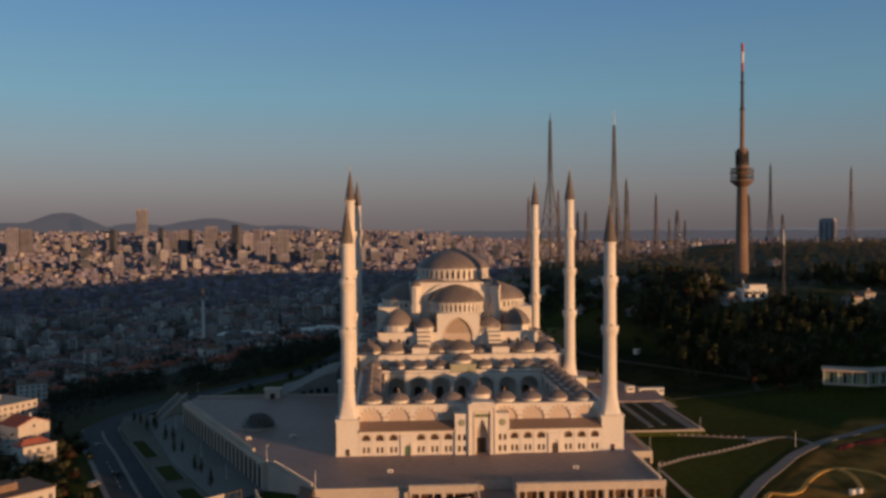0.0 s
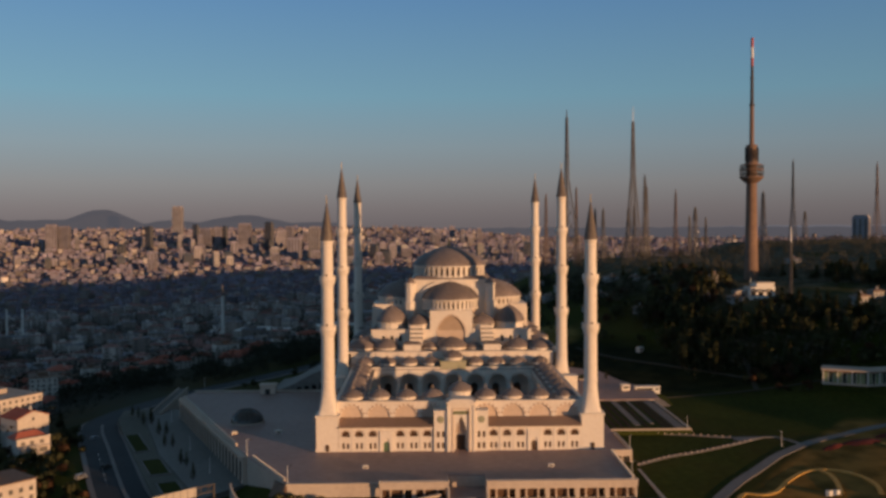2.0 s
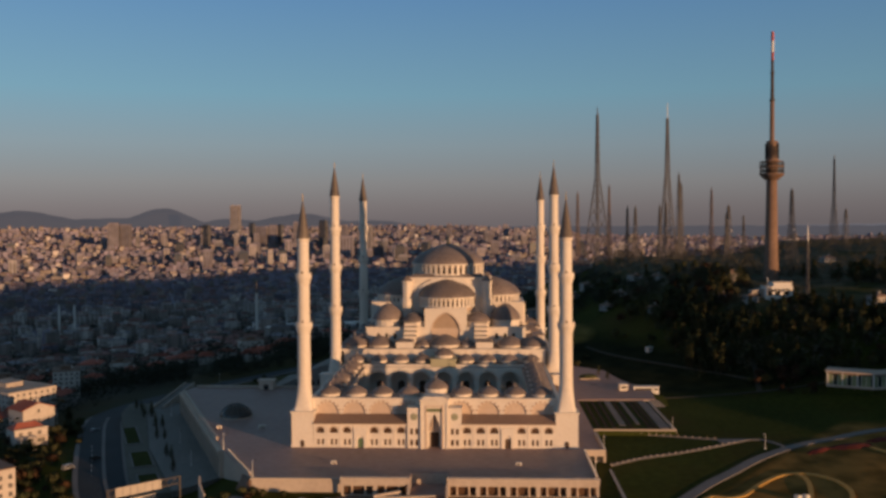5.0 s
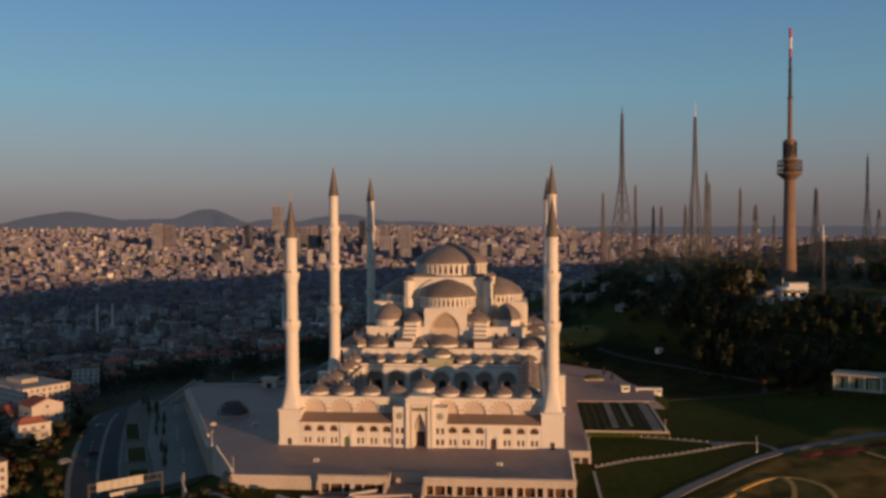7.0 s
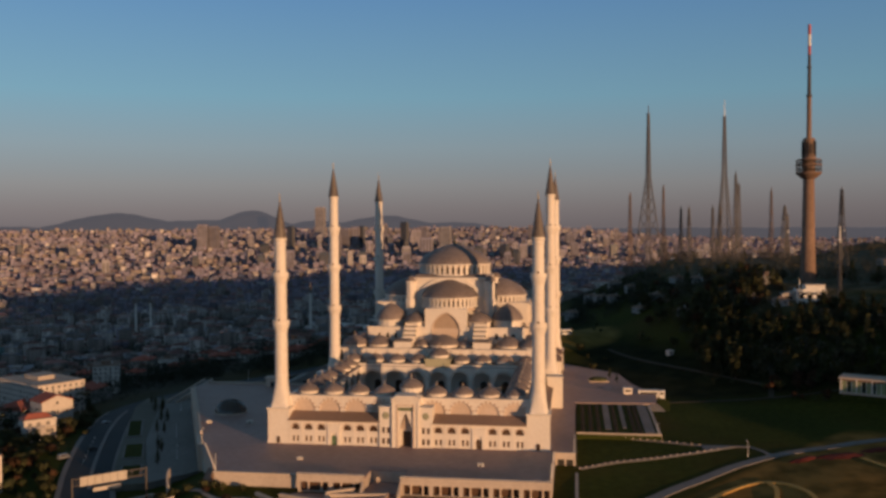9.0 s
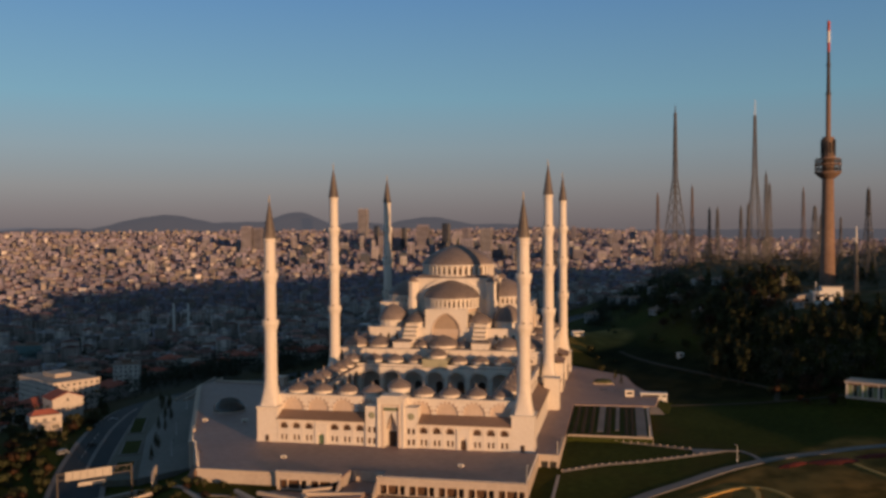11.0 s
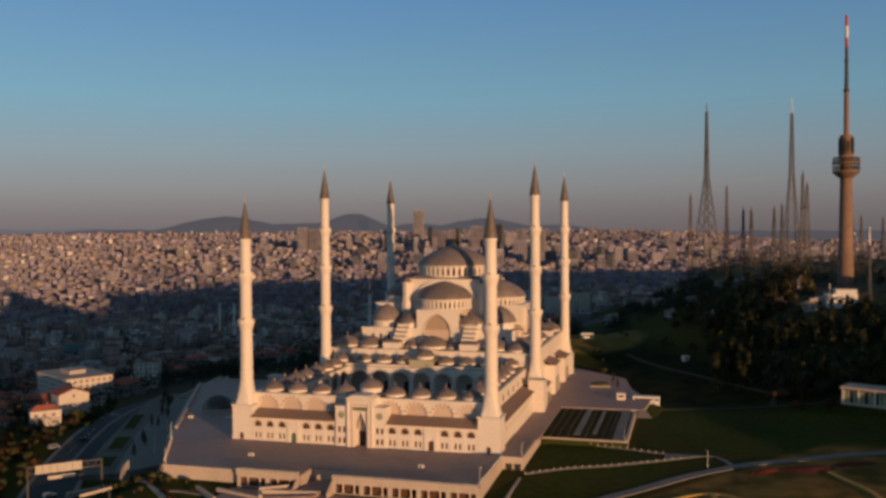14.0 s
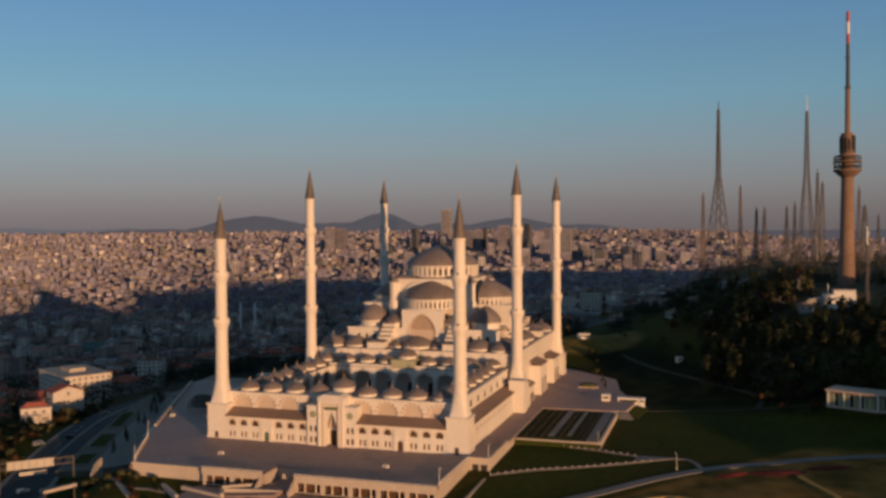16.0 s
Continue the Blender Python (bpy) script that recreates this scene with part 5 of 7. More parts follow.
# walled garden with stone strips
gard = thing("sunken_garden", "rectangular garden of dark turf crossed by pale stone strips", "garden", at=(0, 0, 0))
for q_ in ([(61, 30.9, -3.6), (93, 30.9, -3.6), (93, 32.3, -3.6), (61, 32.3, -3.6)], [(61, 31.2, -2.5), (93, 31.2, -2.5), (93, 32.3, -1.0), (61, 32.3, -1.0)]), \
        ([(96.6, 90.6, -4), (102, 88, -4), (104, 111, -4), (98.4, 111, -4)], [(96.6, 90.6, -1.0), (102, 88, -2.7), (104, 111, -2.5), (98.4, 111, -1.0)]), \
        ([(93.4, 86, -4), (100, 86, -4), (97, 90.8, -4), (93.4, 90.6, -4)], [(93.4, 86, -2.4), (100, 86, -2.7), (97, 90.8, -0.3), (93.4, 90.6, -0.3)]):
    part("turf_bank", Geo().hexa(*q_), GRASS if q_[0][0][0] != 93.4 else SLABS, gard)
part("bed", Geo().box(61, 33, -4, 92, 88.9, -0.5), GRASS, gard)
part("kerb_wall", parapet((61, 32.7), (93.2, 32.7), -4, -0.45, 0.8), PODIUM, gard)
part("kerb_wall", parapet((92.4, 33.2), (92.4, 88.5), -4, -0.2, 0.8), PODIUM, gard)
for x0 in (63.5, 66.6, 69.7, 76.4, 83.4, 85.6):
    part("planting_strip", Geo().frustum(x0, 61, -0.52, -0.2, 0.75, 26.5, 0.5, 26.2), SOILROW, gard, "dark brown planted strip")
for x0, y0, y1, w in ((73.4, 38.5, 88.5, 2.5), (79.8, 41.5, 88.5, 1.5), (89.1, 34, 88.5, 3.8)):
    part("stone_strip", Geo().box(x0 - w / 2, y0, -0.5, x0 + w / 2, y1, -0.25), SLABS, gard)
jz = float(height(112, 22)) + 0.3
tagged(part("path_junction", Geo().prism([(106.5, 22.0), (108.0, 18.2), (118.5, 24.2), (118.0, 26.0), (107.0, 25.6)], jz - 0.6, jz), SLABS), "pale paved patch where the lawn paths meet", "path", kind="structure")

# kiosks, cabins and the planter at the plaza's end
def kiosk(x, y, z, w, l, h, rz, label, mat):
    t = thing("kiosk", label, "kiosk", "kiosks by the plaza", at=(x, y, z), rz=rz)
    part("wall_block", Geo().box(-w / 2, -l / 2, -2, w / 2, l / 2, h), mat, t)
    part("roof", Geo().box(-w / 2 - 0.3, -l / 2 - 0.3, h, w / 2 + 0.3, l / 2 + 0.3, h + 0.3), mat, t)
    part("window_band", Geo().box(-w / 2 + 0.6, -l / 2 - 0.05, h * 0.4, w / 2 - 0.6, -l / 2 + 0.05, h * 0.8), GLASS, t)
    part("door", Geo().box(w / 2 - 0.05, -0.5, 0, w / 2 + 0.05, 0.5, h * 0.8), STEEL, t)


kiosk(84.8, 113, 0, 3.8, 3.4, 2.6, 5, "small square pale kiosk at the plaza edge", MARBLE)
kiosk(94.5, 115, -1.2, 9.0, 3.2, 2.4, 3, "long low white cabin at the plaza edge", WHITEPAINT)
kiosk(100.6, 115, -1.2, 2.6, 3.0, 2.4, 3, "small white cabin at the plaza edge", WHITEPAINT)
kiosk(54, 250, float(height(54, 250)), 7.0, 4.0, 2.4, 20, "low white cabin on the grassy slope", WHITEPAINT)
kiosk(113, 200, float(height(113, 200)), 3.0, 2.6, 2.2, 30, "small white hut on the dark slope", WHITEPAINT)
planter = thing("plaza_planter", "dark rectangular planter pool in the paving", "planter", at=(72, 146, 0), rz=8)
part("kerb", Geo().box(-5, -4, 0, 5, 4, 0.5), PODIUM, planter)
part("shrubs", Geo().lathe([(4.2, 0.5), (4.4, 1.0), (3.4, 1.7), (1.0, 2.0), (0.1, 2.0)], 14, wave=0.1), LEAF, planter)

# glazed pavilion on the slope
pav = thing("glass_pavilion", "low glazed pavilion with a flat overhanging roof", "pavilion", at=(176.4, 101.6, 4.2), rz=-25.4)
hz = 7.4
# the pale green panes hold the glow of the rooms in their colour
PGLASS = [material("pavilion_glass_lit", (0.17, 0.21, 0.12), (0.34, 0.38, 0.22), 0.15, fine=0.3, spec=0.7), material("pavilion_dark_glass", (0.02, 0.03, 0.025), (0.05, 0.065, 0.05), 0.1, fine=0.3, spec=0.7)]
def pavilion_wing(m, length, depth):
    """One straight range: raised slab, glazed front with mullions and columns, overhanging roof."""
    part("turf_base", Geo().box(0.4, 0.5, -6, length - 0.5, depth - 0.5, 0), GRASS, pav, m=m)
    part("floor_slab", Geo().box(0, 0, 0, length - 0.1, depth, 0.9), PODIUM, pav, m=m)
    part("roof", Geo().box(-0.4, -0.4, hz - 0.7, length, depth, hz), PODIUM, pav, m=m)
    part("roof_soffit", Geo().box(0.2, 0.4, hz - 1.5, length - 0.6, depth - 0.6, hz - 0.7), CONCRETE, pav, m=m)
    part("interior_wall", Geo().box(0.8, 1.2, 0.9, length - 0.8, depth - 1, hz - 1.5), PGLASS[1], pav, m=m)
    n_ = int((length - 1.8) / 1.98)
    for k in range(n_):
        part("pane", Geo().box(0.08, 0, 0.9, 1.9, 0.08, hz - 1.5), PGLASS[1 if k % 5 in (1, 4) else 0], pav, m=m @ pose(0.9 + 1.98 * k, 1.05, 0))
        part("mullion", Geo().box(-0.09, -0.1, 0.9, 0.09, 0.1, hz - 1.5), WHITEPAINT, pav, m=m @ pose(0.9 + 1.98 * k, 1.0, 0))
    for k in range(4):
        part("column", Geo().box(-0.22, -0.22, 0.9, 0.22, 0.22, hz - 0.7), WHITEPAINT, pav, m=m @ pose(0.5 + (length - 1.0) * k / 3, 0.5, 0))


pavilion_wing(pose(0, 0, 0), 20.2, 12.0)
pavilion_wing(pose(19.9, 0.1, -0.02, 0, 0, 38), 20.0, 9.0)


def lamp_post(x, y, z, h=5.6):
    t = thing("street_lamp", "slender pale street lamp post with a short arm", "street lamp", "lamp posts", at=(x, y, z))
    part("base", Geo().lathe([(0.22, -0.5), (0.22, 0.5), (0.13, 0.7)], 10), WHITEPAINT, t)
    part("pole", Geo().lathe([(0.10, 0.7), (0.07, h)], 10), WHITEPAINT, t)
    part("arm", Geo().strut((0, 0, h - 0.2), (1.1, 0, h + 0.1), 0.12), WHITEPAINT, t)
    part("lamp_head", Geo().box(0.8, -0.18, h, 1.6, 0.18, h + 0.18), STEEL, t)
    return t


LP = lamp_post(-75.5, -4, 0)
for x, y, z in ((-56, -38.4, 0), (91.8, 33.6, -1.5), (53, -37.5, 0), (60, -4.5, 0), (121, 12, None), (-100, 120, None), (-108, 44, -9.9), (-130, 96, -9.9),
                (-92, 10, -9.9), (-170, 34, None), (-196, 118, None), (-150, 240, None)):
    copy_thing(LP, pose(x, y, float(height(x, y)) if z is None else z, 0, 0, (x * 7) % 360))


# sign gantries over the road, and vehicles
side_gan = thing("road_gantry", "short gantry with a pale board beside the road", "gantry", at=(-61.7, -75.1, 0), rz=69)
part("post", Geo().box(0.2, -0.25, -16, 0.7, 0.25, -1.0), STEEL, side_gan)
part("post", Geo().box(9.6, -0.25, -16, 10.1, 0.25, -1.0), STEEL, side_gan)
part("sign_board", Geo().box(0, -0.2, -1.3, 10.6, 0.2, -0.4), PODIUM, side_gan, "long pale sign board")
gz = -12.0
gan = thing("road_gantry", "steel gantry with a blank pale sign board over the road", "gantry", at=(-88, -51.5, 0), rz=44)
for x in (-9.5, 13.5):
    part("post", Geo().box(x - 0.24, -0.24, gz - 2, x + 0.24, 0.24, 1.4), STEEL, gan)
for z in (-1.2, 0.9):
    part("beam", Geo().box(-9.5, -0.2, z, 13.5, 0.2, z + 0.35), STEEL, gan)
web = Geo()
for k in range(16):
    x = -9.5 + 23 * k / 16
    web.strut((x, 0, -1.0), (x + 23 / 16, 0, 1.0) if k % 2 == 0 else (x, 0, 1.0), 0.14)
part("web", web, STEEL, gan)
part("sign_board", Geo().box(-7.2, -0.55, -1.4, 7.2, -0.3, 1.5), material("sun_faded_board", (0.38, 0.345, 0.31), (0.47, 0.43, 0.385), 0.6, fine=0.8), gan, "long pale sign board")
CREAMY = bpy.data.materials["sun_faded_board"]
for k in range(6):
    part("board_joint", Geo().box(-5 + 2.3 * k, -0.6, -1.35, -4.9 + 2.3 * k, -0.54, 1.45), STEEL, gan)
part("lower_board", Geo().box(-3.5, -1.4, -3.4, 5.0, -1.2, -2.2), CREAMY, gan)
part("hanger", Geo().box(-3.0, -1.3, -2.2, -2.8, -0.3, -1.2).box(4.4, -1.3, -2.2, 4.6, -0.3, -1.2), STEEL, gan)


def vehicle(x, y, rz, l, w, h, mat, label, van=False):
    z = float(height(x, y)) + 0.4
    t = thing("parked_van" if van else "parked_car", label, "vehicle", "vehicles by the road", at=(x, y, z), rz=rz)
    body = Geo().hexa([(-l / 2, -w / 2, 0.35), (l / 2, -w / 2, 0.35), (l / 2, w / 2, 0.35), (-l / 2, w / 2, 0.35)], [(-l / 2, -w / 2, h * 0.55), (l / 2, -w / 2, h * 0.5), (l / 2, w / 2, h * 0.5), (-l / 2, w / 2, h * 0.55)])
    body.hexa([(-l * 0.46, -w * 0.47, h * 0.52), (l * (0.36 if van else 0.22), -w * 0.47, h * 0.52), (l * (0.36 if van else 0.22), w * 0.47, h * 0.52), (-l * 0.46, w * 0.47, h * 0.52)],
              [(-l * 0.44, -w * 0.42, h), (l * (0.28 if van else 0.08), -w * 0.42, h), (l * (0.28 if van else 0.08), w * 0.42, h), (-l * 0.44, w * 0.42, h)])
    part("body", body, mat, t)
    part("windscreen", Geo().hexa([(l * 0.3 if van else l * 0.17, -w * 0.4, h * 0.58), (l * 0.36 if van else l * 0.23, -w * 0.4, h * 0.58), (l * 0.36 if van else l * 0.23, w * 0.4, h * 0.58), (l * 0.3 if van else l * 0.17, w * 0.4, h * 0.58)],
         [(l * 0.25 if van else l * 0.07, -w * 0.38, h * 0.95), (l * 0.3 if van else l * 0.11, -w * 0.38, h * 0.95), (l * 0.3 if van else l * 0.11, w * 0.38, h * 0.95), (l * 0.25 if van else l * 0.07, w * 0.38, h * 0.95)]), GLASS, t)
    for sy in (-1, 1):
        part("side_window", Geo().box(-l * 0.38, sy * w * 0.46 - 0.03, h * 0.6, l * 0.1, sy * w * 0.46 + 0.03, h * 0.88), GLASS, t)
        for sx in (-1, 1):
            q = Geo()
            q.m = pose(sx * l * 0.32, sy * w * 0.45, 0.33, 90, 0, 0)
            part("wheel", q.lathe([(0.33, -0.12), (0.33, 0.12)], 12), GLASS, t)


SILVER = material("silver_car_paint", (0.25, 0.26, 0.28), (0.33, 0.34, 0.36), 0.35, 0.3)
vehicle(-138.5, 8.5, 66, 4.6, 1.9, 2.0, SILVER, "white van parked at the roadside", True)
vehicle(-98, -44, 70, 4.4, 1.8, 1.45, WHITEPAINT, "white car under the gantry")
vehicle(-134, 22, 66, 4.3, 1.8, 1.45, STEEL, "dark car on the road")
vehicle(-158.5, 77, 66, 4.3, 1.8, 1.45, SILVER, "silver car on the road")
vehicle(73, 128, 10, 5.2, 2.0, 2.2, STEEL, "dark van parked on the plaza", True)

# ---- television tower ----
TX, TY = 204.1, 269.5
TZ = float(height(TX, TY))
tv = thing("television_tower", "tapered brown concrete television tower with ringed platforms and red mast", "tower", at=(TX, TY, 0))
part("shaft", Geo().lathe([(5.0, TZ - 2), (4.7, 44), (4.1, 62), (3.35, 104), (3.3, 112)], 32), CONCRETE, tv, smooth=True)
part("shaft_band", Geo().lathe([(4.1, 61.4), (4.35, 61.6), (4.35, 62.2), (4.0, 62.4)], 32), CONCRETE, tv)
part("lower_platform", Geo().lathe([(2.7, 106.5), (5.0, 108.2), (7.6, 110.6), (7.6, 111.4), (2.6, 111.5)], 32), CONCRETE, tv, "dished lower platform")
part("upper_platform", Geo().lathe([(2.7, 115.0), (7.7, 115.6), (7.7, 116.3), (2.6, 116.4)], 32), CONCRETE, tv)
part("third_platform", Geo().lathe([(2.7, 118.4), (6.9, 118.9), (6.9, 119.5), (2.6, 119.6)], 32), CONCRETE, tv)
part("head_drum", Geo().lathe([(3.5, 111.5), (3.5, 118.4)], 24).lathe([(4.2, 119.6), (3.4, 124), (3.5, 132.4), (2.0, 132.6)], 24), CONCRETE, tv)
for j in range(24):
    q = Geo()
    q.m = pose(0, 0, 0, 0, 0, 15 * j)
    q.box(7.2, -0.12, 111.4, 7.45, 0.12, 119.0)
    part("rail_post", q, STEEL, tv)
for z in (112.6, 113.6, 117.4):
    part("ring_rail", Geo().lathe([(7.3, z), (7.5, z), (7.5, z + 0.15), (7.3, z + 0.15), (7.3, z)], 32), STEEL, tv)
for j in range(14):
    q = Geo()
    q.m = pose(0, 0, 0, 0, 0, 360 / 14 * j)
    part("fin", q.box(3.2, -0.25, 121, 4.3, 0.25, 131 - (j % 3)), STEEL, tv)
part("mast_lower", Geo().lathe([(1.5, 132), (1.35, 158)], 16), CONCRETE, tv)
part("mast_collar", Geo().lathe([(1.6, 158), (1.7, 158.4), (1.7, 159.4), (1.2, 159.6)], 16).lathe([(1.2, 175.8), (1.4, 176), (1.4, 176.8), (1.0, 177)], 16), STEEL, tv)
part("mast_middle", Geo().lathe([(1.15, 159), (1.0, 177)], 16), STEEL, tv)
for z0, z1, mt in ((177, 184, STEEL), (184, 189.5, REDPAINT), (189.5, 196.5, WHITEPAINT), (196.5, 202.6, REDPAINT)):
    part("mast_section", Geo().lathe([(0.95, z0), (0.9, z1)], 12), mt, tv)
STUCCO = material("aged_stucco", (0.30, 0.265, 0.235), (0.46, 0.41, 0.37), 0.8, big=0.2, fine=1)
house = thing("tower_building", "white stuccoed building with dark awnings at the foot of the tower", "building", at=(196.5, 235, 34.6))
part("wall_block", Geo().box(-8.4, -6.6, -5, 7.4, 4, 6.4).box(-3.6, -5.8, 6.4, 7.2, 3.6, 9.2), WHITEPAINT, house)
part("parapet", Geo().box(-8.6, -6.8, 6.4, 7.6, -6.2, 7.0).box(-8.6, -6.2, 6.4, -8.1, 4.0, 7.0).box(7.1, -6.2, 6.4, 7.6, 4.0, 7.0), WHITEPAINT, house)
part("roof", Geo().box(-4.0, -6.2, 9.2, 7.6, 4.0, 9.6), STUCCO, house)
part("annex", Geo().box(-15.5, -3, -5, -8.4, 5, 3.6), STUCCO, house)
part("annex_roof", Geo().hexa([(-16.0, -3.5, 3.6), (-8.4, -3.5, 3.6), (-8.4, 5.4, 3.6), (-16.0, 5.4, 3.6)], [(-16.0, -3.5, 4.0), (-8.4, -3.5, 5.4), (-8.4, 5.4, 5.4), (-16.0, 5.4, 4.0)]), STUCCO, house)
for x, w in ((-6.0, 3.4), (-1.4, 3.8), (3.8, 4.0)):
    aw = Geo()
    for j in range(8):      # a curved canopy
        a0, a1 = math.pi * j / 8, math.pi * (j + 1) / 8
        p = [(x + w / 2 * math.cos(a), 4.0 + 1.5 * math.sin(a)) for a in (a0, a1)]
        aw.hexa([(p[0][0], -8.0, p[0][1] - 0.25), (p[0][0], -6.6, p[0][1] - 0.25), (p[1][0], -6.6, p[1][1] - 0.25), (p[1][0], -8.0, p[1][1] - 0.25)],
                [(p[0][0], -8.0, p[0][1]), (p[0][0], -6.6, p[0][1]), (p[1][0], -6.6, p[1][1]), (p[1][0], -8.0, p[1][1])])
    part("awning", aw, STEEL, house, "dark curved awning")
    part("window", Geo().box(x - w * 0.38, -6.68, 1.4, x + w * 0.38, -6.5, 4.0), GLASS, house)
for x in (-5.0, 0.6, 5.0):
    part("lower_bay", Geo().box(x - 0.7, -6.66, -2.0, x + 0.7, -6.5, 0.2), GLASS, house)
part("annex_window", Geo().box(-14.2, -3.08, 0.6, -10.2, -2.95, 2.4), GLASS, house)
part("roof_mast", Geo().lathe([(0.35, 6.0), (0.2, 12.5)], 6), WHITEPAINT, house).location = (-6.2, -2, 0)


# ---- lattice masts ----
def mast(x, y, top, w0, knee_z, w1, tip=0.0, tip_mat=None, steel=None, dish=False):
    steel = steel or MASTSTEEL
    z0 = float(height(x, y)) - 1
    t = thing("lattice_mast", "slender steel lattice radio mast on the wooded hill", "mast", "masts on the hill", at=(x, y, 0), rz=(x * 13) % 45)
    zt = top - tip
    def half(z):
        return (w0 + (w1 - w0) * (z - z0) / (knee_z - z0)) / 2 if z < knee_z else (w1 + (w1 * 0.45 - w1) * (z - knee_z) / max(1, zt - knee_z)) / 2
    thick = 0.85 if w0 > 10 else 0.5 if w0 > 2 else 0.3
    corners = ((-1, -1), (1, -1), (1, 1), (-1, 1))
    for i, j in corners:
        q = Geo()
        for a, b in ((z0, knee_z), (knee_z, zt)):
            q.strut((i * half(a), j * half(a), a), (i * half(b), j * half(b), b), (0.85 if a == z0 else 0.6) * thick)
        part("leg", q, steel, t)
    q, z = Geo(), z0
    while z < zt - 1:
        s = max(2.2, 1.5 * half(z) * 1.4)
        z2 = min(z + s, zt)
        h1, h2 = half(z), half(z2)
        for (i, j), (k, l) in zip(corners, corners[1:] + corners[:1]):
            q.strut((i * h1, j * h1, z), (k * h2, l * h2, z2), 0.36 * thick)
            q.strut((k * h1, l * h1, z), (i * h2, j * h2, z2), 0.36 * thick)
            q.strut((i * h2, j * h2, z2), (k * h2, l * h2, z2), 0.36 * thick)
        z = z2
    part("bracing", q, steel, t)
    if tip:
        part("aerial", Geo().lathe([(0.5, zt - 1), (0.42, zt + tip * 0.6), (0.2, top)], 8), tip_mat or steel, t)
    for k in range(6):
        z = knee_z + (zt - knee_z) * (0.25 + 0.12 * k)
        for s in (-1, 1):
            part("panel_aerial", Geo().box(-0.25, -0.4, 0, 0.25, 0.4, 2.4), steel, t, m=pose(s * (half(z) + 0.25), 0, z))
    if dish:
        d = Geo()
        d.m = pose(w1 * 0.5 + 0.6, -0.6, knee_z - 6, 70, 0, 20)
        part("dish", d.lathe([(0.1, 0), (0.9, 0.2), (1.5, 0.6)], 16), WHITEPAINT, t)


RUST = material("red_oxide_steel", (0.11, 0.085, 0.08), (0.17, 0.125, 0.115), 0.7, fine=1)
mast(130.6, 575.2, 195, 22, 124.6, 3.2, 8, STEEL)
mast(212.0, 638.9, 206, 15, 128, 4.0, 16, WHITEPAINT)
for x, y, z, w0, kz, w1, tip, dish in ((384, 636, 149.6, 8, 100, 2.4, 4, True), (259, 642, 117.6, 5, 80, 2.6, 4, False), (255.6, 384, 106.6, 8, 80, 3.0, 2, True), (116, 621.7, 113.3, 5, 74, 2.6, 3, False),
                                  (165, 606, 97.8, 5, 70, 2.4, 3, False), (251, 546, 97.3, 6, 78, 3.6, 2, True), (206.8, 212, 78.6, 1.7, 56, 1.0, 9, False), (220, 619.4, 133, 6, 84, 3.2, 4, False),
                                  (151, 639, 121, 5, 76, 2.6, 3, False), (172, 599.5, 98.1, 5, 72, 2.8, 3, False), (226, 637, 122.8, 6, 84, 3.4, 3, False), (490, 664.7, 148.4, 8, 100, 2.6, 4, False),
                                  (189.4, 563, 98, 5, 72, 2.4, 3, False), (196.5, 567.5, 101, 4, 72, 2.2, 3, False), (278, 655, 90, 4, 66, 2.0, 2, False), (300, 668, 88, 4, 66, 2.0, 2, False), (386, 610, 93.5, 5, 80, 2.8, 2, False), (536, 640, 128, 7, 92, 2.6, 4, False), (556, 660, 134, 7, 92, 2.6, 4, False)):
    mast(x, y, z, w0, kz, w1, tip, WHITEPAINT if w0 < 2 else None, RUST if w1 == 2.6 else None, dish)


# ---- trees ----
rng = np.random.default_rng(7)


def leaf_quads(centres, sizes, r, per):
    """Small leaf clumps as tilted quads round each centre."""
    n = len(centres) * per
    c = np.repeat(centres, per, 0) + r.normal(0, 1, (n, 3)) * np.repeat(sizes, per)[:, None] * (0.55, 0.55, 0.45)
    a, b = r.normal(0, 1, (n, 3)), r.normal(0, 1, (n, 3))
    a /= np.linalg.norm(a, axis=1)[:, None]
    b -= (a * b).sum(1)[:, None] * a
    b /= np.linalg.norm(b, axis=1)[:, None]
    s = np.repeat(sizes, per)[:, None] * r.uniform(0.22, 0.42, (n, 1))
    v = np.stack([c - a * s - b * s * 0.7, c + a * s - b * s * 0.5, c + a * s * 0.8 + b * s, c - a * s * 0.9 + b * s * 0.8], 1).reshape(-1, 3)
    # every leaf faces out of the crown, with soft normals as a dense crown shades
    mid = np.array([0, 0, centres[:, 2].mean()])
    out_ = c - mid
    out_ /= np.linalg.norm(out_, axis=1)[:, None] + 1e-6
    f = np.arange(4 * n).reshape(-1, 4)
    away = (np.cross(a, b) * out_).sum(1) < 0
    f[away] = f[away][:, ::-1]
    nrm = out_ + r.normal(0, 0.22, (n, 3))
    nrm /= np.linalg.norm(nrm, axis=1)[:, None]
    return v, f, np.repeat(nrm, 4, 0)


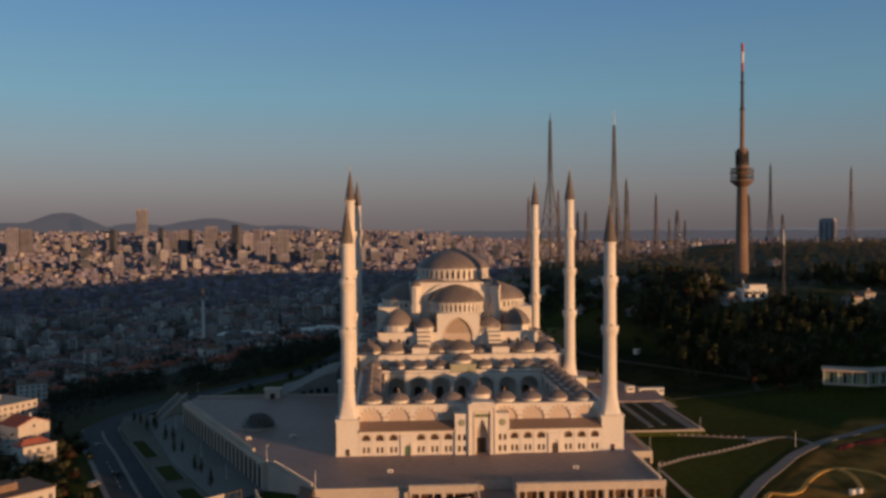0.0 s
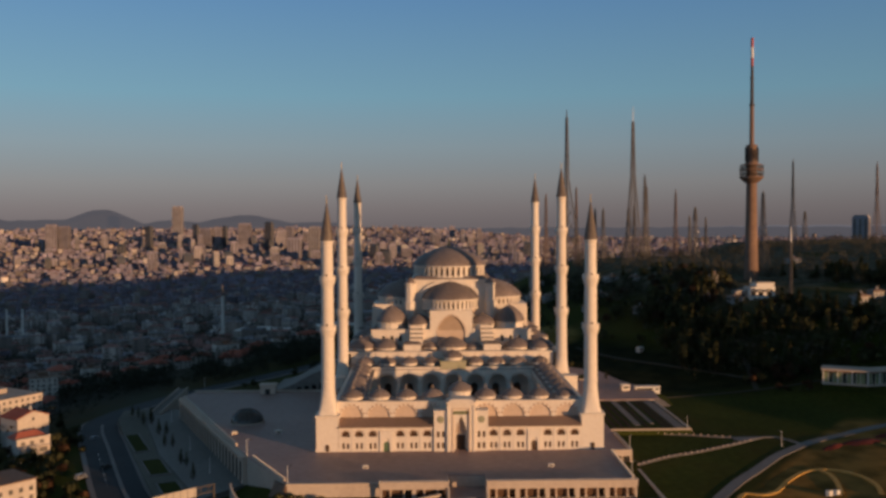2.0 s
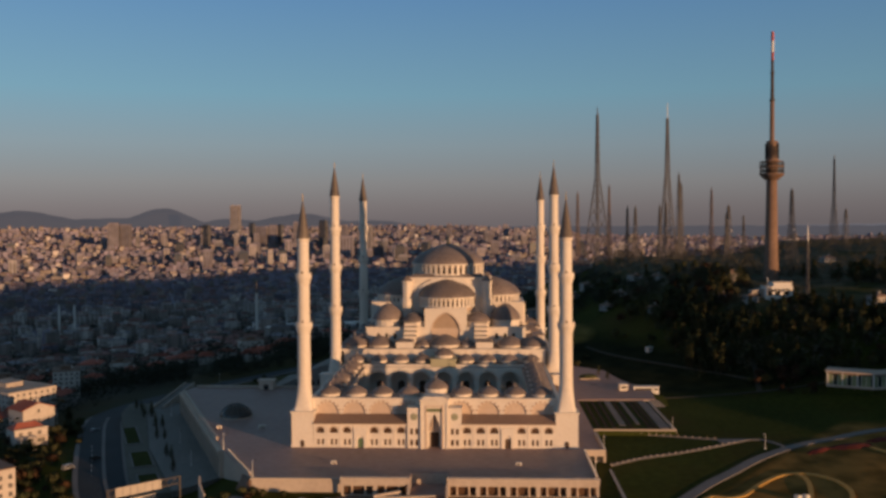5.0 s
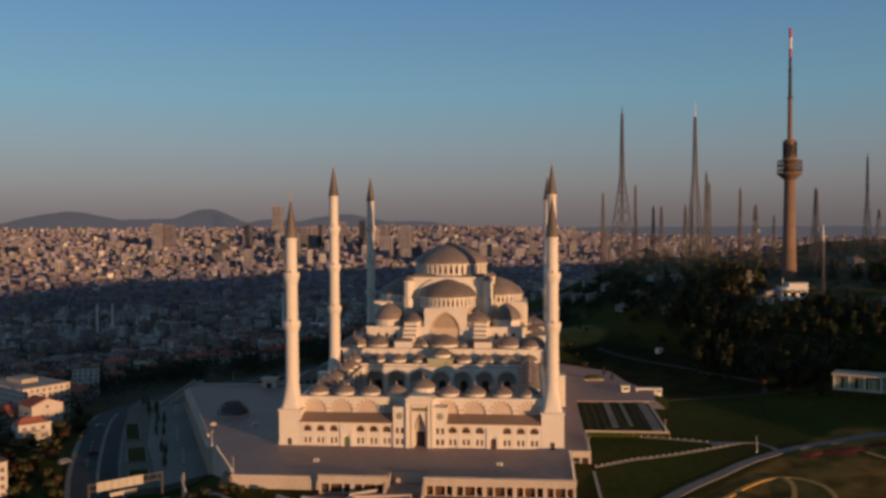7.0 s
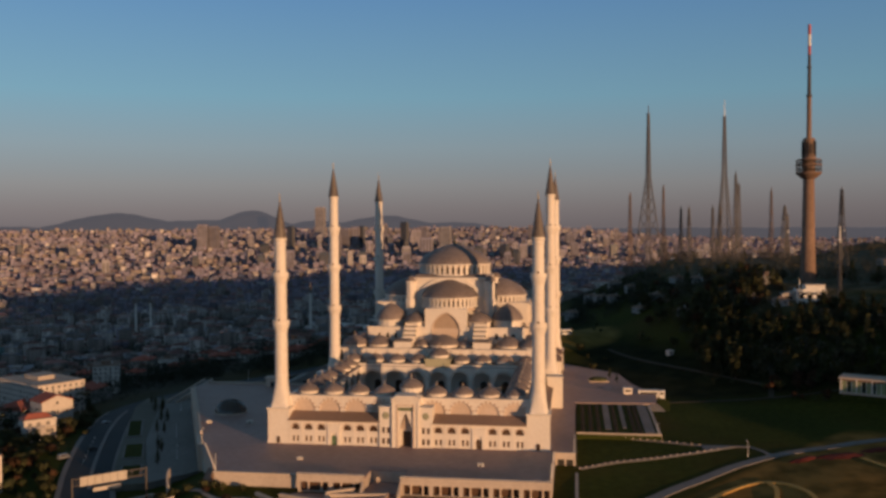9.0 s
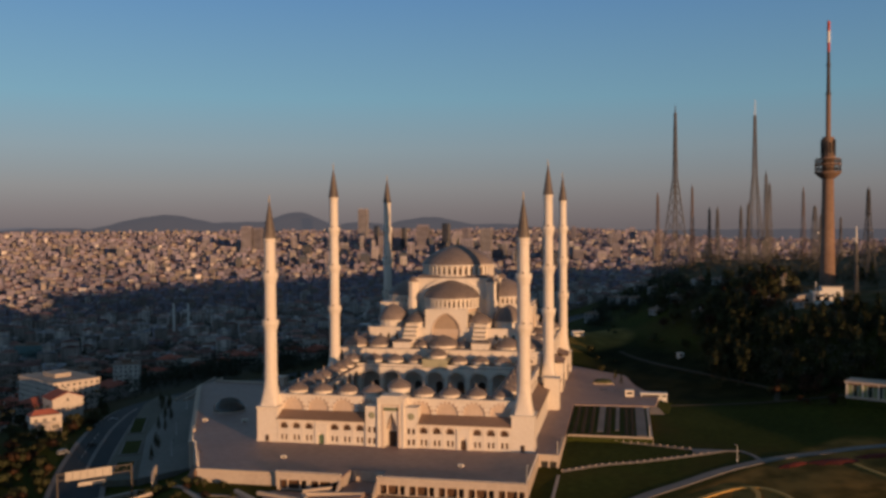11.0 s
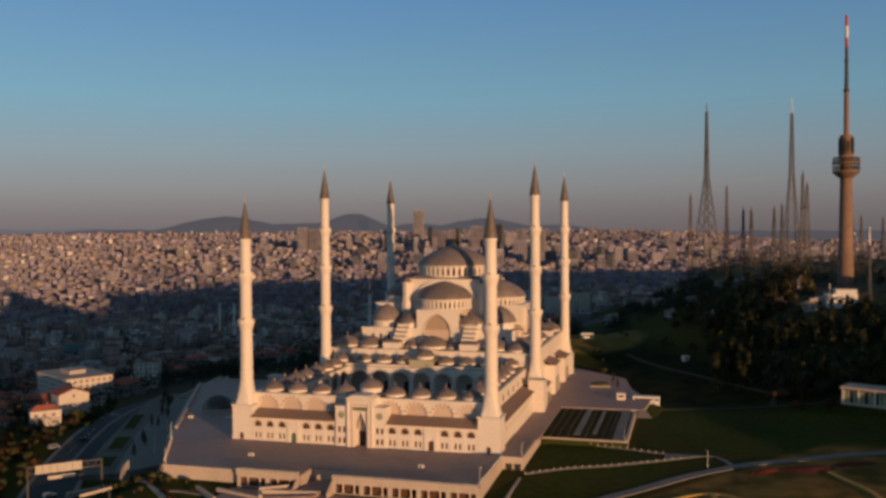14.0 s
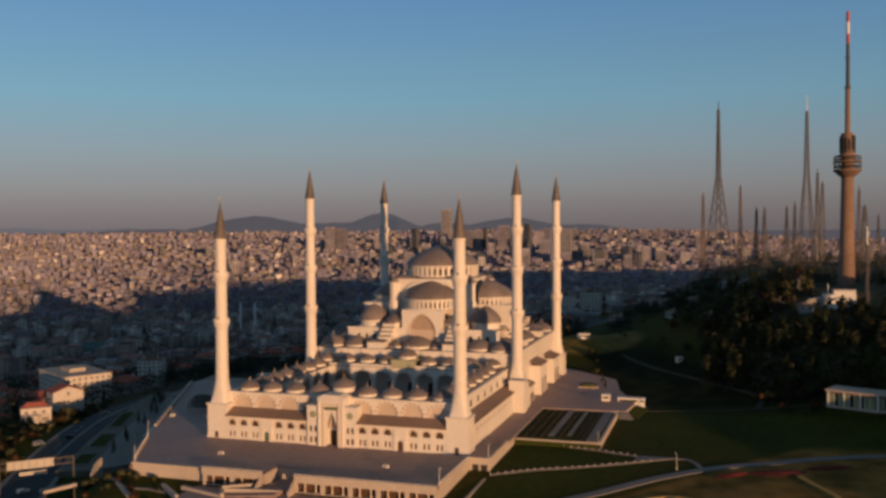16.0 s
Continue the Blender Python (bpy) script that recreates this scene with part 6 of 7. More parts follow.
def crown(kind, h, r, clumps, per, rr):
    """Clump centres for one tree of height h and crown radius r."""
    t = rr.uniform(0, 1, clumps)
    if kind == "round":
        d = rr.normal(0, 1, (clumps, 3))
        d /= np.linalg.norm(d, axis=1)[:, None]
        q = d * (rr.uniform(0.35, 1, clumps) ** 0.6)[:, None]
        c = np.stack([q[:, 0] * r, q[:, 1] * r, h * 0.62 + q[:, 2] * h * 0.36], 1)
        lobes = rr.uniform(0.75, 1.2, 5)
        ang_ = ((np.arctan2(q[:, 1], q[:, 0]) + math.pi) / (2 * math.pi) * 5).astype(int) % 5
        c[:, :2] *= lobes[ang_][:, None]
        s = rr.uniform(0.5, 1.0, clumps) * r * 0.28
    else:
        a = rr.uniform(0, 6.283, clumps)
        rad = r * (1 - t) ** 0.8 * rr.uniform(0.4, 1.0, clumps)
        c = np.stack([rad * np.cos(a), rad * np.sin(a), h * (0.12 + 0.86 * t)], 1)
        s = rr.uniform(0.5, 1.0, clumps) * r * 0.3
    return leaf_quads(c, s, rr, per)


def tree_kind(name, kind, h, r, mat, label, category, seed):
    rr = np.random.default_rng(seed)
    t = thing(name, label, category, "trees on the hill and by the road", at=(0, 0, -500))
    tr = Geo().lathe([(0.36, -1.0), (0.26, h * 0.15), (0.18, h * 0.45), (0.05, h * 0.8)], 7)
    for k in range(6):
        a = 6.283 * k / 6 + seed
        z = h * (0.25 + 0.07 * k)
        tr.strut((0, 0, z), (r * 0.6 * math.cos(a), r * 0.6 * math.sin(a), z + h * 0.22), 0.16, 0.04)
    part("trunk", tr, BARK, t)
    v, f, nr = crown(kind, h, r, 64, 14, rr)
    g_ = Geo()
    g_.v, g_.f = v.tolist(), f.tolist()
    part("crown", g_, mat, t, normals=nr.tolist())
    return t


KINDS = [tree_kind("broadleaf_tree", "round", 9.5, 4.2, LEAF, "dark green broadleaf tree with an uneven crown", "tree", 1),
         tree_kind("broadleaf_tree", "round", 7.5, 3.6, LEAF, "small dark green broadleaf tree with open crown", "tree", 2),
         tree_kind("conifer_tree", "cone", 13, 2.9, LEAF, "tall dark conifer with a pointed crown", "tree", 3),
         tree_kind("conifer_tree", "cone", 10.5, 2.6, LEAF, "dark green conifer with dense boughs", "tree", 4),
         tree_kind("autumn_tree", "round", 7.0, 3.4, AUTUMN, "russet-leaved tree among the greenery", "tree", 5),
         tree_kind("shrub", "round", 3.2, 2.2, LEAF, "low dark green rounded shrub", "shrub", 6),
         tree_kind("cypress_tree", "cone", 6.5, 1.25, LEAF, "slim dark cypress beside the paved forecourt", "tree", 8)]
SPOTS = []


def plant(kind, x, y, s=1.0, z=None):
    z = float(height(x, y)) if z is None else z
    o = copy_thing(KINDS[kind], pose(x, y, z, 0, 0, float(rng.uniform(0, 360))) @ Matrix.Diagonal((s, s, s * float(rng.uniform(0.85, 1.15)), 1)))
    SPOTS.append((x, y))
    return o


def scatter(n, x0, x1, y0, y1, keep, kinds, lo=0.7, hi=1.2):
    k = 0
    for _ in range(n * 30):
        if k >= n:
            break
        x, y = float(rng.uniform(x0, x1)), float(rng.uniform(y0, y1))
        if keep(x, y) and not bool(inside(x, y, PLAZA)):
            plant(int(rng.choice(kinds)), x, y, float(rng.uniform(lo, hi)))
            k += 1


def clear(x, y):
    """Keeps the tower's building in the low sun."""
    along, off = (x - 199) * 0.728 - (y - 232) * 0.686, (x - 199) * 0.686 + (y - 232) * 0.728
    if 0 < (x - 206) * 0.728 - (y - 262) * 0.686 < 60 and abs((x - 206) * 0.686 + (y - 262) * 0.728) < 7:
        return False
    if 184 < x < 220 and 232 < y < 268:
        return False
    return not (-16 < along < 150 and abs(off) < 18) and not (172 < x < 208 and 196 < y < 236)


# dark wood on the near slope of the hill, russet shrubs at its edge
scatter(330, 124, 330, 128, 262, lambda x, y: y > 132 + 0.1 * abs(x - 170) - (6 if x > 240 else 0) and clear(x, y), [0, 1, 2, 2, 2, 3, 3], 0.85, 1.2)
scatter(20, 146, 176, 117, 130, lambda x, y: True, [4, 4, 1, 5], 0.5, 0.9)
scatter(40, 100, 200, 262, 420, lambda x, y: not (abs(x - TX) < 16 and abs(y - TY) < 16), [0, 3, 1, 4, 3])
scatter(16, 115, 185, 225, 330, clear, [4], 0.7, 1.1)
scatter(16, 62, 122, 205, 330, lambda x, y: True, [5, 1, 5], 0.4, 0.8)
# trees behind the glazed pavilion and russet bushes beside it
scatter(46, 170, 262, 121, 137, lambda x, y: True, [3, 1, 4, 2, 5], 0.6, 0.95)
scatter(9, 158, 174, 104, 113, lambda x, y: True, [4, 4, 5], 0.35, 0.6)
# slope by the road and behind the plaza
scatter(45, -120, 10, 205, 330, lambda x, y: y < 190 + (x + 150) * 0.95, [0, 1, 5, 5], 0.5, 0.9)
scatter(110, -290, -142, -70, 130, lambda x, y: x < -146 - 0.36 * y and all((x - a) ** 2 + (y - b) ** 2 > 150 for a, b in ((-190, 92), (-176, 50), (-152, -35))), [0, 1, 5, 3, 5], 0.5, 0.9)
scatter(9, -66, -42, -44, -41.2, lambda x, y: True, [5], 0.5, 0.8)
scatter(16, -84, -34, -66, -46, lambda x, y: True, [5, 5, 5, 4], 0.3, 0.5)
for x, y, s in ((78, 152, 0.5), (81, 140, 0.45), (70, 186, 0.6), (-128, 122, 0.5), (-133, 128, 0.6), (-126, 112, 0.5), (-117, 84, 0.4), (-104, 55, 0.4), (-110, 68, 0.4)):
    plant(3 if s < 0.55 else 1, x, y, s, 0.0 if x > 0 and y < 170 else (-9.2 if y < 120 else None))
for x, y, s in ((-70.6, -45.2, 1.1), (-67.6, -44.8, 0.9), (-73.2, -42.6, 1.0), (-75.0, -39.5, 1.0)):
    plant(5, x, y, s)
# a row of cypresses between the planted strip and the forecourt, and russet trees about the tower
for x, y in ((-153, 112), (-142.3, 94), (-138.4, 93.6), (-141, 100), (-129, 73), (-125.5, 72), (-120.2, 51), (-116.7, 50.6), (-106, 23), (-103, 20), (-96, 2), (-149, 108)):
    plant(6, x, y, float(rng.uniform(0.8, 1.15)), -9.9)
for x, y, s in ((159, 249, 1.1), (162, 254, 0.9), (152, 319, 1.1), (156, 313, 0.8), (194, 203, 0.8), (188, 206, 0.7), (200, 206, 0.8), (147, 280, 0.8), (170, 240, 0.7)):
    plant(4, x, y, s)
# trees hiding the footways left of the road
scatter(64, -182, -134, -46, 96, lambda x, y: -186 - 0.42 * y + 26 < x + 0.02 * y < -146 - 0.36 * y and min((x - a) ** 2 + (y - b) ** 2 for a, b in ((-152, -35), (-167, 46), (-188, 84))) > 110, [0, 1, 5, 5, 4], 0.5, 0.85)
scatter(70, -176, -108, -58, 110, lambda x, y: -147 - 0.42 * y < x < -132 - 0.42 * y and not (-147 < x < -130 and 0 < y < 18), [5, 5, 1, 4], 0.35, 0.75)
for k_ in KINDS:
    for o_ in (k_, *k_.children_recursive):
        bpy.data.objects.remove(o_, do_unlink=True)


def wood_mass(name, n, place, label, per=6, clumps=16, leaf=1.0, mat=LEAFISL):
    """Far trees, too many to count, as one mesh."""
    vs, fs, ns, k = [], [], [], 0
    rr = np.random.default_rng(11 + n)
    base = [crown("round" if j % 3 else "cone", 8.5 if j % 3 else 11, 3.8 if j % 3 else 2.6, clumps, per, rr) for j in range(6)]
    for _ in range(n):
        x, y = place(rr)
        if x is None:
            continue
        v, f, nr = base[int(rr.integers(6))]
        ns.append(nr)
        s = rr.uniform(0.7, 1.25) * leaf
        vs.append(v * s + (x, y, float(height(x, y)) - 0.4))
        fs.append(f + k)
        k += len(v)
    g_ = Geo()
    g_.v, g_.f = np.concatenate(vs).tolist(), np.concatenate(fs).tolist()
    tagged(part(name, g_, mat, normals=np.concatenate(ns).tolist()), label, "woodland", kind="stuff")


def on_hill(r):
    for _ in range(60):
        x, y = r.uniform(90, 900), r.uniform(130, 1000) if r.uniform() < 0.7 else r.uniform(130, 320)
        hgt = float(height(x, y))
        if y > 235 and noise.noise((x / 46, y / 60, 2.0)) < -0.26 and x < 330:
            continue
        if (hgt > 20 or (x > 150 and hgt > 3)) and clear(x, y):
            return x, y
    return None, None


def in_town(r):
    for _ in range(60):
        d, a = r.uniform(330, 2000), radians(r.uniform(-42, 44))
        x, y = -d * math.sin(a) + 40, -310 + d * math.cos(a)
        if height(x, y) < -9 and not inside(x, y, PLAZA) and (x < -195 or y > 300):
            return x, y
    return None, None


def below_plaza(r):
    for _ in range(60):
        x, y = r.uniform(-330, 40), r.uniform(250, 430)
        if (x > -150 or y < 340) and abs(y - (240 + (x + 125) * 1.0)) > 22 and noise.noise((x / 40, y / 30, 0)) > -0.1:
            return x, y
    return None, None


def above_meadow(r):
    for _ in range(60):
        x, y = r.uniform(98, 200), r.uniform(150, 330)
        if x > 136 - 0.16 * (y - 130) and math.hypot(x - 44, y - 268) > 66 and abs(x - TX) + abs(y - TY) > 24 and noise.noise((x / 18, y / 30, 6.0)) > -0.22 and clear(x, y):
            return x, y
    return None, None


def beyond_meadow(r):
    for _ in range(60):
        x, y = r.uniform(56, 132), r.uniform(318, 600)
        if math.hypot(x - 44, y - 268) > 62 and noise.noise((x / 16, y / 34, 4.0)) > -0.12 and all(math.hypot(x - a, y - b) > 9 for a, b in ((117, 340), (83, 468), (58, 396), (92, 430), (75, 520), (108, 470), (98, 560))):
            return x, y
    return None, None


def under_wood(r):
    for _ in range(60):
        x, y = r.uniform(124, 330), r.uniform(130, 262)
        if y > 134 + 0.1 * abs(x - 170) and clear(x, y):
            return x, y
    return None, None


wood_mass("meadow_edge_wood", 420, above_meadow, "dark close-grown trees on the slope above the meadow", 8, 22, 0.8, HILLLEAF)
wood_mass("slope_wood", 520, beyond_meadow, "dark trees between the houses beyond the meadow", 8, 18, 0.7, TOWNLEAF)
wood_mass("wood_undergrowth", 700, under_wood, "dark undergrowth between the trees of the wood", 8, 14, 0.5, HILLLEAF)
wood_mass("hill_woodland", 4600, on_hill, "dense dark woodland covering the hill")
wood_mass("town_trees", 10500, in_town, "scattered dark trees between the houses", 4, 9, 1.35, TOWNLEAF)
wood_mass("slope_thicket", 1500, below_plaza, "dark thicket on the slope behind the plaza", mat=TOWNLEAF)


# ---- town ----
rt_ = np.random.default_rng(23)


def house_shape(w, l, h, roof, rise):
    """Walls with rows of recessed windows, and a hipped or flat roof."""
    wl_, wd = Geo(), Geo()
    wl_.box(-w / 2, -l / 2, -6, w / 2, l / 2, h)
    floors = max(1, int(h / 2.9))
    for f in range(floors):
        z = 0.9 + 2.9 * f
        for sgn in (-1, 1):
            for k in range(max(2, int(w / 3.2))):
                x = -w / 2 + (k + 0.5) * w / max(2, int(w / 3.2))
                lo, hi = sorted((sgn * l / 2, sgn * (l / 2 + 0.06)))
                wd.box(x - 0.65, lo, z, x + 0.65, hi, z + 1.5)
            for k in range(max(2, int(l / 3.2))):
                y = -l / 2 + (k + 0.5) * l / max(2, int(l / 3.2))
                lo, hi = sorted((sgn * w / 2, sgn * (w / 2 + 0.06)))
                wd.box(lo, y - 0.65, z, hi, y + 0.65, z + 1.5)
    rf_ = Geo()
    if roof == "hip":
        o, rdg = 0.6, max(0.2, (l - w) / 2)
        rf_.add([(-w / 2 - o, -l / 2 - o, h), (w / 2 + o, -l / 2 - o, h), (w / 2 + o, l / 2 + o, h), (-w / 2 - o, l / 2 + o, h), (0, -rdg, h + rise), (0, rdg, h + rise),
                 (-w / 2 - o, -l / 2 - o, h - 0.3), (w / 2 + o, -l / 2 - o, h - 0.3), (w / 2 + o, l / 2 + o, h - 0.3), (-w / 2 - o, l / 2 + o, h - 0.3)],
                [(0, 1, 4), (1, 2, 5, 4), (2, 3, 5), (3, 0, 4, 5), (6, 7, 1, 0), (7, 8, 2, 1), (8, 9, 3, 2), (9, 6, 0, 3), (9, 8, 7, 6)])
    else:
        rf_.box(-w / 2 - 0.3, -l / 2 - 0.3, h, w / 2 + 0.3, l / 2 + 0.3, h + 0.35).box(-w * 0.2, -l * 0.15, h + 0.35, w * 0.15, l * 0.2, h + 2.6)
    ch = Geo().box(w * 0.18, l * 0.1, h, w * 0.18 + 0.9, l * 0.1 + 0.9, h + rise + 0.9)
    return wl_, wd, rf_, ch


def make_house(w, l, h, roof, rise, wall_mat, roof_mat, label, at, rz):
    t = thing("house", label, "house", "houses below the plaza", at=at, rz=rz)
    a, b, c, d = house_shape(w, l, h, roof, rise)
    part("wall_block", a, wall_mat, t)
    tagged(part("glazing", b, CITYDARK, t), kind="stuff")
    part("roof", c, roof_mat, t)
    part("chimney", d, wall_mat, t)
    return t


DULL = material("dull_grey_render", (0.250, 0.245, 0.245), (0.390, 0.380, 0.375), 0.8, fine=0.6)


def gable_house(w, l, h, rise, label, at, rz):
    """A plain plastered house whose gable end faces front, with a tiled roof and few windows."""
    t = thing("house", label, "house", "houses below the plaza", at=at, rz=rz)
    part("wall_block", Geo().box(-w / 2, -l / 2, -6, w / 2, l / 2, h).add([(-w / 2, -l / 2, h), (w / 2, -l / 2, h), (0, -l / 2, h + rise), (-w / 2, -l / 2 + 0.3, h), (w / 2, -l / 2 + 0.3, h), (0, -l / 2 + 0.3, h + rise)],
         [(0, 1, 2), (3, 5, 4), (0, 2, 5, 3), (1, 4, 5, 2)]), CREAM, t)
    for sx in (-1, 1):
        q = Geo().hexa([(sx * (w / 2 + 0.5), -l / 2 + 0.3, h - 0.2), (0, -l / 2 + 0.3, h + rise), (0, l / 2 + 0.4, h + rise), (sx * (w / 2 + 0.5), l / 2 + 0.4, h - 0.2)],
                       [(sx * (w / 2 + 0.5), -l / 2 + 0.3, h + 0.15), (0, -l / 2 + 0.3, h + rise + 0.35), (0, l / 2 + 0.4, h + rise + 0.35), (sx * (w / 2 + 0.5), l / 2 + 0.4, h + 0.15)])
        part("roof_slope", q, REDTILE, t)
    part("gable_window", Geo().box(-0.7, -l / 2 - 0.06, h - 1.4, 0.5, -l / 2 + 0.02, h), CITYDARK, t)
    for x in (-w * 0.3, 0, w * 0.3):
        part("window", Geo().box(x - 0.6, -l / 2 - 0.06, h - 6.0, x + 0.6, -l / 2 + 0.02, h - 4.6), CITYDARK, t)
    part("chimney", Geo().box(w * 0.2, 1, h, w * 0.2 + 0.8, 1.8, h + rise + 0.8), CREAM, t)


def terrace_house(w, l, h, label, at, rz):
    """A two-storey house with a stepped front, roof terrace and a tiled roof behind."""
    t = thing("house", label, "house", "houses below the plaza", at=at, rz=rz)
    part("wall_block", Geo().box(-w / 2, -l / 2, -6, w / 2, l / 2, h).box(-w / 2, -l / 2 - 2.4, -6, w * 0.1, -l / 2, h - 2.8), CREAM, t)
    part("parapet", Geo().box(-w / 2 - 0.2, -l / 2 - 0.25, h, w / 2 + 0.2, -l / 2 + 0.1, h + 0.8).box(-w / 2 - 0.1, -l / 2 - 2.6, h - 2.8, w * 0.1 + 0.1, -l / 2 - 2.3, h - 2.0), CREAM, t)
    part("roof", Geo().frustum(0, l * 0.1, h, h + 2.4, w / 2 + 0.2, l * 0.4, w * 0.28, 0.3), REDTILE, t)
    for x in (-w * 0.32, -w * 0.05, w * 0.25):
        part("window", Geo().box(x - 0.8, -l / 2 - 0.06, h - 2.2, x + 0.8, -l / 2 + 0.02, h - 0.6), CITYDARK, t)
    part("balcony_slab", Geo().box(w * 0.1, -l / 2 - 1.4, h - 3.0, w / 2, -l / 2, h - 2.8), CREAM, t)
    part("lower_window", Geo().box(w * 0.18, -l / 2 - 0.06, h - 5.6, w * 0.42, -l / 2 + 0.02, h - 3.8), CITYDARK, t)


CREAM = material("cream_render", (0.46, 0.415, 0.38), (0.58, 0.53, 0.49), 0.8, fine=0.6, big=0.1)
gable_house(15, 14, 9.2, 2.8, "cream house with a plain sunlit gable and red tiled roof", (-195, 91, -14.2), 54)
terrace_house(13, 11, 9.6, "two-storey cream house with stepped terraces and a red roof", (-174, 46.5, -14.0), 45)
make_house(27, 44, 18, "flat", 1, CREAM, STUCCO, "large cream apartment block with a pale flat roof", (-238, 150, -23.8), 60)
make_house(26, 16, 13, "flat", 1, CREAM, CONCRETE, "flat-roofed cream apartment block by the road", (-152.3, -35.3, -12.8), 50)
make_house(16, 20, 15.0, "flat", 1, PLASTER, CONCRETE, "grey four-storey apartment block", (-252, 246, -27.6), 25)
make_house(30, 12, 7.0, "flat", 1, CREAM, CONCRETE, "low cream block at the hill's foot", (-66, -92, -16.0), 25)
for x, y, w, l, h, rz in ((117, 340, 11, 9, 4.5, 20), (128, 263, 8, 6, 3.5, 35), (164, 240, 9, 7, 4.0, -15), (178, 226, 9, 7, 4.2, 10), (236, 186, 12, 8, 4.5, 30), (247, 190, 8, 7, 4.0, 10), (180, 273, 6, 6, 6.0, 0), (104, 312, 9, 8, 4.0, 50), (83, 468, 14, 10, 7, 20), (92, 430, 12, 9, 6, 10), (75, 520, 14, 10, 7, -15), (108, 470, 11, 9, 6, 25), (98, 560, 15, 11, 8, 5), (58, 396, 12, 10, 7, -10), (140, 410, 12, 9, 5, 30), (150, 372, 9, 8, 4.5, 0), (312, 462, 14, 9, 5, 20)):
    make_house(w * 0.85, l * 0.85, h * 0.85, "hip" if w != 6 else "flat", 1.6, DULL, COPPER, "small pale house with a brown roof among the trees", (x, y, float(height(x, y))), rz)
make_house(20, 14, 24, "flat", 1, PLASTER, CONCRETE, "pale block of flats with tall windows beyond the slope", (-17, 600, float(height(-17, 600))), 10)
make_house(21, 14, 25, "flat", 1, PLASTER, CONCRETE, "pale block of flats with tall windows beyond the slope", (8, 603, float(height(8, 603))), 10)
make_house(40, 20, 18, "flat", 1, material("teal_cladding", (0.10, 0.20, 0.22), (0.16, 0.28, 0.30), 0.6, fine=0.3), CONCRETE, "teal-clad block in the valley", (-655, 700, float(height(-655, 700))), 20)
make_house(52, 26, 12, "flat", 1, PLASTER, WHITEPAINT, "wide pale-roofed hall in the valley", (-170, 560, float(height(-170, 560))), -8)
make_house(46, 22, 9, "flat", 1, PLASTER, WHITEPAINT, "low hall with a pale roof in the valley", (-90, 520, float(height(-90, 520))), 12)

PROTO = []
for k, (w, l, h, roof, rise) in enumerate(((10, 14, 5.8, "hip", 2.6), (12, 12, 8.6, "hip", 2.6), (10, 17, 5.8, "hip", 2.4), (13, 17, 11.4, "flat", 1), (11, 15, 8.6, "flat", 1), (14, 18, 8.6, "hip", 3.0), (8, 10, 4.6, "hip", 2.2), (11, 13, 5.8, "hip", 2.6))):
    PROTO.append(make_house(w, l, h, roof, rise, PLASTER, REDTILE if roof == "hip" else CONCRETE, "plastered town house with a %s" % ("red-brown tiled roof" if roof == "hip" else "flat concrete roof"), (0, 0, -600), 0))
RLINE = [(p.x, p.y) for p in curve_points(ROAD, 8)]
FIXED = [(-190, 92, 18), (-173, 50, 16), (-228, 150, 26), (-152, -35, 22), (-250, 236, 22), (-8, 600, 20), (17, 603, 20), (-655, 700, 32), (-170, 560, 38), (-90, 520, 34), (-225, 623, 16)]


def town_ok(x, y):
    if x > 12 and y < 640:
        return False
    if y < 750 and x > 20 - max(0, 400 - y) * 0.35 and not (y > 330 and 20 < x < 150 and height(x, y) < 32):
        return False
    if x > 80 and y < 820 and not (x < 150 and 330 < y < 720 and noise.noise((x / 9, y / 9, 7.0)) > 0.02):
        return False
    if x > -265 and y < (430 if x > -150 else 345) and x > -205 - 0.2 * (y - 100):
        return False
    if y < 60 and x > -225:
        return False
    return min((x - a) ** 2 + (y - b) ** 2 for a, b in RLINE) > 22 ** 2 and all((x - a) ** 2 + (y - b) ** 2 > r * r for a, b, r in FIXED)


near, far_list = [], []
d = 300.0
while d < 4640:
    # attached houses in bent rows near by, larger blocks of flats farther out, with gaps where streets and trees cut through
    step = 20.0 if d < 1100 else 23.0 if d < 1750 else 18.5 + (d - 1750) * 0.0022
    n_ = int(radians(91) * d / step)
    aa = radians(-44) + (np.arange(n_) + rt_.uniform(0, 1) + rt_.uniform(-0.2, 0.2, n_)) * step / d
    loose = 3.0 if d < 1100 else 8.0 if d < 1900 else 13.0
    dr = d + 14 * np.sin(aa * d / 190 + d / 150) + rt_.uniform(-loose, loose, n_)
    xs_, ys_ = 40 - dr * np.sin(aa), -310 + dr * np.cos(aa)
    hs_ = height(xs_, ys_)
    gap_ = (np.arange(n_) + int(d)) % int(rt_.integers(5, 10)) == 0
    keep_ = (~gap_ | (d > 1800)) & (rt_.uniform(0, 1, n_) < (0.92 if d < 1800 else 0.97)) & ~((xs_ > 150) & (ys_ < 830)) & (hs_ < 32 + np.maximum(0, dr - 2200)) & ~((xs_ > 200) & (ys_ < 1500))
    for x, y, dd in zip(xs_[keep_].tolist(), ys_[keep_].tolist(), dr[keep_].tolist()):
        if noise.noise((x / 75, y / 75, 5.0)) > 0.34 and dd < 1500:
            continue                            # groves and yards
        if dd > 1200 or town_ok(x, y):
            (near if dd < 800 else far_list).append((x, y, dd))
    d += 22.0 if d < 700 else 31.0 if d < 1100 else 40.0 if d < 1750 else 33.0 + (d - 1750) * 0.006
near.sort(key=lambda p: p[2])
far_list = near[290:] + far_list
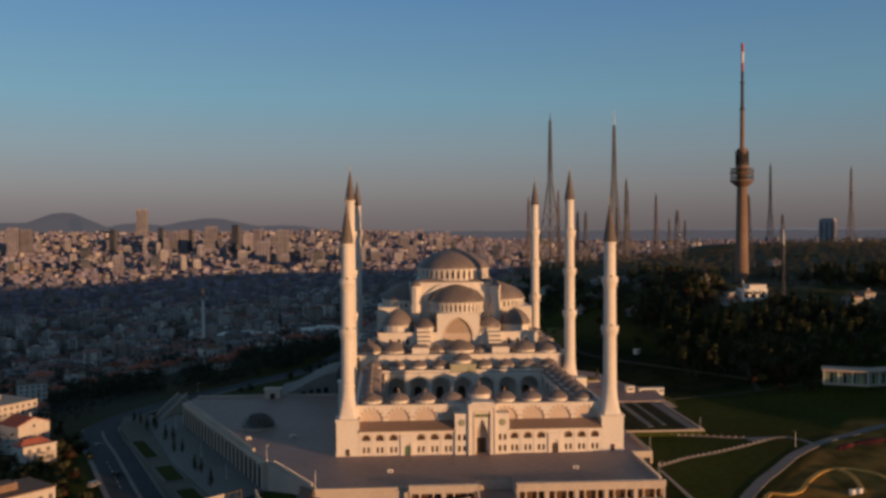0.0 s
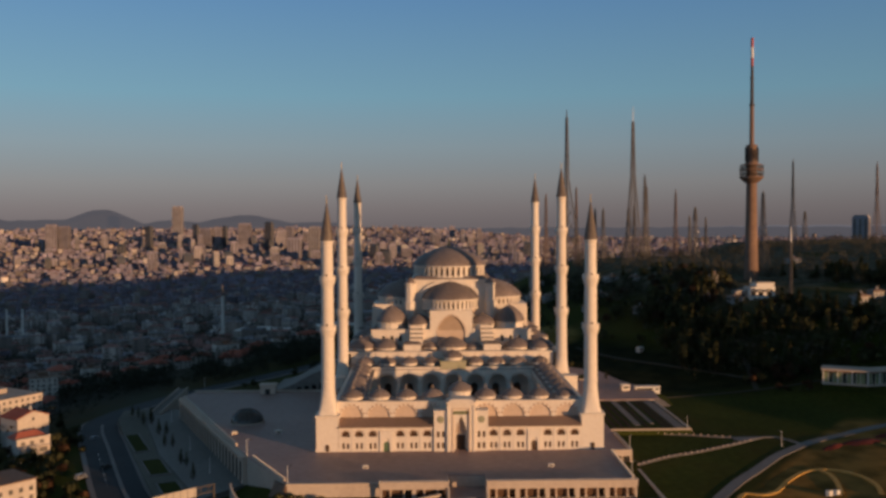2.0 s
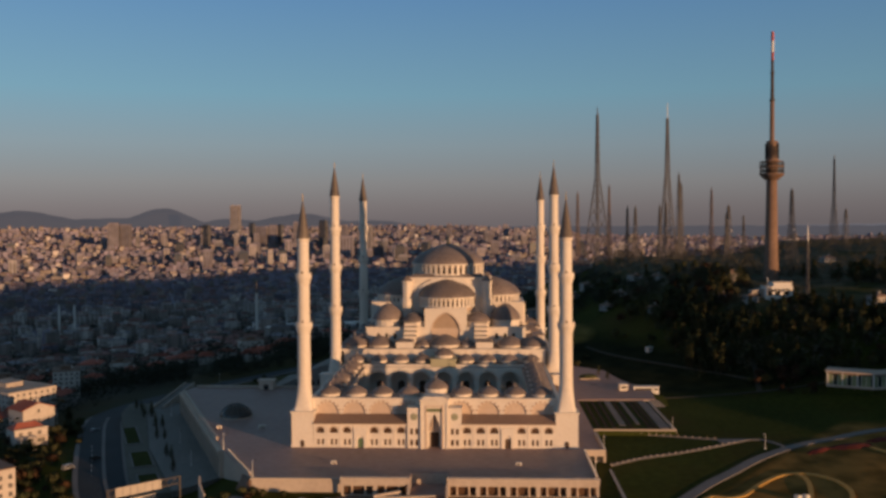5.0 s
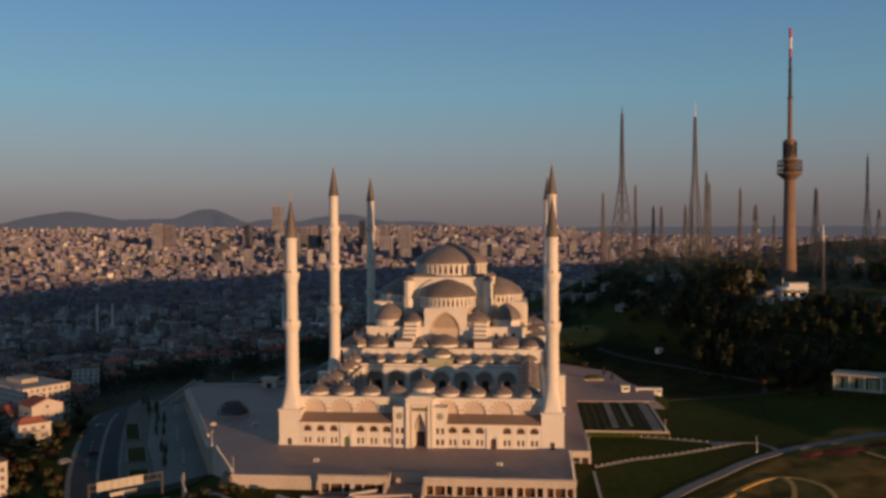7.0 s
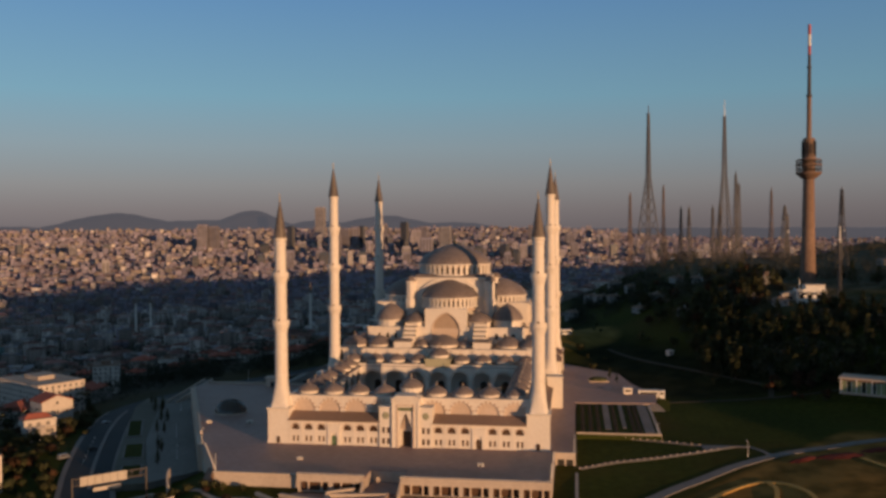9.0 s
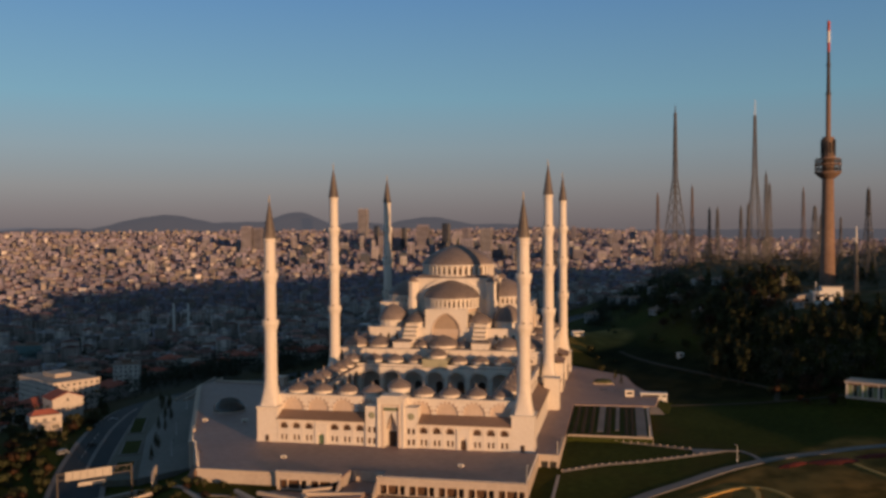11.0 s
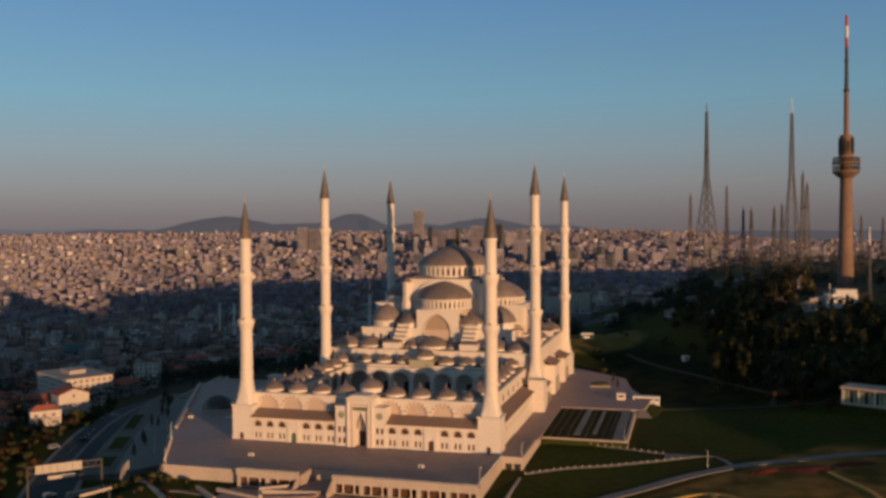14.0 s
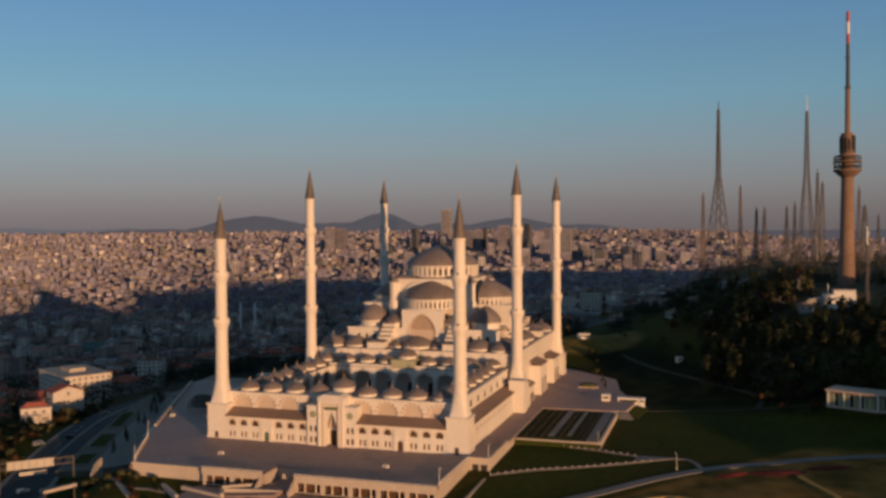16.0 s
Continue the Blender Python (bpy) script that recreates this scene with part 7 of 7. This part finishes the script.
for x, y, dd in near[:290]:
    q = PROTO[int(rt_.integers(len(PROTO)))]
    s = float(rt_.uniform(0.9, 1.25))
    copy_thing(q, pose(x, y, float(height(x, y)), 0, 0, float(rt_.choice([15, 105, 20, 110, -10, 80, 40]) + rt_.normal(0, 6))) @ Matrix.Diagonal((s, s, float(rt_.uniform(0.85, 1.15)), 1)))
for q in PROTO:
    for o_ in (q, *q.children_recursive):
        bpy.data.objects.remove(o_, do_unlink=True)

# the town beyond, past counting: walls, roofs and windows in joined meshes
WALLS = {"town": ([], []), "old": ([], []), "pale": ([], [])}
RV, RF_, DV, DF, GV, GF = [], [], [], [], [], []


def far_block(x, y, z, w, l, h, rz, roof, panes, wall):
    c, s = math.cos(rz), math.sin(rz)
    P = lambda u, v: (x + u * c - v * s, y + u * s + v * c)  # noqa: E731
    wv, wf = WALLS[wall]

    def block(u0, v0, u1, v1, z0, z1, top):
        k = len(wv)
        q_ = [P(u0, v0), P(u1, v0), P(u1, v1), P(u0, v1)]
        wv.extend([(*p, z0) for p in q_] + [(*p, z1) for p in q_])
        wf.extend([(k, k + 1, k + 5, k + 4), (k + 1, k + 2, k + 6, k + 5), (k + 2, k + 3, k + 7, k + 6), (k + 3, k, k + 4, k + 7)])
        if top:
            wf.append((k + 4, k + 5, k + 6, k + 7))

    block(-w / 2, -l / 2, w / 2, l / 2, z - 8, z + h, False)
    o = 0.5
    q = [P(-w / 2 - o, -l / 2 - o), P(w / 2 + o, -l / 2 - o), P(w / 2 + o, l / 2 + o), P(-w / 2 - o, l / 2 + o)]
    if roof == "hip":
        k, rd = len(RV), max(0.3, (w - l) / 2)
        RV.extend([(*p, z + h) for p in q] + [(*P(-rd, 0), z + h + l * 0.2), (*P(rd, 0), z + h + l * 0.2)])
        RF_.extend([(k, k + 1, k + 5, k + 4), (k + 1, k + 2, k + 5), (k + 2, k + 3, k + 4, k + 5), (k + 3, k, k + 4)])
    else:
        gv, gf = (GV, GF) if roof == "flat" else (RV, RF_)
        k = len(gv)
        gv.extend([(*p, z + h) for p in q] + [(*p, z + h + 0.7) for p in q])
        gf.extend([(k + 4, k + 5, k + 6, k + 7), (k, k + 1, k + 5, k + 4), (k + 1, k + 2, k + 6, k + 5), (k + 2, k + 3, k + 7, k + 6), (k + 3, k, k + 4, k + 7)])
        if panes:
            block(-w * 0.2, -l * 0.2, w * 0.12, l * 0.15, z + h + 0.7, z + h + 3.0, True)
    if panes == 1:                # a bay that stands forward, with balconies' shade beside it
        block(-w * 0.12, -l / 2 - 1.2, w * 0.2, -l / 2, z + 2.5, z + h, True)
    floors = max(1, int(h / 3.0))
    for (u0, v0), (u1, v1), n_ in (((-w / 2, -l / 2 - 0.08), (w / 2, -l / 2 - 0.08), max(2, int(w / 3.6))), ((w / 2 + 0.08, -l / 2), (w / 2 + 0.08, l / 2), max(2, int(l / 3.6)))):
        if panes == 0:
            break
        spans = [((i + 0.28) / n_, (i + 0.72) / n_) for i in range(n_)] if panes == 1 else [(0.1, 0.44), (0.56, 0.9)]
        for t0, t1 in spans:
            a_, b_ = P(u0 + (u1 - u0) * t0, v0 + (v1 - v0) * t0), P(u0 + (u1 - u0) * t1, v0 + (v1 - v0) * t1)
            for j in range(floors):
                k2, zw = len(DV), z + 1.0 + 3.0 * j
                DV.extend([(*a_, zw), (*b_, zw), (*b_, zw + 1.5), (*a_, zw + 1.5)])
                DF.append((k2, k2 + 1, k2 + 2, k2 + 3))


FZ = height(np.array([p[0] for p in far_list]), np.array([p[1] for p in far_list])).tolist()
for (x, y, dd), z_ in zip(far_list, FZ):
    patch_ = noise.noise((x / 260, y / 260, 3.0))
    high = rt_.uniform() < (0.10 if dd < 1100 else 0.34 if dd < 1600 else 0.80) + 0.2 * patch_
    face = math.atan2(40 - x, y + 310)
    turn = face + radians(14 * noise.noise((x / 300, y / 300, 9.0)) + float(rt_.normal(-8, 12)))
    if high:
        h = float(rt_.choice([9.5, 12.5, 12.5, 15.5, 18.5, 21.5] if dd < 1900 else [7.5, 9.0, 10.5, 12.0, 12.0, 14.0, 17.0, 21.0]))
        w, l = float(rt_.uniform(12, 20)), float(rt_.uniform(11, 15))
        if dd > 1900:
            w, l = float(rt_.choice([11.0, 13.0, 15.0, 18.0, 26.0])), float(rt_.uniform(10, 14))
            h *= 1.12 if w < 12.5 else 0.72 if w > 20 else 1.0
        roof = ("hip", "flat", "tile")[int(rt_.choice([0, 0, 1, 1, 1, 2]))]
    elif rt_.uniform() < 0.045:
        h, w, l, roof = float(rt_.uniform(6, 9)), float(rt_.uniform(28, 46)), float(rt_.uniform(16, 24)), "flat"      # halls and workshops
    else:
        h, w, l, roof = float(rt_.choice([4.2, 5.4, 6.0, 7.2, 8.6])), float(rt_.choice([11, 13, 15, 18, 24])), float(rt_.uniform(9.5, 13.5)), "hip" if rt_.uniform() < 0.84 else "flat"
    if not high and rt_.uniform() < 0.3:
        turn += math.pi / 2
    # pale walls lift the shaded belt; beyond 1850 m most walls are haze-tinted
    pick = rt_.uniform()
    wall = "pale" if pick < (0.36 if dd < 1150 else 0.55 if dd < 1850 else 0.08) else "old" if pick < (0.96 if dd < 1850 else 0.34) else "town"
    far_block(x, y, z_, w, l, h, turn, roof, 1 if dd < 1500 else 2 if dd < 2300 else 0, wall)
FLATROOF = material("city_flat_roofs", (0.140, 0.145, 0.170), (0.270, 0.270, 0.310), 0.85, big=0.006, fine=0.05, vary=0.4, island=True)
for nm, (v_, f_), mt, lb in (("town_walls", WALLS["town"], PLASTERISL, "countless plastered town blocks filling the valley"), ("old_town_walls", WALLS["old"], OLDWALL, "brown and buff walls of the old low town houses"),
                             ("pale_town_walls", WALLS["pale"], PALEISL, "white and cream walls of town houses, commoner in the shaded belt"), ("town_roofs", (RV, RF_), REDTILEISL, "brown and red roofs of the town"),
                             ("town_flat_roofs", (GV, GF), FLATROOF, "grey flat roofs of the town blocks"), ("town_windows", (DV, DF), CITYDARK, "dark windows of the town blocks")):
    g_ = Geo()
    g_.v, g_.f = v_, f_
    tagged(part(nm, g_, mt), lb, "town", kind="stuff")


# towers of the far business district
def skyscraper(x, y, w, l, top, rz, mat):
    z = float(height(x, y))
    t = thing("skyscraper", "far high-rise tower above the town", "skyscraper", "towers of the far district", at=(x, y, z - 10), rz=rz)
    h = max(24.0, top - z + 10)
    part("shaft", Geo().box(-w / 2, -l / 2, 0, w / 2, l / 2, h), mat, t)
    part("crown", Geo().box(-w * 0.42, -l * 0.42, h, w * 0.42, l * 0.42, h + 4), mat, t)
    b = Geo()
    n_ = max(2, int(w / 9))
    for k in range(n_):
        b.box(-w / 2 + w * (k + 0.3) / n_, -l / 2 - 0.3, 6, -w / 2 + w * (k + 0.7) / n_, -l / 2 + 0.1, h - 4)
        b.box(w / 2 - 0.1, -l / 2 + l * (k + 0.3) / n_, 6, w / 2 + 0.3, -l / 2 + l * (k + 0.7) / n_, h - 4)
    tagged(part("glazing", b, CITYDARK, t), kind="stuff")


# cladding tones with the bluish cast of haze mixed in
PINK = material("tower_hazed_rose", (0.188, 0.178, 0.226), (0.264, 0.248, 0.306), 0.7, fine=0.05, vary=0.25)
PALE = material("tower_hazed_pale", (0.250, 0.240, 0.270), (0.340, 0.326, 0.356), 0.7, fine=0.05, vary=0.2)
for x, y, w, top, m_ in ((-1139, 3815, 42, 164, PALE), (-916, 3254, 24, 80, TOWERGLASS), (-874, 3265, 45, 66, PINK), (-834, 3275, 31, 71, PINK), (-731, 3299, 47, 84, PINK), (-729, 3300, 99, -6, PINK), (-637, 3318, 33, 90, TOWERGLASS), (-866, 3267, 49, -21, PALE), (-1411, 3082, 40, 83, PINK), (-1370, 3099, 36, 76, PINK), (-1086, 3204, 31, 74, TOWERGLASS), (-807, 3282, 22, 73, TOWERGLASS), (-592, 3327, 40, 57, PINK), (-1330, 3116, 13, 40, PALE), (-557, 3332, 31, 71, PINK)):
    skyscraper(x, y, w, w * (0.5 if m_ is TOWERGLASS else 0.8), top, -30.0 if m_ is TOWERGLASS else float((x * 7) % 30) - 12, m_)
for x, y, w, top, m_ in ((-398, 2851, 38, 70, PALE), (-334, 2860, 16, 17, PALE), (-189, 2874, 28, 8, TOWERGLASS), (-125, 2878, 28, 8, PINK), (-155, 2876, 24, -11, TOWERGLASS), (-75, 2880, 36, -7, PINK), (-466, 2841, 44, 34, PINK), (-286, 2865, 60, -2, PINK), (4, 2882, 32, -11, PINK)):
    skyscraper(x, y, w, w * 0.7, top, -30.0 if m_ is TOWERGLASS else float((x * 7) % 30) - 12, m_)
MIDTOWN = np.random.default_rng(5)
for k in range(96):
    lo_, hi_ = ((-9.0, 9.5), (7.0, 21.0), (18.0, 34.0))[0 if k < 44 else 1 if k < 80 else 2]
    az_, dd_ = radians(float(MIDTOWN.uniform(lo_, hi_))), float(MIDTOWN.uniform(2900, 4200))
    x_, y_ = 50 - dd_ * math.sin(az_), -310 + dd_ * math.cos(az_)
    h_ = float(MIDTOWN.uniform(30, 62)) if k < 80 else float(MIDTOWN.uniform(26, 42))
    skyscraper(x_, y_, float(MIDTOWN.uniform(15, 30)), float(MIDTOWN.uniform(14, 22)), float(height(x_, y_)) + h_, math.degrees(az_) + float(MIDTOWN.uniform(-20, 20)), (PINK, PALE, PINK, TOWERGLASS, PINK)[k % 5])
skyscraper(872, 1474, 32, 12, 91, -44, PALE)

# minarets of town mosques
def town_minaret(x, y, top, label):
    z = float(height(x, y))
    tm = thing("town_minaret", label, "minaret", "minarets in the valley", at=(x, y, z))
    ht = top - z
    part("shaft", Geo().lathe([(2.2, -1), (2.2, 6), (1.6, 8), (1.4, ht * 0.8)], 14), WHITEPAINT, tm, smooth=True)
    part("balcony", Geo().lathe([(1.4, ht * 0.6), (2.0, ht * 0.63), (2.0, ht * 0.66), (1.4, ht * 0.67)], 14), WHITEPAINT, tm)
    part("cap", Geo().lathe([(1.6, ht * 0.8), (0.1, ht)], 14), CONE, tm)


town_minaret(-224, 623, 20.0, "slender white minaret of a small mosque in the valley")
town_minaret(-631, 1018, -29.0, "small white minaret among the town roofs")
town_minaret(-621, 1048, -32.0, "small white minaret among the town roofs")

# far hills closing the view, on an arc round the plateau
def ridge(name, peaks, rad, base, label, mat):
    az = np.linspace(-40, 52, 320)          # degrees to the left of straight ahead
    prof_ = np.full(az.shape, base, float)
    for c0, w, h in peaks:
        prof_ = np.maximum(prof_, base + (h - base) * np.exp(-(((az - c0) / w) ** 2)))
    prof_ += 1.6 * np.sin(az * 2.3) + 1.0 * np.sin(az * 5.1 + 1)
    vs, fs = [], []
    for a, p in zip(np.radians(az), prof_):
        for r_, z_ in ((rad - 90, -80), (rad - 40, p - 25), (rad, p), (rad + 30, -80)):
            vs.append((50 - r_ * math.sin(a), -310 + r_ * math.cos(a), float(z_)))
    for i in range(len(az) - 1):
        fs += [(4 * i + j, 4 * i + 4 + j, 4 * i + 5 + j, 4 * i + 1 + j) for j in range(3)]
    tagged(part(name, Geo().add(vs, fs), mat, smooth=True), label, "hills", kind="structure")


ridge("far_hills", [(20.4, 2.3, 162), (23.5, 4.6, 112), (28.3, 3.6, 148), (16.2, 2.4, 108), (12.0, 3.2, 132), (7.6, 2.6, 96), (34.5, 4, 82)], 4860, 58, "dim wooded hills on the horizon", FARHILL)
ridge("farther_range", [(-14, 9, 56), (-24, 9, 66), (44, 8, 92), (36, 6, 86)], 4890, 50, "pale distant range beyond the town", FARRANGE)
